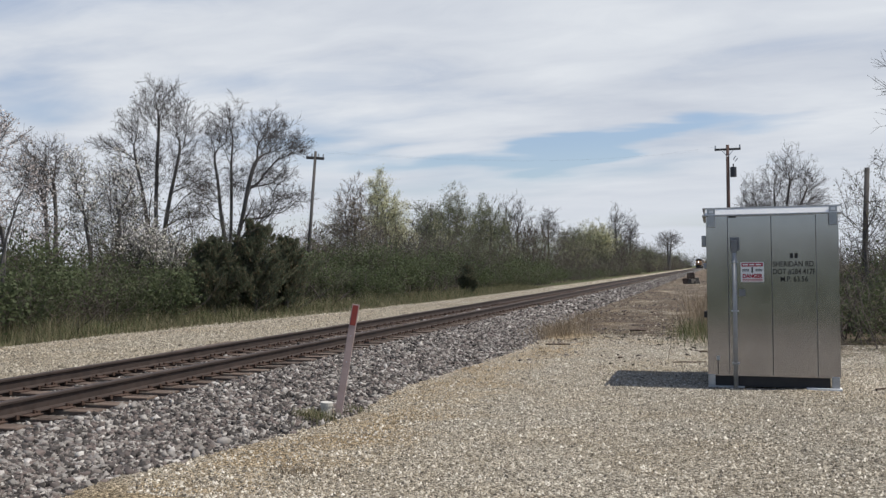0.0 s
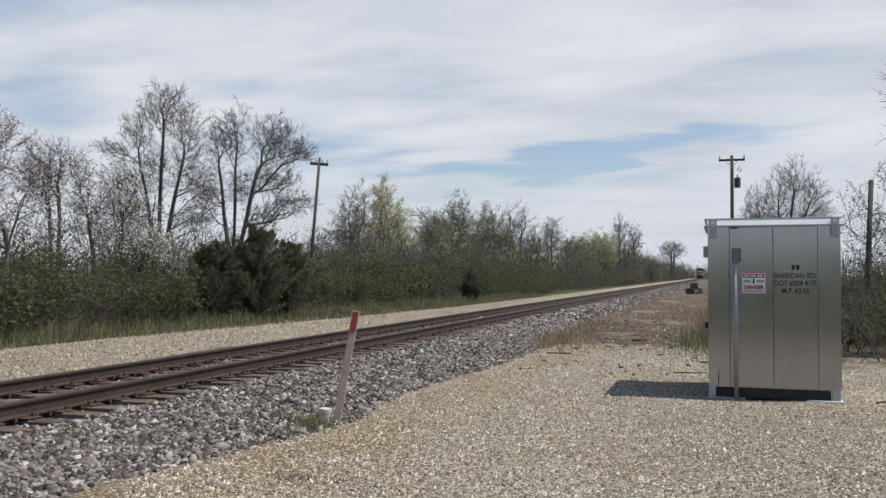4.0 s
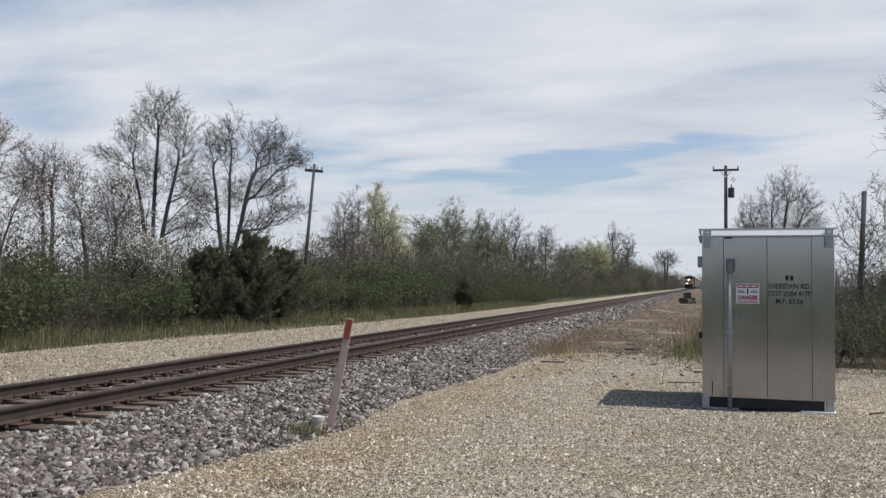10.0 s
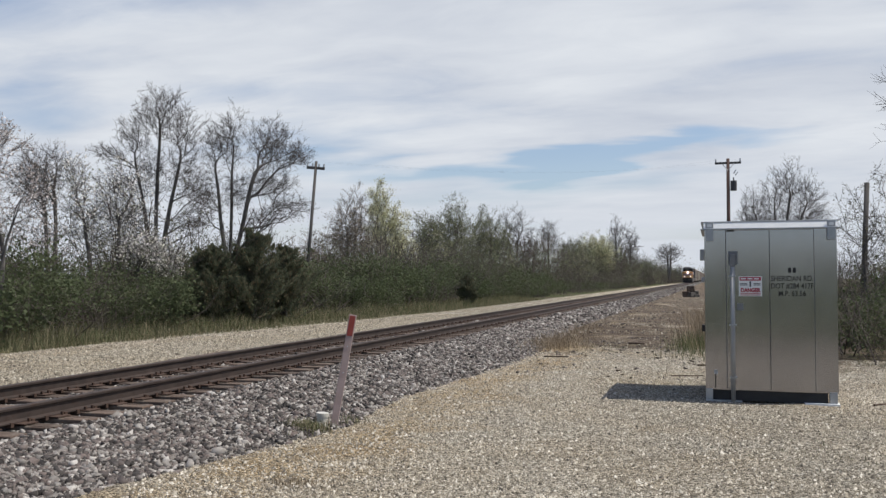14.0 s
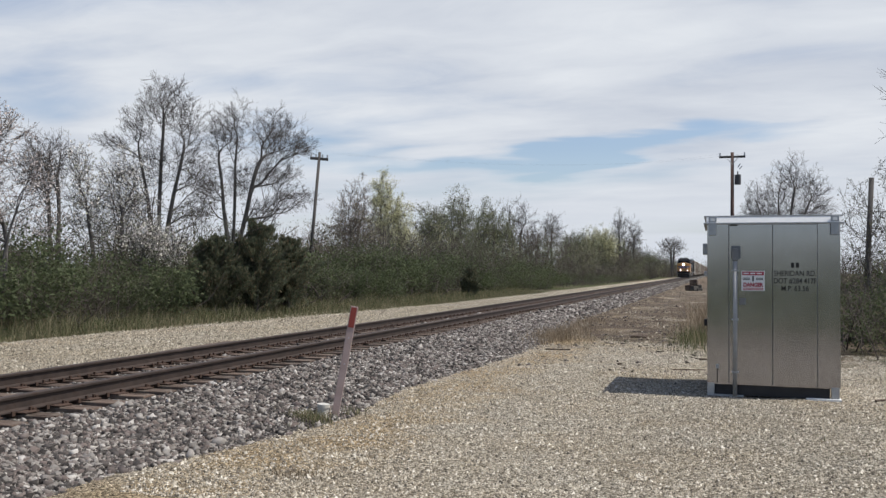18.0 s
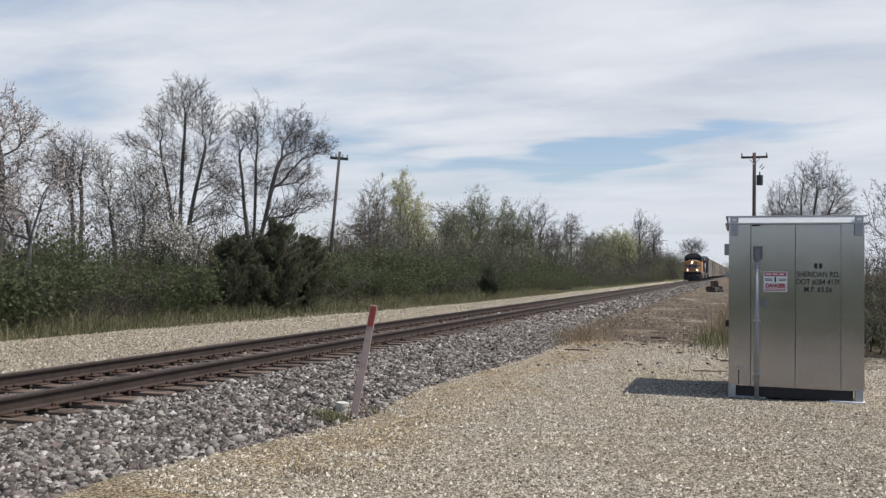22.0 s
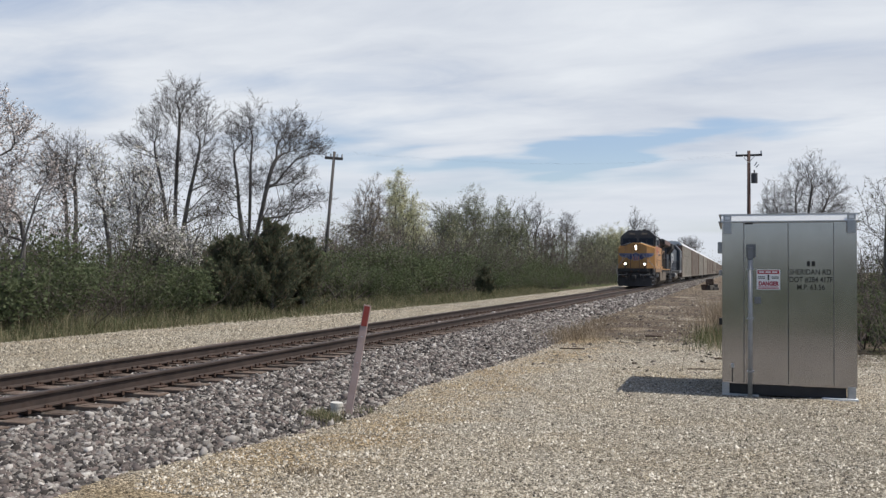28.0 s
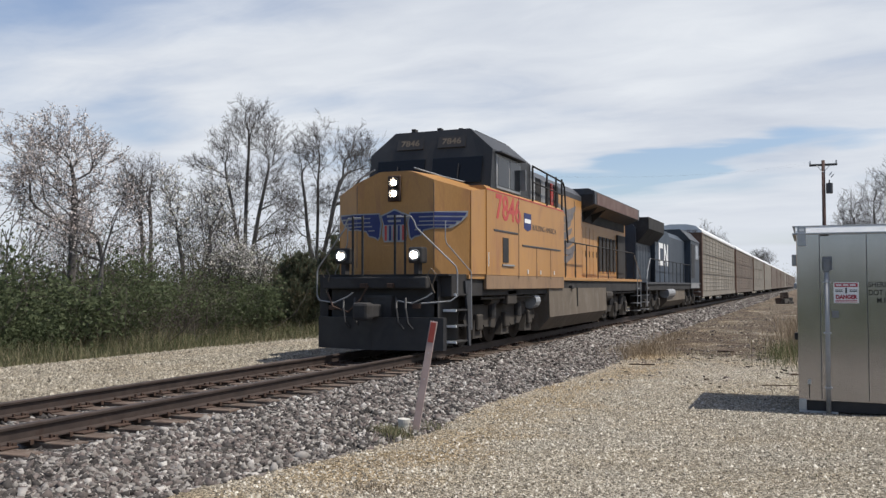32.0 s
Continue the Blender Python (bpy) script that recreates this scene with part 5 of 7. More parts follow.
    for z in (3.47, 3.24):
        part("headlamp_lens", Shape().disc((0, -0.457, z), 0.056, 1, 20, 0.012), LAMP, hl, "lit round headlamp")
        part("headlamp_bezel", ring((0, -0.45, z), 0.088, 0.108, 0.06), DARK, hl)
    for s in (1, -1):
        x = s * 0.81
        dl = part("ditch_light", Shape().box(x - 0.15, x + 0.15, -1.19, -0.9, 1.78, 2.10, 0.04), DARK, L)
        part("ditch_lens", Shape().disc((x, -1.197, 1.94), 0.056, 1, 20, 0.012), LAMP, dl, "lit round ditch light")
        part("ditch_bezel", ring((x, -1.19, 1.94), 0.088, 0.112, 0.06), SILVER, dl)
        part("ditch_bracket", Shape().box(x - 0.05, x + 0.05, -1.12, -0.95, 1.57, 1.78), DARK, dl)
        for px in (0.36, 0.58):
            part("platform_post", Shape().box(s * px - 0.018, s * px + 0.018, -1.16, -1.12, 1.55, 2.74), DARK, L)
    # long hood
    hood = part("hood", Shape().prism([(-0.95, 1.57), (0.95, 1.57), (0.95, 4.02), (0.75, 4.25), (-0.75, 4.25), (-0.95, 4.02)], "y", 7.3, 19.3), ORANGE, L, "yellow engine hood")
    part("blower_hood", Shape().prism([(-1.12, 1.57), (1.12, 1.57), (1.12, 4.08), (-1.12, 4.08)], "y", 7.3, 11.2), ORANGE, L, "yellow blower cabinet")
    part("hood_top", Shape().prism([(-1.125, 4.05), (1.125, 4.05), (1.125, 4.2), (0.85, 4.46), (-0.85, 4.46), (-1.125, 4.2)], "y", 7.28, 11.25), GREYP, hood)
    for s in (1, -1):
        for i in range(5):
            y = 11.3 + i * 0.54
            d = part("hood_door", Shape().box(*sorted((s * 0.95, s * 0.975)), y, y + 0.5, 1.66, 3.3, 0.006), ORANGE, hood)
            part("door_latch", Shape().box(*sorted((s * 0.975, s * 0.995)), y + 0.42, y + 0.47, 2.3, 2.5), DARK, d)
        for y in (8.1, 9.15, 10.2):
            part("door_seam", Shape().box(*sorted((s * 1.12, s * 1.128)), y, y + 0.03, 1.62, 4.0), GREYP, hood)
        # faded grey waving emblem across the blower cabinet
        for k in range(7):
            z = 2.1 + 0.24 * k
            o = 0.3 * math.sin(1.3 * k)
            pts = [(7.55 + o * 0.4, z), (8.3, z + 0.22), (9.1 + o, z + 0.1), (10.1 + o, z + 0.3), (10.0 + o, z + 0.12), (9.2 + o, z - 0.1), (8.4, z + 0.03), (7.6 + o * 0.4, z - 0.18)]
            part("wave_stripe", Shape().prism(pts, "x", *sorted((s * 1.121, s * 1.126))), FLAGG, hood, "faded grey wave emblem" if k == 0 else "")
        for k in range(5):
            part("louvre", Shape().box(*sorted((s * 0.976, s * 1.0)), 14.3 + k * 0.62, 14.72 + k * 0.62, 1.84, 3.08, 0.004), DARK, hood, "dark cooling louvre")
    # radiator cab with overhanging wings
    rad = part("radiator_cab", Shape().prism([(-1.02, 3.78), (1.02, 3.78), (1.55, 3.96), (1.55, 4.38), (1.35, 4.48), (-1.35, 4.48), (-1.55, 4.38), (-1.55, 3.96)], "y", 11.2, 19.2), GREYP, L, "overhanging dark grey radiator cab")
    part("radiator_front", Shape().prism([(-1.02, 3.82), (1.02, 3.82), (1.5, 3.99), (1.5, 4.28), (-1.5, 4.28), (-1.5, 3.99)], "y", 11.16, 11.2), DARK, rad)
    for s in (1, -1):
        part("radiator_grille", Shape().box(*sorted((s * 1.55, s * 1.565)), 11.5, 18.9, 3.97, 4.35), surf_red(), rad, "faded red-grey grille strip")
        part("lower_grille", Shape().box(*sorted((s * 0.95, s * 1.03)), 17.5, 18.9, 1.6, 3.3, 0.01), DARK, rad)
    for s in (1, -1):
        for y in (12.0, 13.2):
            part("wing_brace", Shape().prism([(0.96, 3.45), (1.5, 3.96), (0.96, 3.8)], "y", y, y + 0.05) if s > 0 else Shape().prism([(-0.96, 3.45), (-1.5, 3.96), (-0.96, 3.8)], "y", y, y + 0.06), DARK, rad)
        # dark strip along the top of the hood side
        part("under_radiator_strip", Shape().box(*sorted((s * 0.955, s * 0.985)), 11.2, 18.9, 3.46, 3.8, 0.004), DARK, hood, "dark strip along the hood under the radiators")
    part("exhaust_stack", Shape().box(-0.4, 0.4, 9.6, 10.6, 4.25, 4.5, 0.03), DARK, hood)
    # walkway railings and rear steps
    for s in (1, -1):
        railing(L, s * 1.48, [7.7, 8.9, 10.3, 11.9, 13.5, 15.1, 16.7, 18.3], 1.56, 2.6)
        part("rear_grab", Shape().tube([(s * 1.5, 18.3, 2.52), (s * 1.5, 19.3, 1.95), (s * 1.5, 19.7, 1.6), (s * 1.5, 19.7, 0.45)], 0.022, 8), SILVER, L)
        part("rear_grab", Shape().tube([(s * 1.5, 18.9, 2.15), (s * 1.5, 18.95, 0.5)], 0.02, 8), SILVER, L)
        for z in (0.3, 0.6, 0.9, 1.2):
            part("rear_step", Shape().box(*sorted((s * 1.2, s * 1.5)), 19.0, 19.6, z, z + 0.03), SILVER, L)
    # fuel tank
    tank = part("fuel_tank", Shape().prism([(-1.5, 1.26), (1.5, 1.26), (1.52, 0.5), (1.2, 0.14), (-1.2, 0.14), (-1.52, 0.5)], "y", 5.9, 13.0), TANK, L, "dusty grey fuel tank")
    for s in (1, -1):
        part("tank_strap", Shape().box(*sorted((s * 1.5, s * 1.53)), 8.9, 8.98, 0.72, 1.28), DARK, tank)
        part("filler", Shape().box(*sorted((s * 1.44, s * 1.56)), 8.2, 8.4, 1.24, 1.34, 0.02), DARK, tank)
        part("air_reservoir", Shape().tube([(s * 1.3, 13.2, 1.0), (s * 1.3, 14.2, 1.0)], 0.2, 14), TRUCK, L)
        part("bell", Shape().tube([(s * 1.25, 4.9, 0.95), (s * 1.25, 5.3, 0.95)], 0.2, 14), GALV, L)
        part("sill_pipe", Shape().tube([(s * 1.36, 1.0, 1.06), (s * 1.36, 19.0, 1.06)], 0.03, 6), TRUCK, L)
        part("frame_skirt", Shape().box(*sorted((s * 1.47, s * 1.545)), 0.9, 7.3, 1.26, 1.57, 0.01), SILL, L, "dusty orange lower sill")
        part("cab_sand_box", Shape().box(*sorted((s * 1.3, s * 1.45)), 2.6, 3.3, 0.9, 1.25, 0.03), TRUCK, L)
    loco_truck(L, 3.1)
    loco_truck(L, 15.9)
    coupler(L, 19.9, 1)
    return L


_cache = {}


def surf_red():
    if "r" not in _cache:
        _cache["r"] = surface("faded_red_grille", (0.10, 0.058, 0.05), (0.17, 0.115, 0.10), 2.0, 40.0, 0.7)
    return _cache["r"]


def trailing_locomotive():
    """A worn blue locomotive running long hood first; its cab is at the rear."""
    L = thing("locomotive", pose(XT, 0, RAIL), "worn blue diesel locomotive running hood first behind the leader", "locomotive", "train vehicles")
    part("underframe", Shape().box(-1.45, 1.45, 0.2, 20.4, 1.1, 1.45, 0.02), DARK, L)
    part("sill", Shape().box(-1.5, 1.5, 0.2, 20.4, 1.38, 1.47, 0.01), GREYP, L)
    hood = part("hood", Shape().prism([(-0.95, 1.47), (0.95, 1.47), (0.95, 3.85), (0.7, 4.12), (-0.7, 4.12), (-0.95, 3.85)], "y", 0.8, 15.2), BLUEL, L, "blue engine hood")
    part("radiator_cab", Shape().prism([(-1.0, 3.2), (1.0, 3.2), (1.5, 3.8), (1.5, 4.3), (-1.5, 4.3), (-1.5, 3.8)], "y", 0.9, 5.3), DARK, L, "dark overhanging radiator cab")
    part("mid_hood", Shape().prism([(-1.17, 1.47), (1.17, 1.47), (1.17, 3.85), (0.8, 4.2), (-0.8, 4.2), (-1.17, 3.85)], "y", 4.6, 15.2), BLUEL, L, "blue equipment cabinet")
    for s in (1, -1):
        part("faded_panel", Shape().prism([(4.3, 1.5), (9.2, 1.5), (9.2, 3.7), (8.9, 3.95), (8.3, 4.08), (7.5, 4.05), (6.4, 3.8), (5.2, 3.3), (4.5, 2.7)], "x", *sorted((s * 1.17, s * 1.19))), FADEB, L, "sun-faded light blue panel")
    cabs = [(-1.53, 1.47), (1.53, 1.47), (1.53, 3.95), (0.95, 4.55), (-0.95, 4.55), (-1.53, 3.95)]
    cab = part("cab", Shape().prism(cabs, "y", 15.2, 19.4), BLUEL, L, "blue cab with dark windows")
    part("cab_roof", Shape().prism([(-1.56, 3.95), (1.56, 3.95), (0.97, 4.60), (-0.97, 4.60)], "y", 15.0, 19.8), GREYP, cab, "grey cab roof")
    part("nose", Shape().prism([(-1.1, 1.47), (1.1, 1.47), (1.1, 2.9), (-1.1, 2.9)], "y", 19.4, 20.2), BLUEL, L)
    for s in (1, -1):
        X = s * 1.53
        part("door_opening", Shape().box(*sorted((X, X + s * 0.02)), 15.5, 16.9, 1.75, 3.75, 0.01), BLACK, cab, "dark cab doorway")
        part("side_window", Shape().box(*sorted((X, X + s * 0.02)), 17.4, 18.7, 2.9, 3.75, 0.01), GLASS, cab)
        part("window_frame", Shape().box(*sorted((X, X + s * 0.01)), 17.3, 18.8, 2.82, 3.83, 0.01), GREYP, cab)
        mk = Shape()
        Y = s * 1.205
        for y0, y1, z0, z1 in ((5.5, 5.85, 2.3, 3.4), (5.85, 6.75, 2.3, 2.56), (5.85, 6.75, 3.14, 3.4), (7.15, 7.45, 2.3, 3.4), (8.15, 8.45, 2.3, 3.4)):
            mk.box(*sorted((Y, Y + s * 0.006)), y0, y1, z0, z1)
        mk.prism([(7.45, 3.4), (8.15, 2.65), (8.15, 2.3), (7.45, 3.05)], "x", *sorted((Y, Y + s * 0.006)))
        part("railway_mark", mk, WHITE, L, "large white mark on the hood")
        for i in range(11):
            y = 1.0 + i * 0.72
            part("hood_door", Shape().box(*sorted((s * 0.95, s * 0.975)), y, y + 0.66, 1.62, 3.1, 0.006), BLUEL, hood)
        railing(L, s * 1.48, [1.2, 2.6, 4.0, 5.4, 6.8, 8.2, 9.6, 11.0, 12.4, 13.8, 15.2], 1.47, 2.5)
        part("front_grab", Shape().tube([(s * 1.5, 1.2, 2.5), (s * 1.5, 0.5, 1.95), (s * 1.5, 0.3, 1.6), (s * 1.5, 0.3, 0.45)], 0.022, 8), SILVER, L)
        part("rear_rail", Shape().tube([(s * 1.52, 15.6, 2.6), (s * 1.52, 17.2, 2.6), (s * 1.52, 17.3, 3.1), (s * 1.52, 19.8, 3.1)], 0.02, 8), SILVER, L)
        for z in (0.3, 0.6, 0.9, 1.2):
            part("step", Shape().box(*sorted((s * 1.2, s * 1.5)), 0.3, 0.85, z, z + 0.03), SILVER, L)
            part("step", Shape().box(*sorted((s * 1.2, s * 1.5)), 19.6, 20.2, z, z + 0.03), SILVER, L)
        part("air_tank", Shape().tube([(s * 1.32, 6.3, 0.95), (s * 1.32, 8.6, 0.95)], 0.24, 14), SILVER, L, "dusty silver air reservoir")
        part("rear_skirt", Shape().box(*sorted((s * 1.46, s * 1.52)), 15.4, 19.4, 1.15, 1.47, 0.01), SILVER, L)
    part("fuel_tank", Shape().prism([(-1.4, 1.1), (1.4, 1.1), (1.4, 0.55), (1.1, 0.25), (-1.1, 0.25), (-1.4, 0.55)], "y", 6.6, 13.4), TANK, L, "grey fuel tank")
    loco_truck(L, 3.2)
    loco_truck(L, 17.0)
    return L


def rack_truck(car, yc):
    for dy in (-0.88, 0.88):
        wheelset(car, yc + dy, 0.46)
    for s in (1, -1):
        fr = Shape().prism([(yc - 1.25, 0.42), (yc - 1.1, 0.66), (yc - 0.4, 0.72), (yc + 0.4, 0.72), (yc + 1.1, 0.66), (yc + 1.25, 0.42), (yc + 0.7, 0.42), (yc + 0.45, 0.22), (yc - 0.45, 0.22), (yc - 0.7, 0.42)], "x", *sorted((s * 1.0, s * 1.14)))
        part("side_frame", fr, TRUCK, car)
    part("bolster", Shape().box(-1.1, 1.1, yc - 0.3, yc + 0.3, 0.5, 0.85, 0.02), DARK, car)


def autorack(side_mat, detail):
    """A tall covered car carrier with ribbed screen panels and a pale roof."""
    LEN, W = 27.3, 1.55
    C = thing("autorack_car", pose(XT, 0, RAIL), "tall covered car-carrier wagon with weathered ribbed metal sides", "freight wagon", "train vehicles")
    part("underframe", Shape().box(-1.35, 1.35, 0.5, LEN - 0.5, 0.62, 0.86, 0.02), DARK, C)
    part("side_sill", Shape().box(-W, W, 0.15, LEN - 0.15, 0.58, 0.86, 0.02), side_mat, C, "lower side sill")
    part("inner_shell", Shape().box(-1.40, 1.40, 0.3, LEN - 0.3, 0.86, 4.78), RACKEND, C)
    for s in (1, -1):
        X = s * 1.49
        tiers = [0.88, 2.14, 3.44, 4.70]
        cols = 12
        wd = (LEN - 1.1) / cols
        mesh = None
        for j, (z0, z1) in enumerate(zip(tiers, tiers[1:])):
            nrib, h = 5, z1 - z0
            front = [(0.012, 0.04)]
            for k in range(nrib):
                z = 0.12 + k * (h - 0.2) / (nrib - 1) - 0.02
                front += [(0.012, z), (0.032, z + 0.008), (0.032, z + 0.067), (0.012, z + 0.075)]
            front.append((0.012, h - 0.04))
            outline = [(s * x, z) for x, z in front] + [(s * -0.012, h - 0.04), (s * -0.012, 0.04)]
            if detail:
                mesh = mend(Shape().prism(outline, "y", 0.03, wd - 0.03).mesh("side_panel", side_mat))
                for i in range(cols):
                    part("side_panel", mesh, None, C, at=pose(X, 0.55 + i * wd, z0))
            else:
                part("side_panel", Shape().prism(outline, "y", 0.03, LEN - 1.13), side_mat, C, at=pose(X, 0.55, z0))
        post = mend(Shape().box(*sorted((-s * 0.03, s * 0.026)), -0.04, 0.04, 0.84, 4.76).mesh("side_post", side_mat))
        for i in range(cols + 1):
            if detail or i % 3 == 0:
                part("side_post", post, None, C, at=pose(X, 0.55 + i * wd, 0))
        for z in tiers:
            part("belt_rail", Shape().box(*sorted((X - s * 0.02, X + s * 0.06)), 0.4, LEN - 0.4, z - 0.03, z + 0.03), side_mat, C)
        for y in (0.12, LEN - 0.42):
            part("end_post", Shape().box(*sorted((s * 1.25, s * 1.54)), y, y + 0.3, 0.6, 4.78, 0.02), RACKEND, C, "rusty brown corner post")
    for y in (0.1, LEN - 0.2):
        part("end_door", Shape().box(-1.3, 1.3, y, y + 0.1, 0.75, 4.95, 0.02), RACKEND, C, "folded brown end doors")
    part("roof", Shape().prism([(-1.53, 4.74), (1.53, 4.74), (1.53, 4.86), (1.15, 5.18), (0.5, 5.30), (-0.5, 5.30), (-1.15, 5.18), (-1.53, 4.86)], "y", 0.1, LEN - 0.1), RACKROOF, C, "pale galvanised arched roof")
    rack_truck(C, 2.6)
    rack_truck(C, LEN - 2.6)
    for y, o in ((0.3, -1), (LEN - 0.3, 1)):
        coupler(C, y, o)
    return C


TRAIN = []


def build_train():
    lead, trail = lead_locomotive(), trailing_locomotive()
    TRAIN.append((lead, 0.0))
    TRAIN.append((trail, 20.9))
    s = 41.9
    a = autorack(RACKM, True)
    b = autorack(RACKB, False)
    p = autorack(RACKM, False)
    TRAIN.append((a, s))
    TRAIN.append((autorack(RACKB, True), s + 28.5))
    TRAIN.append((copy_thing(a, a.matrix_basis), s + 57.0))
    TRAIN.append((p, s + 85.5))
    for k in range(4, 14):
        src = b if k != 7 else p
        if k == 5:
            TRAIN.append((b, s + 28.5 * k))
        else:
            TRAIN.append((copy_thing(src, src.matrix_basis), s + 28.5 * k))


def motions():
    """The train runs toward the viewer at an even pace, and its leading wheels roll."""
    for ob, s in TRAIN:
        walk(ob, [(t, pose(XT, NOSE32 + SPEED * (32.0 - t) + s, RAIL)) for t in (0.0, 8.0, 16.0, 24.0, 32.0)])
    for ax, y, r in AXLES[:12]:
        turn = math.degrees(SPEED / r)
        walk(ax, [(k / 20, pose(0, y, r, turn * k / 20 % 360.0, 0, 0)) for k in range(0, 641)])


# ---------- plants ----------
Z = np.array((0.0, 0.0, 1.0))


def rodrigues(d, axis, a):
    return d * math.cos(a) + np.cross(axis, d) * math.sin(a) + axis * (axis @ d) * (1 - math.cos(a))


def unit(v):
    return v / (np.linalg.norm(v) + 1e-9)


class Plant:
    """Grows branches as tapered limbs; keeps thick wood, thin twigs and twig tips apart."""

    def __init__(self, seed):
        self.rng = np.random.default_rng(seed)
        self.wood, self.twig, self.tips = [], [], []

    def limb(self, p, d, length, r0, r1, bend=0.12, lift=0.05, seg=None):
        seg = seg or max(2, int(length / 0.45) if r0 > 0.03 else 3)
        pts, rad = [p], [r0]
        for i in range(seg):
            d = unit(d + self.rng.normal(0, bend, 3) + np.array((0, 0, lift)))
            p = p + d * (length / seg)
            pts.append(p)
            rad.append(r0 + (r1 - r0) * (i + 1) / seg)
        return pts, rad, d

    def grow(self, p, d, length, r, level, spec):
        k = spec[level]
        last = level == len(spec) - 1
        pts, rad, dend = self.limb(p, d, length, r, r * k.get("taper", 0.45), k.get("bend", 0.12), k.get("lift", 0.05), k.get("seg"))
        (self.wood if r > 0.02 else self.twig).append((pts, rad))
        if last:
            self.tips.append((pts[-1], dend, pts[len(pts) // 2]))
            return
        nxt = spec[level + 1]
        n = max(1, int(round(k["n"] * self.rng.uniform(0.8, 1.2))))
        a0 = self.rng.uniform(0, 6.28)
        for i in range(n):
            f = k.get("from", 0.3) + (1.0 - k.get("from", 0.3)) * (i + self.rng.uniform(0.1, 0.9)) / n
            x = f * (len(pts) - 1)
            j = min(int(x), len(pts) - 2)
            q = pts[j] + (pts[j + 1] - pts[j]) * (x - j)
            rr = rad[j] + (rad[j + 1] - rad[j]) * (x - j)
            dd = unit(pts[j + 1] - pts[j])
            ax = unit(np.cross(dd, np.array((0.3, 0.2, 1.0)) if abs(dd[2]) < 0.95 else np.array((1.0, 0, 0))))
            ax = rodrigues(ax, dd, a0 + i * 2.4 + self.rng.normal(0, 0.3))
            nd = rodrigues(dd, ax, radians(k.get("angle", 45)) * self.rng.uniform(0.7, 1.25))
            ln = length * nxt["len"] * self.rng.uniform(0.7, 1.2) * (1.15 - 0.55 * f * k.get("short", 1.0))
            self.grow(q, nd, ln, min(rr * 0.8, rr * nxt.get("r", 0.6)), level + 1, spec)

    @staticmethod
    def tubes(limbs, n):
        vs, fs, base = [], [], 0
        cs = np.array([(math.cos(2 * math.pi * j / n), math.sin(2 * math.pi * j / n)) for j in range(n)])
        bylen = {}
        for pts, rad in limbs:
            bylen.setdefault(len(pts), []).append((pts, rad))
        for k, group in sorted(bylen.items()):
            pts = np.array([g[0] for g in group])
            rad = np.array([g[1] for g in group])
            m = len(group)
            d = pts[:, -1] - pts[:, 0]
            d = d / (np.linalg.norm(d, axis=1, keepdims=True) + 1e-9)
            u = np.cross(d, (0.31, 0.77, 0.13))
            u = u / (np.linalg.norm(u, axis=1, keepdims=True) + 1e-9)
            w = np.cross(d, u)
            ring = u[:, None] * cs[None, :, :1] + w[:, None] * cs[None, :, 1:]
            vs.append((pts[:, :, None] + ring[:, None] * rad[:, :, None, None]).reshape(-1, 3))
            q, i, j = np.meshgrid(np.arange(m), np.arange(k - 1), np.arange(n), indexing="ij")
            a = base + q * k * n + i * n
            fs.append(np.stack([a + j, a + (j + 1) % n, a + (j + 1) % n + n, a + j + n], -1).reshape(-1, 4))
            base += m * k * n
        return np.concatenate(vs), np.concatenate(fs)

    def leaves(self, per, size, spread, droop=0.0, longer=1.6):
        """Small folded leaf or petal pieces round the twig tips."""
        if not self.tips:
            return np.zeros((0, 3)), np.zeros((0, 3), int)
        tips = np.array([t[0] for t in self.tips])
        mids = np.array([t[2] for t in self.tips])
        n = len(tips) * per
        rng = self.rng
        f = rng.random((n, 1))
        c = np.repeat(tips, per, 0) * f + np.repeat(mids, per, 0) * (1 - f) + rng.normal(0, spread, (n, 3))
        return leaf_quads(rng, c, size, longer)


def leaf_quads(rng, c, size, longer=1.6, up=0.0, along=None):
    n = len(c)
    a = rng.normal(0, 1, (n, 3))
    a[:, 2] += up
    if along is not None:
        a = a * 0.55 + along * 1.3
    a /= np.linalg.norm(a, axis=1, keepdims=True)
    b = rng.normal(0, 1, (n, 3))
    b -= a * (a * b).sum(1, keepdims=True)
    b /= np.linalg.norm(b, axis=1, keepdims=True)
    s = size * rng.uniform(0.6, 1.35, (n, 1))
    a, b = a * s * longer * 0.5, b * s * 0.5
    v = np.stack([c - a, c + b * 1.1 + a * 0.3, c + a * 0.6 - b * 1.1], 1).reshape(-1, 3)
    f = np.arange(3 * n).reshape(n, 3)
    return v, f


def plant_thing(name, plant, at, label, category, group, barkm, twigm, leaf=None, leafm=None, leafname="foliage", scale=1.0):
    t = thing(name, at, label, category, group)
    if plant.wood:
        part("trunk", array_mesh("trunk", *Plant.tubes(plant.wood, 6), barkm), None, t)
    if plant.twig:
        part("crown", array_mesh("crown", *Plant.tubes(plant.twig, 3), twigm), None, t, "fine bare twigs")
    if leaf is not None and len(leaf[0]):
        part(leafname, array_mesh(leafname, *leaf, leafm), None, t)
    return t


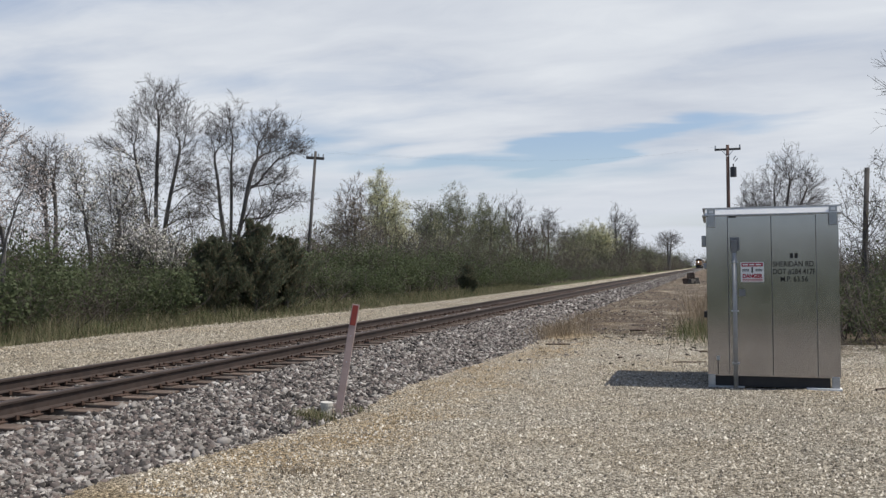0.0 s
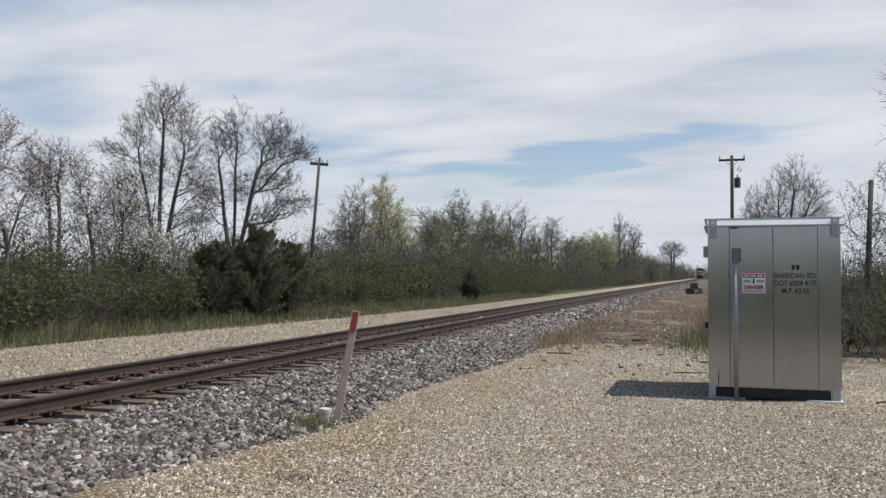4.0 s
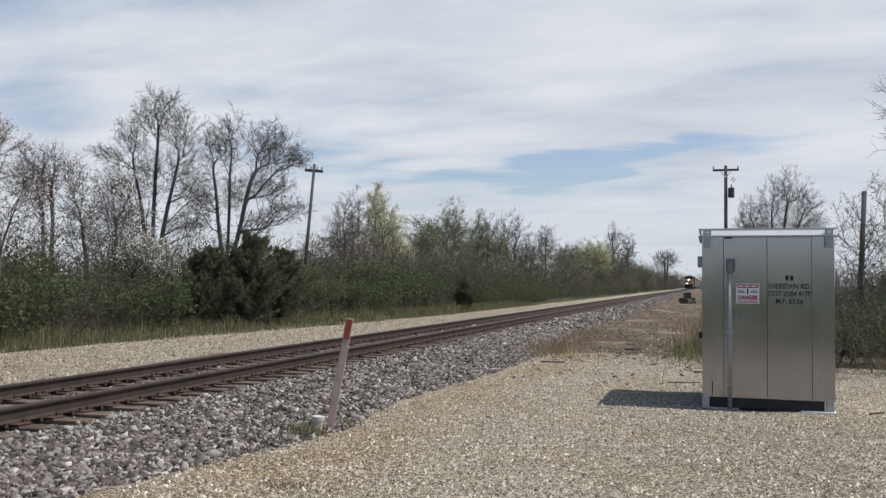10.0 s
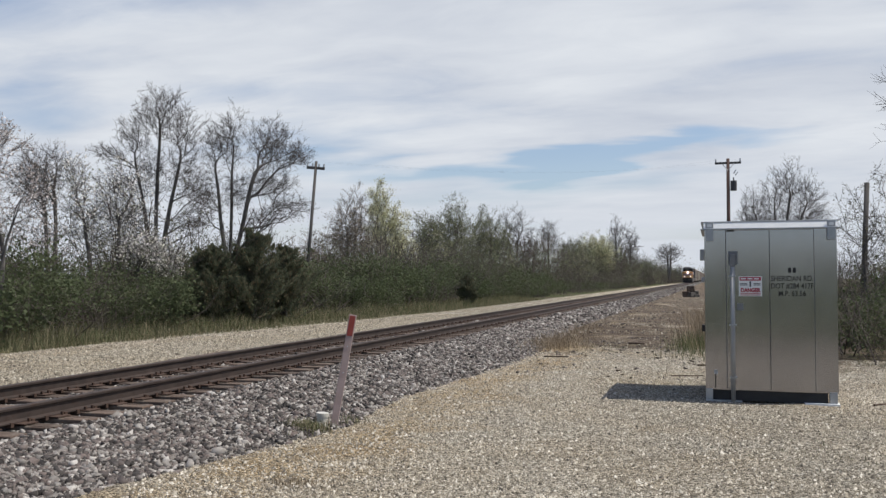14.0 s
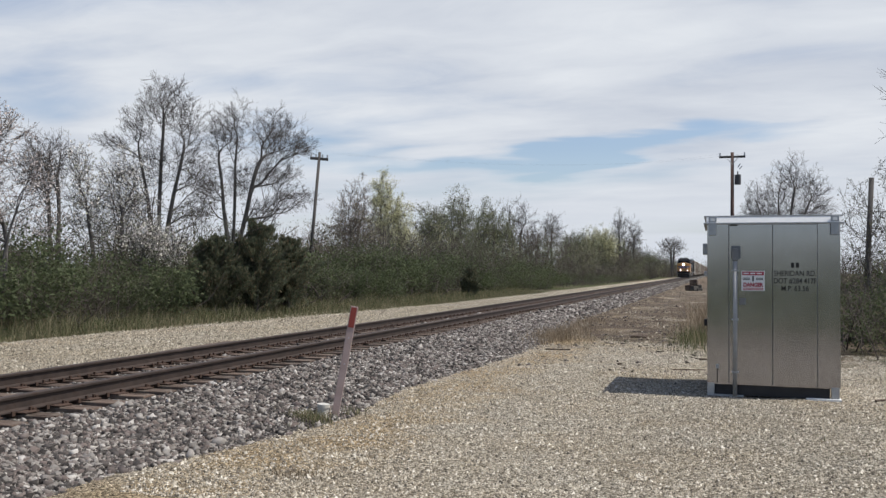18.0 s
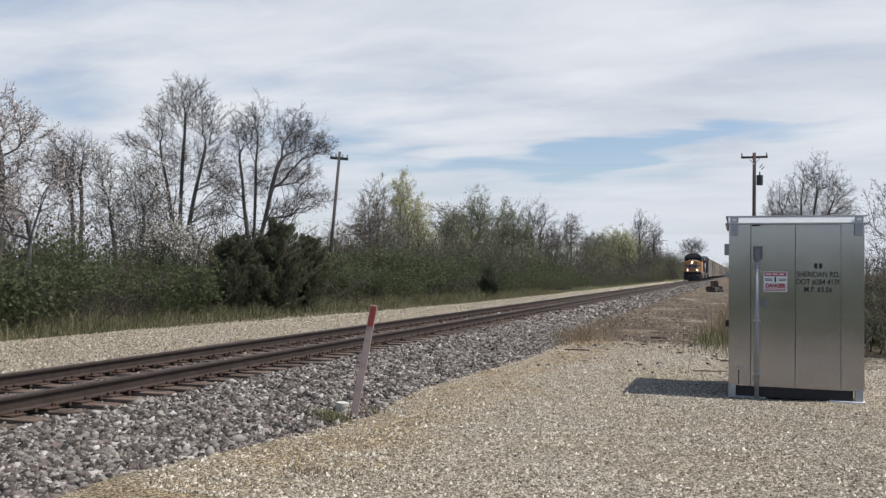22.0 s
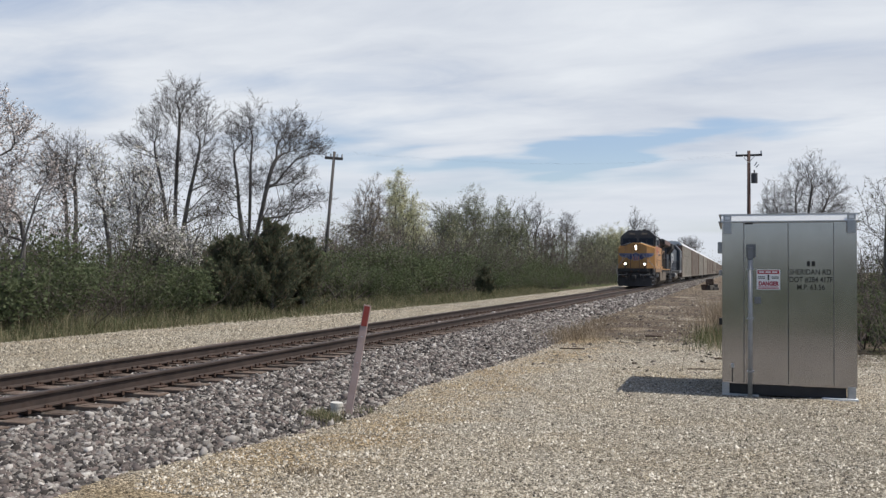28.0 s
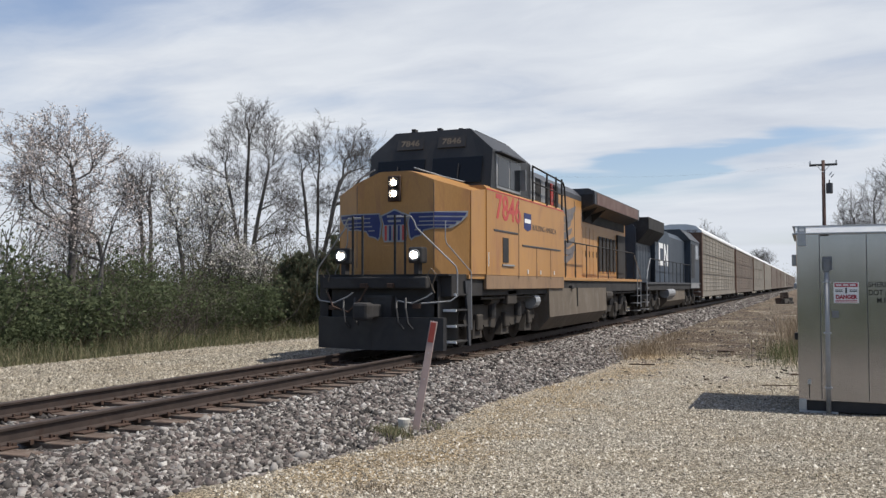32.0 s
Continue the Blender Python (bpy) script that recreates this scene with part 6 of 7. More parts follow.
def crown_tree(seed, blobs, stems, r, n=400, tip=0.006, twigs=3, tl=0.5, sub=2, thrift=0.35, core=2.0):
    """Branches that fill a crown made of rounded lobes: each point joins the nearest wood at the least detour.
    blobs: x, y, z, half width, half height; stems: x, z of each stem's fork."""
    P = Plant(seed)
    rng = P.rng
    vol = np.array([b[3] * b[3] * b[4] for b in blobs]) ** 0.75
    pts = []
    for b, k in zip(blobs, np.round(n * vol / vol.sum()).astype(int)):
        d = rng.normal(0, 1, (k, 3))
        d /= np.linalg.norm(d, axis=1, keepdims=True)
        d *= rng.random((k, 1)) ** (1 / core) * (1 + 0.12 * rng.normal(0, 1, (k, 1)))
        pts.append(np.array(b[:3]) + d * np.array((b[3], b[3], b[4])))
    pts = np.concatenate(pts)
    pts = pts[pts[:, 2] > 0.25]
    pos, par, path, thick = [], [], [], []
    for k, (sx, sz) in enumerate(stems):
        a = 2.4 * k + seed
        foot = np.array((0.2 * math.cos(a), 0.2 * math.sin(a), -0.25)) * min(1, len(stems) - 1 + 0.2)
        foot[2] = -0.25
        top = np.array((sx, 0.35 * math.sin(a) * (len(stems) > 1), sz))
        m = max(3, int(sz / 0.5))
        for i in range(m + 1):
            g = i / m
            q = foot + (top - foot) * np.array((g ** 1.3, g ** 1.3, g)) + rng.normal(0, 0.035, 3) * (i > 0)
            par.append(len(pos) - 1 if i else -1)
            path.append(path[-1] + sz / m * 0.6 if i else 0.0)
            pos.append(q)
    ns = len(pos)
    base = np.array(pos[:1])
    order = np.argsort(np.linalg.norm((pts - base) * (1.2, 1.2, 1.0), axis=1))
    N = ns + len(pts)
    X = np.zeros((N, 3))
    X[:ns] = pos
    L = np.zeros(N)
    L[:ns] = path
    par += [0] * len(pts)
    low = 0.25 * max(z for _, z in stems)
    for c, o in enumerate(order):
        i = ns + c
        p = pts[o]
        D = np.linalg.norm(X[:i] - p, axis=1)
        cost = D + thrift * L[:i] + 1.3 * np.maximum(0, X[:i, 2] - p[2] + 0.25 * D) + 4.0 * (X[:i, 2] < min(low, p[2] * 0.6))
        j = int(np.argmin(cost))
        X[i], par[i], L[i] = p, j, L[j] + D[j]
    kids = [[] for _ in range(N)]
    for i in range(N):
        if par[i] >= 0:
            kids[par[i]].append(i)
    tips = max(2, sum(1 for q in kids if not q) / len(stems))
    e = math.log(tips) / math.log(max(r / tip, 1.5))
    R = np.zeros(N)
    for i in range(N - 1, -1, -1):
        R[i] = min(r, max(tip, sum(R[q] ** e for q in kids[i]) ** (1 / e) if kids[i] else tip))
    nxt = [max(q, key=lambda k: R[k]) if q else -1 for q in kids]
    for _ in range(2):
        Y = X.copy()
        for i in range(N):
            if par[i] >= 0 and nxt[i] >= 0:
                Y[i] = 0.5 * X[i] + 0.25 * (X[par[i]] + X[nxt[i]])
        X = Y
    for i in range(N):
        if par[i] < 0 or nxt[par[i]] != i:
            chain = [par[i], i] if par[i] >= 0 else [i]
            while nxt[chain[-1]] >= 0:
                chain.append(nxt[chain[-1]])
            rad = [R[q] for q in chain]
            if par[i] >= 0:
                rad[0] = min(rad[0], rad[1] * 1.3)
            if len(chain) > 1:
                (P.wood if max(rad) > 0.022 else P.twig).append(([X[q] for q in chain], rad))
    mid = np.average([b[:3] for b in blobs], axis=0, weights=vol)
    for i in range(ns, N):
        if R[i] > 0.05:
            continue
        d0 = unit(X[i] - X[par[i]])
        out = unit(X[i] - mid)
        for _ in range(twigs):
            d = unit(d0 * 0.6 + out * 0.35 + rng.normal(0, 0.7, 3) + Z * 0.2)
            l = tl * rng.uniform(0.5, 1.3)
            q = X[i] + d * l
            P.twig.append(([X[i], X[i] + d * l * 0.5 + rng.normal(0, 0.03, 3) * l, q], [tip, tip * 0.85, tip * 0.7]))
            P.tips.append((q, d, X[i]))
            for _ in range(sub):
                f = rng.uniform(0.3, 0.9)
                d2 = unit(d + rng.normal(0, 0.6, 3) + Z * 0.15)
                a = X[i] + d * l * f
                P.twig.append(([a, a + d2 * l * rng.uniform(0.35, 0.7)], [tip * 0.75, tip * 0.6]))
                P.tips.append((P.twig[-1][0][1], d2, a))
    return P


def bush(seed, h, w, n=32, tip=0.006, twigs=3, sub=0):
    """A rounded many-stemmed bush."""
    rng = np.random.default_rng(seed)
    lobes = [(rng.normal(0, w * 0.22), rng.normal(0, w * 0.22), h * rng.uniform(0.4, 0.62), w * rng.uniform(0.28, 0.42), h * rng.uniform(0.3, 0.42)) for _ in range(3)]
    return crown_tree(seed, lobes, [(0.25 * w * s, 0.3 * h) for s in (-1, 0, 1)], 0.028, n, tip, twigs, 0.34 * h / 2, sub, 0.2)


def brush(seed, h, stems, n1=4, n2=4):
    """A thicket clump of thin rising canes."""
    P = Plant(seed)
    spec = [dict(n=n1, len=1, taper=0.4, bend=0.12, lift=0.06, angle=34, **{"from": 0.2}, seg=3),
            dict(n=n2, len=0.5, r=0.6, bend=0.18, lift=0.06, angle=40, **{"from": 0.1}, taper=0.5, seg=2),
            dict(n=0, len=0.55, r=0.7, bend=0.2, lift=0.03, taper=0.6, seg=1)]
    for s in range(stems):
        a, q = P.rng.uniform(0, 6.28), P.rng.uniform(0.1, 1.0) ** 0.6
        l = 0.5 * q
        P.grow(np.array((0.9 * q * math.cos(a), 0.9 * q * math.sin(a), -0.1)), unit(np.array((l * math.cos(a), l * math.sin(a), 1.0))), h * P.rng.uniform(0.55, 1.0), P.rng.uniform(0.010, 0.019), 0, spec)
    return P


def cedar(seed, h, w):
    """A dense dark juniper: a trunk, rising boughs, and feathered sprays of scale leaves to a ragged outline."""
    P = Plant(seed)
    rng = P.rng
    P.wood.append(([np.array((0, 0, -0.2)), np.array((0.05, 0, h * 0.5)), np.array((0, 0.05, h * 0.95))], [0.12, 0.08, 0.02]))
    cs, ds = [], []
    for i in range(110):
        f = rng.random() ** 0.8
        z = 0.06 * h + 0.80 * h * f
        rad = w * (1.0 - 0.88 * f ** 1.15) * rng.uniform(0.35, 1.3)
        a = rng.uniform(0, 6.28)
        tip = np.array((rad * math.cos(a), rad * math.sin(a), min(z + 0.25 + rad * 0.5 + rng.normal(0, 0.15), h * rng.uniform(0.93, 1.04))))
        root = np.array((0, 0, z - 0.1))
        P.twig.append(([root, (root + tip) / 2 - Z * 0.08, tip], [0.018, 0.012, 0.004]))
        k = 240
        g = rng.random((k, 1)) ** 0.5
        cs.append(root * (1 - g) + tip * g + rng.normal(0, 1, (k, 3)) * np.array((0.15, 0.15, 0.08)) * (1.25 - g))
        ds.append(np.repeat(unit(tip - root + Z * 0.6)[None], k, 0))
    return P, leaf_quads(rng, np.concatenate(cs), 0.028, 6.0, 0.0, np.concatenate(ds))


def blades(rng, xy, z, h, w, lean=0.35):
    """Grass blades as two-piece bent strips."""
    n = len(xy)
    a = rng.uniform(0, 6.28, n)
    hh = h * rng.uniform(0.45, 1.25, n)
    d = np.stack([np.cos(a), np.sin(a)], -1)
    l = (rng.random(n) * lean * hh)[:, None] * np.stack([np.cos(a + 1.3), np.sin(a + 1.3)], -1)
    ww = w * rng.uniform(0.6, 1.3, n)[:, None]
    b = np.concatenate([xy, z[:, None]], 1)
    pt = lambda off, up: np.concatenate([xy + off, (z + up)[:, None]], 1)
    v = np.stack([pt(-d * ww, 0 * hh), pt(d * ww, 0 * hh), pt(d * ww * 0.7 + l * 0.4, hh * 0.6), pt(-d * ww * 0.7 + l * 0.4, hh * 0.6), pt(d * ww * 0.1 + l, hh), pt(-d * ww * 0.1 + l, hh)], 1)
    f = np.array([(0, 1, 2, 3), (3, 2, 4, 5)])[None] + 6 * np.arange(n)[:, None, None]
    return v.reshape(-1, 3), f.reshape(-1, 4)


def veg_edge(y):
    """Where the brush begins beyond the far service strip."""
    return float(np.interp(y, [0, 16, 19, 24, 31, 44, 81, 150, 300, 700], [-16.4, -16.0, -15.7, -15.2, -14.5, -13.9, -13.6, -13.2, -12.6, -12.4]))


def lobes(*rows):
    """Crown lobes in the tree's upright plane, with a slight spread in depth."""
    return [(x, 0.35 * rx * math.sin(3.1 * i + x), z, rx, rz) for i, (x, z, rx, rz) in enumerate(rows)]


def build_trees():
    def tree(name, x, y, crown, label, category="tree", group="", bark=BARK, twig=TWIG, leaf=None, leafm=None, leafname="foliage", turn=20):
        lv = crown.leaves(*leaf) if leaf else None
        return plant_thing(name, crown, pose(x, y, -0.2, 0, 0, turn), label, category, group, bark, twig, lv, leafm, leafname)

    # the two tall bare trees
    tree("tree", -25.7, 36.0, crown_tree(21, lobes((0.2, 9.9, 1.2, 1.5), (-1.1, 8.9, 0.9, 1.0), (-2.0, 7.9, 0.9, 0.5), (1.4, 8.7, 0.9, 1.6), (-1.5, 6.4, 1.1, 0.7), (1.7, 6.6, 1.0, 1.6), (0.0, 7.2, 1.1, 1.2), (1.6, 4.6, 1.2, 0.7), (-1.2, 4.9, 1.1, 0.7)), [(0.15, 9.8), (1.3, 7.8), (-1.0, 7.9)], 0.12, 1000, 0.006, 3, 0.42, 3, 0.2), "tall bare grey tree with fine leafless twigs")
    tree("tree", -23.4, 39.0, crown_tree(37, lobes((-0.5, 8.7, 0.9, 1.6), (0.2, 9.3, 0.6, 1.8), (2.0, 8.8, 1.5, 1.4), (3.2, 8.2, 1.0, 0.6), (-1.0, 6.0, 0.9, 1.4), (3.0, 5.6, 1.2, 0.6), (1.9, 6.9, 1.4, 0.9), (0.2, 6.4, 0.8, 1.2), (1.6, 5.0, 1.0, 0.6)), [(-0.8, 8.0), (0.1, 8.9), (1.5, 8.2), (0.7, 4.6)], 0.12, 1100, 0.006, 3, 0.42, 3, 0.2), "bare many-stemmed tree with spreading limbs")
    # white-flowering trees
    for k, (x, y, rows, stems, r, n, lf, m, label) in enumerate((
            (-20.5, 19.8, [(-0.4, 6.3, 1.5, 0.8), (1.0, 5.9, 0.6, 0.5), (-0.1, 4.8, 1.5, 1.3)], [(0.1, 5.0)], 0.13, 300, (2, 0.05, 0.05), PINKISH, "young tree with sparse pinkish-white blossom over bare limbs"),
            (-18.4, 18.7, [(-1.9, 4.9, 0.6, 1.4), (0.9, 4.2, 0.5, 0.5), (-0.6, 3.6, 0.8, 0.7)], [(0.1, 3.3), (0.6, 4.0)], 0.06, 150, (2, 0.05, 0.05), PINKISH, "leaning young tree with sparse pinkish-white blossom"),
            (-23.9, 27.1, [(-0.4, 5.7, 1.1, 1.25)], [(-0.3, 4.9), (0.2, 4.8), (-0.1, 5.3)], 0.07, 300, (1, 0.02, 0.05), BUDS, "slim tree with a round crown of fine budding twigs"),
            (-21.6, 26.9, [(-0.8, 5.3, 0.6, 1.4), (-0.4, 4.3, 0.8, 1.4)], [(-0.6, 4.3)], 0.075, 200, (1, 0.058, 0.05), BLOSSOM, "leaning tree covered in scattered white blossom"),
            (-21.1, 27.3, [(0.3, 4.6, 0.9, 1.8), (1.1, 3.0, 0.9, 0.9)], [(0.1, 4.0), (0.7, 2.6)], 0.07, 230, (1, 0.056, 0.05), BLOSSOM, "spreading tree thick with white blossom low down"),
            (-19.6, 26.6, [(0.1, 2.9, 0.9, 0.5), (0.8, 2.6, 0.8, 0.45)], [(-0.2, 2.1), (0.4, 2.0)], 0.04, 150, (2, 0.055, 0.05), BLOSSOM, "low spreading shrub thick with white blossom"),
            (-24.0, 31.0, [(0.0, 3.3, 1.4, 1.2)], [(-0.3, 2.4), (0.4, 2.3)], 0.06, 150, (1, 0.055, 0.05), BLOSSOM, "small tree with white spring blossom above the brush"),
            (-23.4, 23.0, [(0.0, 3.6, 1.6, 1.0), (2.0, 3.2, 1.2, 0.8)], [(-0.3, 2.4), (0.9, 2.3)], 0.06, 190, (1, 0.05, 0.05), PINKISH, "small tree with sparse pinkish-white blossom"))):
        tree("blossom_tree", x, y, crown_tree(51 + k, lobes(*rows), stems, r, n, 0.0055, 3, 0.42, 2), label, "tree", "flowering trees", leaf=lf, leafm=m, leafname="blossom")
    # trees farther along the line
    tree("tree", -25.3, 58.5, crown_tree(61, lobes((0.5, 6.0, 1.4, 2.6), (-0.5, 4.6, 1.6, 2.2), (0.9, 4.2, 1.4, 1.8)), [(0.0, 5.6), (0.6, 5.6)], 0.12, 620, 0.008, 3, 0.5, 2, 0.26), "budding tree with bronze new leaves", twig=BROWNTWIG, leaf=(2, 0.045, 0.08), leafm=BUDS)
    tree("tree", -27.0, 68.5, crown_tree(62, lobes((0.2, 8.2, 1.0, 1.8), (1.2, 6.2, 1.5, 1.7), (0.1, 5.6, 1.4, 2.2), (1.7, 4.2, 1.6, 1.6)), [(0.1, 8.0), (1.0, 5.6)], 0.11, 520, 0.008, 3, 0.5, 2, 0.26), "slender tree in pale yellow-green new leaf", leaf=(6, 0.065, 0.13), leafm=YELLOWG)
    for k, (x, y, rows, stems, r, m) in enumerate((
            (-27.5, 83.2, [(0.1, 5.7, 1.8, 2.9)], [(-0.2, 5.5)], 0.12, HEDGE),
            (-26.3, 87.9, [(0.5, 7.3, 2.0, 3.2), (-0.1, 5.4, 3.2, 2.7)], [(-0.2, 6.9), (0.7, 6.9)], 0.15, HEDGE),
            (-24.5, 97.0, [(-0.5, 6.9, 2.0, 3.0), (-1.0, 4.9, 2.6, 2.6), (1.3, 5.8, 1.8, 2.6)], [(-1.0, 6.0), (0.3, 6.7), (1.2, 5.4)], 0.14, HEDGE),
            (-24.4, 109.8, [(0.0, 8.0, 2.8, 3.3), (-0.4, 6.2, 3.2, 2.6)], [(-0.7, 7.2), (0.6, 7.2)], 0.17, None),
            (-21.6, 119.4, [(0.0, 7.4, 1.5, 2.6)], [(-0.1, 7.6)], 0.13, None),
            (-23.6, 150.5, [(0.5, 5.4, 2.9, 3.0)], [(0.0, 5.1)], 0.16, HEDGE),
            (-21.0, 167.4, [(0.0, 6.4, 3.7, 3.7)], [(-0.5, 6.5), (0.5, 6.5)], 0.2, YELLOWG),
            (-19.1, 184.1, [(0.0, 9.9, 1.7, 4.8)], [(-0.2, 10.4)], 0.2, None),
            (-17.2, 195.4, [(0.0, 8.7, 2.0, 4.6)], [(-0.2, 9.6)], 0.2, None),
            (-14.7, 313.3, [(-0.3, 10.6, 4.6, 3.4)], [(-0.6, 10.2), (0.6, 10.2)], 0.3, None))):
        tree("tree", x, y, crown_tree(70 + k, lobes(*rows), stems, r * 1.15, int(130 + 22 * sum(q[2] * q[3] for q in rows)), 0.006 + 0.00005 * y, 3, 0.5 + 0.0016 * y, 1 if m is None else 2, 0.26), "broad tree just coming into small olive leaf" if m else "bare round-crowned tree above the hedgerow", "tree", "trees along the line", leaf=(4, 0.045 + 0.0004 * y, 0.18) if m else None, leafm=m)
    # small trees filling the line behind the leaning pole
    for k, (x, y, h, w, m) in enumerate(((-22.5, 45.0, 4.6, 3.4, BUDS), (-23.6, 50.5, 4.8, 3.2, HEDGE), (-22.2, 54.5, 4.4, 3.6, HEDGE), (-25.5, 64.0, 5.2, 3.6, BUDS), (-26.5, 76.0, 5.6, 4.0, HEDGE), (-24.0, 40.5, 4.2, 3.0, HEDGE))):
        tree("small_tree", x, y, crown_tree(140 + k, lobes((0.0, 0.6 * h, 0.45 * w, 0.36 * h), (0.25 * w, 0.45 * h, 0.4 * w, 0.3 * h)), [(-0.3, 0.5 * h), (0.4, 0.5 * h)], 0.06, 200, 0.0075, 3, 0.5, 2), "small tangled tree coming into leaf above the brush", "tree", "small trees in the brush", twig=BROWNTWIG, leaf=(2, 0.05, 0.1), leafm=m)
    # trees on the drive's side
    tree("tree", 7.6, 111.7, crown_tree(81, lobes((-0.5, 11.6, 1.9, 3.6), (4.0, 11.3, 2.2, 3.2), (1.9, 13.2, 1.8, 3.4), (1.6, 8.5, 4.2, 2.2)), [(-0.7, 10.7), (1.7, 12.6), (3.2, 10.7)], 0.22, 860, 0.011, 3, 0.8, 2, 0.24), "wide bare tree behind the signal cabinet")
    tree("tree", 4.2, 108.3, crown_tree(82, lobes((0.6, 9.7, 1.8, 2.7), (0.6, 7.5, 2.6, 2.5)), [(0.1, 8.8), (0.9, 9.2)], 0.2, 460, 0.011, 3, 0.75, 2, 0.24), "bare tree behind the signal cabinet")
    tree("tree", 7.1, 28.8, crown_tree(83, lobes((-0.5, 7.0, 1.7, 2.6), (0.6, 7.6, 1.8, 2.4)), [(-0.3, 6.0), (0.5, 6.6)], 0.12, 380, 0.0065, 3, 0.6, 2), "bare tree standing over the brush beside the drive")
    tree("tree", 4.4, 26.0, crown_tree(84, lobes((0.0, 3.3, 1.3, 1.4)), [(-0.3, 2.6), (0.4, 2.6)], 0.05, 160, 0.005, 3, 0.4, 2), "small bare tree with a few early leaves", leaf=(1, 0.035, 0.08), leafm=OLIVE)
    tree("tree", 7.4, 33.0, crown_tree(85, lobes((0.0, 4.4, 1.8, 1.9)), [(-0.4, 3.4), (0.4, 3.6)], 0.06, 180, 0.0055, 3, 0.5, 2), "small bare tree with a few early leaves", leaf=(1, 0.035, 0.08), leafm=BUDS)
    # junipers
    for k, (x, y, h, w, sd) in enumerate(((-17.0, 27.1, 3.2, 1.7, 91), (-15.9, 28.1, 3.8, 1.8, 92), (-15.5, 29.8, 3.2, 1.7, 93), (-14.5, 52.0, 2.2, 0.8, 94))):
        P, lv = cedar(sd, h, w)
        plant_thing("juniper", P, pose(x, y, -0.15, 0, 0, 70 * k), "dense dark green juniper bush at the gravel's edge", "juniper", "junipers", BARK, BROWNTWIG, lv, CEDAR)


def joined(name, sources, places, mat, seed):
    """Copies of source meshes set down at many places, in one mesh. sources: arrays of points and faces; places: x, y, z, size, turn."""
    vs, fs, base = [], [], 0
    rng = np.random.default_rng(seed)
    for x, y, z, s, a in places:
        v, f = sources[rng.integers(len(sources))]
        c, n = math.cos(a), math.sin(a)
        sx = s * rng.uniform(0.85, 1.2)
        q = np.stack([(v[:, 0] * c - v[:, 1] * n) * sx + x, (v[:, 0] * n + v[:, 1] * c) * sx + y, v[:, 2] * s + z], -1)
        vs.append(q)
        fs.append(f + base)
        base += len(v)
    return array_mesh(name, np.concatenate(vs), np.concatenate(fs), mat)


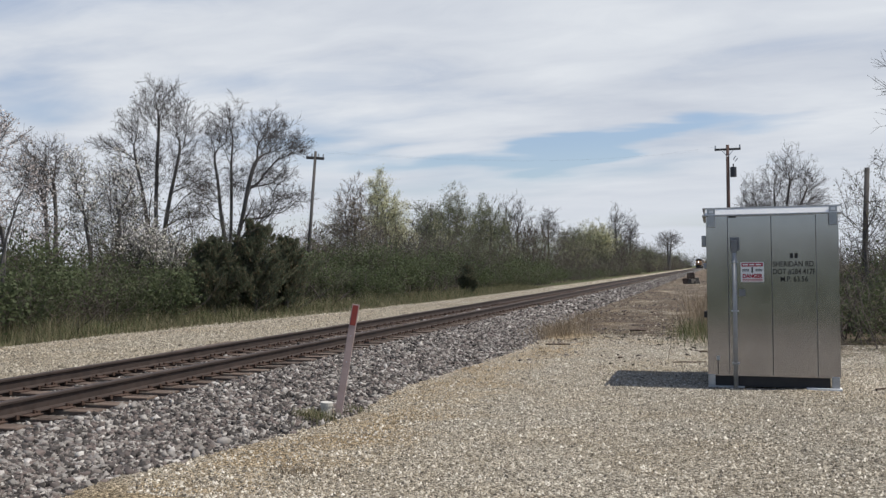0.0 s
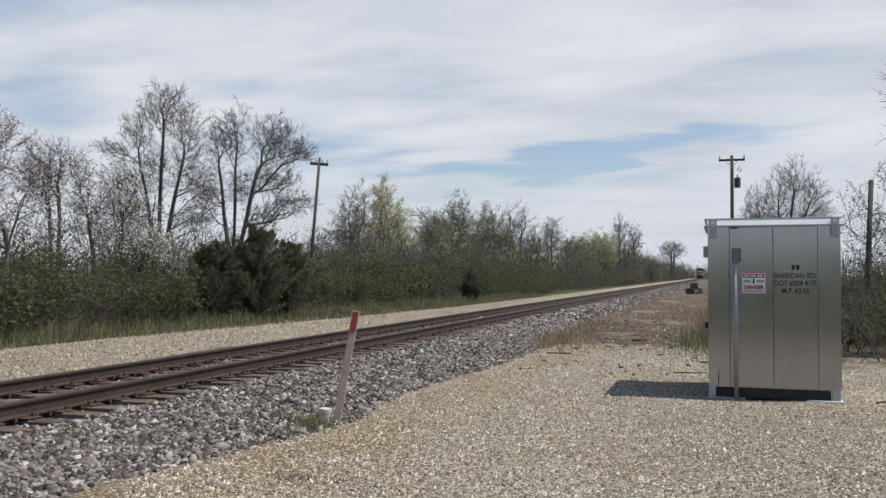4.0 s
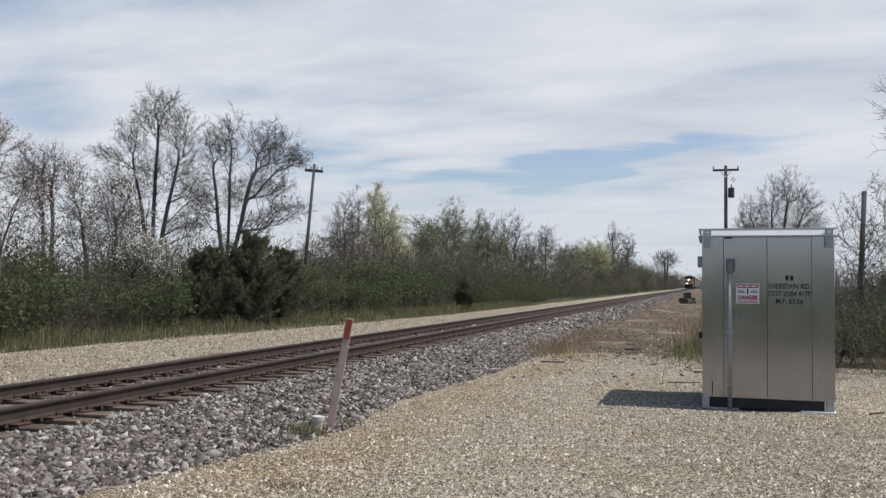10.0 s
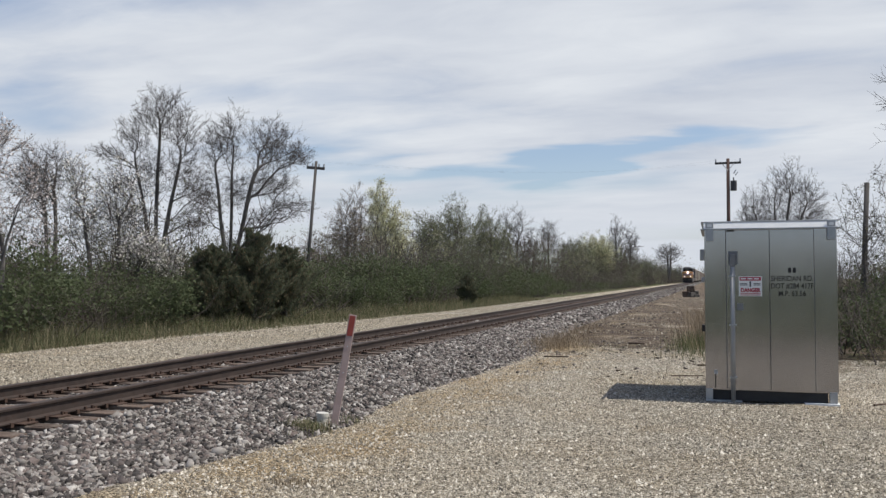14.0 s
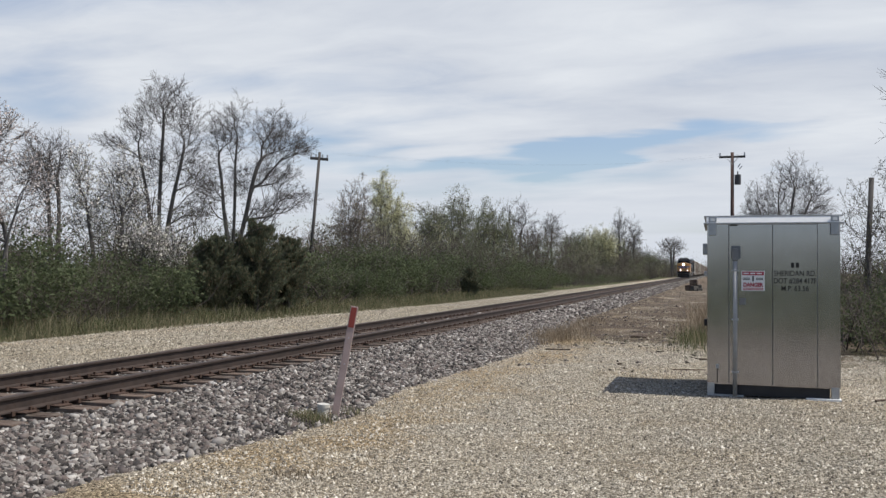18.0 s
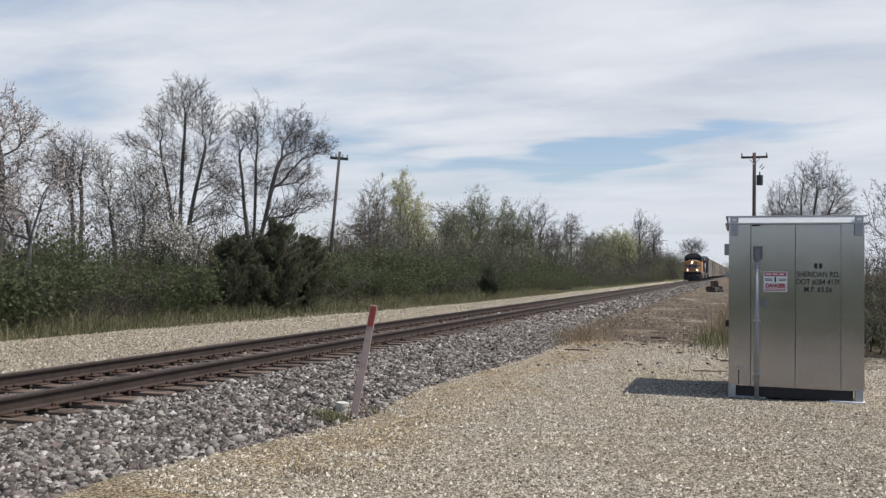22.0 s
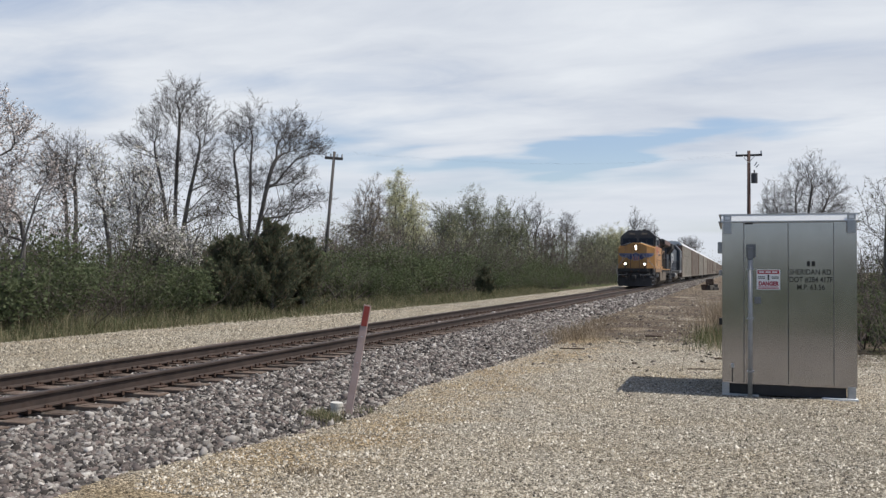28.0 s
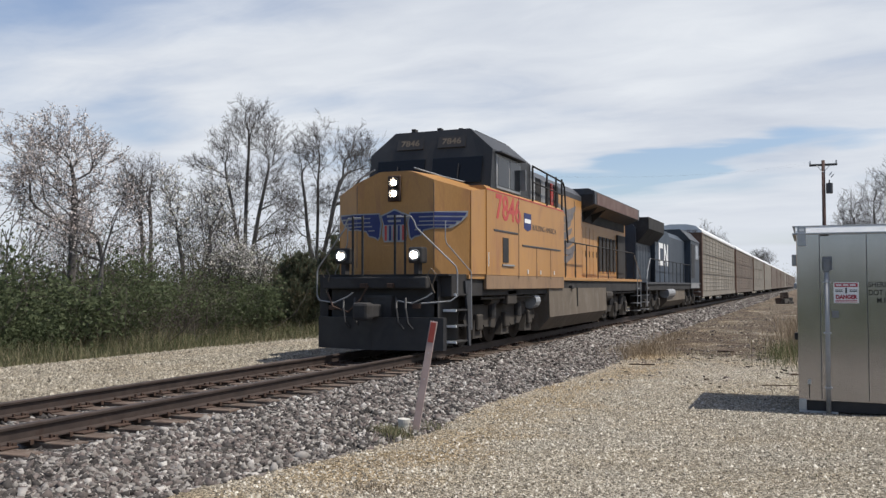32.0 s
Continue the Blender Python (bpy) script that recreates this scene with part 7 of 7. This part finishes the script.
def build_brush():
    rng = np.random.default_rng(77)
    canes = [brush(200 + k, h, n, 4, 3) for k, (h, n) in enumerate(((2.2, 12), (2.9, 10), (3.6, 9), (1.7, 13), (2.5, 12)))]
    cane_arr = [Plant.tubes([(p, [max(q, 0.006) for q in r]) for p, r in c.twig + c.wood], 3) for c in canes]
    leaf_arr = [p.leaves(5, 0.038, 0.16) for p in canes]
    tiny_arr = [p.leaves(3, 0.042, 0.17) for p in canes]

    def belt(n, y0, y1, d0, d1, s0, s1, power=1.0):
        out = []
        for _ in range(n):
            y = y0 + (y1 - y0) * rng.random() ** power
            d = rng.uniform(d0, d1)
            x = veg_edge(y) - d
            out.append((x, y, ground_height(x, y) - 0.05, rng.uniform(s0, s1) * (0.5 + 0.5 * min(d / 4.0, 1.0)), rng.uniform(0, 6.28)))
        return [p for p in out if not (p[0] > -18.4 and 25.6 < p[1] < 31.0)]

    low = [bush(230 + k, h, w) for k, (h, w) in enumerate(((1.7, 2.2), (2.3, 2.6), (2.8, 2.8), (2.0, 3.0)))]
    low_arr = [Plant.tubes(c.twig[::2] + c.wood, 3) for c in low]
    low_leaf = [c.leaves(20, 0.068, 0.19) for c in low]
    thin_leaf = [c.leaves(7, 0.032, 0.13) for c in low]
    near = belt(190, 8, 75, 1.6, 8.0, 0.8, 1.3, 1.1)
    bushes = belt(340, 8, 90, 1.5, 8.5, 0.8, 1.55, 1.1)
    mid = belt(75, 75, 200, 0.8, 9.0, 1.0, 1.8)
    far = belt(40, 200, 640, 0.5, 14.0, 1.5, 2.8) + belt(34, 200, 400, 0.5, 5.0, 1.3, 2.1)
    back = belt(110, 10, 90, 7.0, 18.0, 0.9, 1.5) + belt(80, 24, 78, 4.5, 10.0, 1.25, 1.9)
    solid("undergrowth_canes", joined("undergrowth_canes", cane_arr, near[::2] + mid + far + back[::3], BROWNTWIG, 1), None, "tangled grey-brown brush canes along the line", "undergrowth", kind="stuff")
    patch = lambda p, lim, sd: wobble(p[0], p[1], 0.16, sd) > lim
    clump = lambda p: wobble(p[0], p[1], 0.42, 21.0) + 0.5 * wobble(p[0], p[1], 0.12, 5.0) > -0.04
    solid("bush_branches", joined("bush_branches", low_arr, bushes + back[1::2], BROWNTWIG, 21), None, "grey-brown branches of the bushes along the line", "undergrowth", kind="stuff")
    solid("bush_leaves", joined("bush_leaves", low_leaf, [p for p in bushes if clump(p)], SPRING, 22), None, "fresh green leaves of the bushes along the line", "undergrowth", kind="stuff")
    solid("bush_leaves", joined("bush_leaves", thin_leaf, [p for p in bushes if not clump(p)][::3], OLIVE, 23), None, "thin olive leaves of the bushes along the line", "undergrowth", kind="stuff")
    green = [p for p in near if patch(p, 0.1, 21.0)]
    off = [p for p in mid if patch(p, -0.2, 21.0)] + far[::2]
    solid("undergrowth_leaves", joined("undergrowth_leaves", tiny_arr, off, HEDGE, 13), None, "fresh green leaves of the brush down the line", "undergrowth", kind="stuff")
    solid("undergrowth_leaves", joined("undergrowth_leaves", leaf_arr, green, SPRING, 2), None, "fresh green leaves of the brush along the line", "undergrowth", kind="stuff")
    olive = [p for p in near if patch(p, 0.0, 33.0)] + back[::2]
    solid("undergrowth_leaves", joined("undergrowth_leaves", tiny_arr, [p for p in mid if patch(p, -0.05, 33.0)] + far[1::2], OLIVE, 14), None, "olive leaves of the brush down the line", "undergrowth", kind="stuff")
    solid("undergrowth_leaves", joined("undergrowth_leaves", [p.leaves(5, 0.034, 0.17) for p in canes], olive, OLIVE, 3), None, "olive and brownish leaves of the brush along the line", "undergrowth", kind="stuff")
    # the hedgerow of young trees down the line
    young = [crown_tree(300 + k, lobes((0.0, 0.60 * h, w * 0.42, h * 0.36), (0.2 * w, 0.42 * h, w * 0.4, h * 0.3)), [(-0.3, 0.5 * h), (0.4, 0.45 * h)], 0.09, 80, 0.015, 3, 0.8, 0) for k, (h, w) in enumerate(((7.0, 5.0), (6.0, 5.5), (8.0, 5.0), (5.0, 5.0)))]
    yarr = [Plant.tubes(c.twig + c.wood, 3) for c in young]
    yleaf = [c.leaves(6, 0.075, 0.3) for c in young]
    row = []
    for _ in range(130):
        y = 56 + 330 * rng.random() ** 1.15
        x = veg_edge(y) - rng.uniform(2.5, 13.0)
        row.append((x, y, -0.3, rng.uniform(0.5, 0.85) * float(np.interp(y, [56, 75, 100, 150, 240, 390], [0.85, 1.15, 1.4, 1.75, 1.65, 1.7])), rng.uniform(0, 6.28)))
    solid("hedgerow_trees", joined("hedgerow_trees", yarr, row, BROWNTWIG, 8), None, "bare young trees of the hedgerow down the line", "hedgerow", kind="stuff")
    solid("hedgerow_leaves", joined("hedgerow_leaves", yleaf, row[::2], HEDGE, 9), None, "small olive leaves of the hedgerow trees", "hedgerow", kind="stuff")
    solid("hedgerow_leaves", joined("hedgerow_leaves", yleaf, row[3::8], YELLOWG, 27), None, "pale yellow-green leaves of the hedgerow trees", "hedgerow", kind="stuff")
    foot = belt(70, 70, 190, 0.4, 3.0, 0.75, 1.15)
    solid("bush_branches", joined("bush_branches", low_arr, foot, BROWNTWIG, 28), None, "branches of the low bushes down the line", "undergrowth", kind="stuff")
    solid("bush_leaves", joined("bush_leaves", [c.leaves(7, 0.06, 0.14) for c in low], foot, SPRING, 29), None, "fresh green leaves of the low bushes down the line", "undergrowth", kind="stuff")
    solid("hedgerow_leaves", joined("hedgerow_leaves", yleaf, row[1::4], SPRING, 10), None, "fresh green leaves of the hedgerow trees", "hedgerow", kind="stuff")
    # brush on the drive's side
    right = [(rng.uniform(2.6, 9), rng.uniform(19.5, 29), -0.1, rng.uniform(0.45, 0.85), rng.uniform(0, 6.28)) for _ in range(44)]
    right += [(rng.uniform(2.4, 12), rng.uniform(26, 46), -0.2, rng.uniform(0.7, 1.2), rng.uniform(0, 6.28)) for _ in range(36)]
    right += [(rng.uniform(1.5, 30), rng.uniform(46, 130), -0.3, rng.uniform(1.0, 1.8), rng.uniform(0, 6.28)) for _ in range(60)]
    right += [(rng.uniform(0.6, 2.4), rng.uniform(24, 90), -0.3, rng.uniform(0.35, 0.7), rng.uniform(0, 6.28)) for _ in range(24)]
    rb = [(rng.uniform(2.7, 8), rng.uniform(20.0, 27), -0.1, rng.uniform(0.5, 0.95), rng.uniform(0, 6.28)) for _ in range(40)] + [(rng.uniform(2.6, 10), rng.uniform(27, 40), -0.2, rng.uniform(0.8, 1.3), rng.uniform(0, 6.28)) for _ in range(34)]
    solid("bush_branches", joined("bush_branches", low_arr, rb, BROWNTWIG, 24), None, "grey-brown branches of the bushes beside the drive", "undergrowth", kind="stuff")
    solid("bush_leaves", joined("bush_leaves", low_leaf, rb[::3], SPRING, 25), None, "fresh green leaves of the bushes beside the drive", "undergrowth", kind="stuff")
    solid("bush_leaves", joined("bush_leaves", thin_leaf, rb[1::2], OLIVE, 26), None, "olive leaves of the bushes beside the drive", "undergrowth", kind="stuff")
    solid("undergrowth_canes", joined("undergrowth_canes", cane_arr, right[::2], BROWNTWIG, 4), None, "tangled brush beside the drive", "undergrowth", kind="stuff")
    solid("undergrowth_leaves", joined("undergrowth_leaves", leaf_arr, right[::2], OLIVE, 5), None, "olive leaves of the brush beside the drive", "undergrowth", kind="stuff")
    # woods that close the distance
    wood = [brush(260 + k, 7.0, 7, 4, 3) for k in range(3)]
    for p in wood:
        p.twig = [(pts, [max(q * 4.0, 0.03) for q in rad]) for pts, rad in p.twig]
    arr = [Plant.tubes(p.twig, 3) for p in wood]
    lv = [p.leaves(4, 0.15, 0.22) for p in wood]
    pl = [(-30 - rng.random() * 60, rng.uniform(-30, 420), -0.5, rng.uniform(0.6, 1.0), rng.uniform(0, 6.28)) for _ in range(40)]
    pl += [(veg_edge(y) - 4 - rng.random() * 30, y, -0.3, rng.uniform(0.9, 1.5), rng.uniform(0, 6.28)) for y in rng.uniform(150, 700, 40)]
    pl += [(14 + rng.random() * 60, rng.uniform(60, 500), -0.5, rng.uniform(0.7, 1.3), rng.uniform(0, 6.28)) for _ in range(40)]
    # unseen woods added to the viewer's right, closing off low sky light
    pl += [(rng.uniform(26, 70), rng.uniform(-32, 60), -0.5, rng.uniform(1.0, 1.6), rng.uniform(0, 6.28)) for _ in range(20)]
    pl += [(rng.uniform(-60, 60), rng.uniform(720, 800), -0.5, rng.uniform(1.0, 1.6), rng.uniform(0, 6.28)) for _ in range(30)]
    solid("far_woods", joined("far_woods", arr, pl, TWIG, 6), None, "distant bare woods", "woods", kind="stuff")
    solid("far_woods", joined("far_woods", lv, pl[::2], HEDGE, 7), None, "distant woods in early leaf", "woods", kind="stuff")
    # unseen woods added behind the viewer, to darken the low sky the cabinet mirrors
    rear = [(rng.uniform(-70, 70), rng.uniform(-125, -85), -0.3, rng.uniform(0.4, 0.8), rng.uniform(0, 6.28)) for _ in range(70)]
    solid("unseen_rear_woods", joined("unseen_rear_woods", arr, rear, TWIG, 11), None, "bare woods added unseen behind the viewer for the cabinet's reflection", "woods", kind="stuff")
    solid("unseen_rear_woods", joined("unseen_rear_woods", [p.leaves(4, 0.5, 0.6) for p in wood], rear, OLIVE, 12), None, "leafy woods added unseen behind the viewer for the cabinet's reflection", "woods", kind="stuff")
    # grass along the strip, by the cabinet and round the post
    n = 46000
    y = 8 + 60 * rng.random(n) ** 1.4
    edge = np.array([veg_edge(q) for q in y])
    x = edge + 0.9 - np.abs(rng.normal(0, 2.2, n))
    z = np.array([ground_height(a, b) for a, b in zip(x, y)])
    h = np.clip(0.10 + 0.27 * (edge + 1.0 - x), 0.06, 0.85) * (0.55 + 0.9 * np.array([abs(wobble(a, b, 0.7, 40.0)) for a, b in zip(x, y)]))
    solid("tall_grass", array_mesh("tall_grass", *blades(rng, np.stack([x, y], -1), z, h, 0.006, 0.95), GRASS), None, "rough green and straw grass at the foot of the brush", "grass", kind="stuff")

    m = 9000
    y = 8 + 50 * rng.random(m) ** 1.3
    x = np.array([veg_edge(q) for q in y]) + 0.3 - np.abs(rng.normal(0, 1.9, m))
    keep = np.array([wobble(a, b, 0.5, 61.0) > 0.05 for a, b in zip(x, y)])
    x, y = x[keep], y[keep]
    z = np.array([ground_height(a, b) for a, b in zip(x, y)])
    solid("tall_grass", array_mesh("tall_grass", *blades(rng, np.stack([x, y], -1), z, np.full(len(x), 0.40), 0.007, 1.2), WEED), None, "green weeds among the grass at the foot of the brush", "grass", kind="stuff")

    def tuft(n, cx, cy, sx, sy, h, m, label, w=0.004):
        q = np.stack([rng.normal(cx, sx, n), rng.normal(cy, sy, n)], -1)
        zz = np.array([ground_height(a, b) for a, b in q])
        return solid("grass_tuft", array_mesh("grass_tuft", *blades(rng, q, zz, np.full(n, h), w, 1.1), m), None, label, "grass", kind="stuff")

    def verge(rng2, n):
        y = 15.5 + 110 * rng2.random(n) ** 2.0
        x = np.array([toe(q) for q in y]) + 4.6 * rng2.random(n)
        keep = np.array([wobble(a, b, 0.45, 50.0) + 0.35 * wobble(a, b, 1.7, 8.0) > -0.05 for a, b in zip(x, y)]) & (rng2.random(n) < np.clip((y - 17.0) / 10.0, 0.04, 1.0))
        return np.array([(a, b, ground_height(a, b) + 0.004) for a, b in zip(x[keep], y[keep])])

    solid("verge_stones", chips("verge_stones", 9000, verge, 0.045, TANS, 15), None, "pale stones scattered over the dirt verge", "stones", kind="stuff")
    solid("verge_litter", stones("verge_litter", 5000, verge, 0.06, BROWNTWIG, 16, 0.25), None, "dark bark and leaf litter on the dirt verge", "litter", kind="stuff")
    tuft(380, -4.72, 8.85, 0.22, 0.16, 0.08, GRASS, "low green weeds along the ballast edge")
    tuft(900, -4.50, 9.02, 0.13, 0.09, 0.13, GRASS, "low green grass tuft round the pipe stub")
    tuft(160, -4.3, 9.75, 0.10, 0.15, 0.09, GRASS, "sparse grass behind the marker post")
    tuft(1500, -4.0, 23.0, 0.38, 1.3, 0.24, DRY, "dry straw-coloured grass at the edge of the ballast")
    tuft(900, -4.3, 28.5, 0.4, 2.6, 0.2, DRY, "dry straw-coloured grass at the edge of the ballast")
    tuft(1100, -0.35, 23.5, 0.32, 1.8, 0.34, WEED, "green weeds beside the signal cabinet")
    tuft(400, 0.4, 28.0, 0.5, 3.0, 0.4, DRY, "dry weeds behind the signal cabinet")
    tuft(700, -0.15, 30.0, 0.4, 4.0, 0.85, DRY, "tall dry brown weeds beyond the signal cabinet", 0.006)
    tuft(500, -2.2, 22.5, 1.0, 0.9, 0.06, GRASS, "thin low grass at the end of the drive")
    tuft(90, 1.2, 9.0, 0.7, 0.9, 0.04, WEED, "tiny weeds in the gravel of the drive")
    tuft(140, -3.4, 6.55, 0.16, 0.10, 0.05, DRY, "flattened dry weed in the gravel")
    tuft(300, -2.4, 30.0, 1.1, 6.0, 0.07, DRY, "sparse dry grass on the dirt verge")


# ---------- assembly ----------
build_ground()
build_cabinet()
build_small()
build_poles()
build_train()
build_trees()
build_brush()
build_bed()
build_track()
motions()
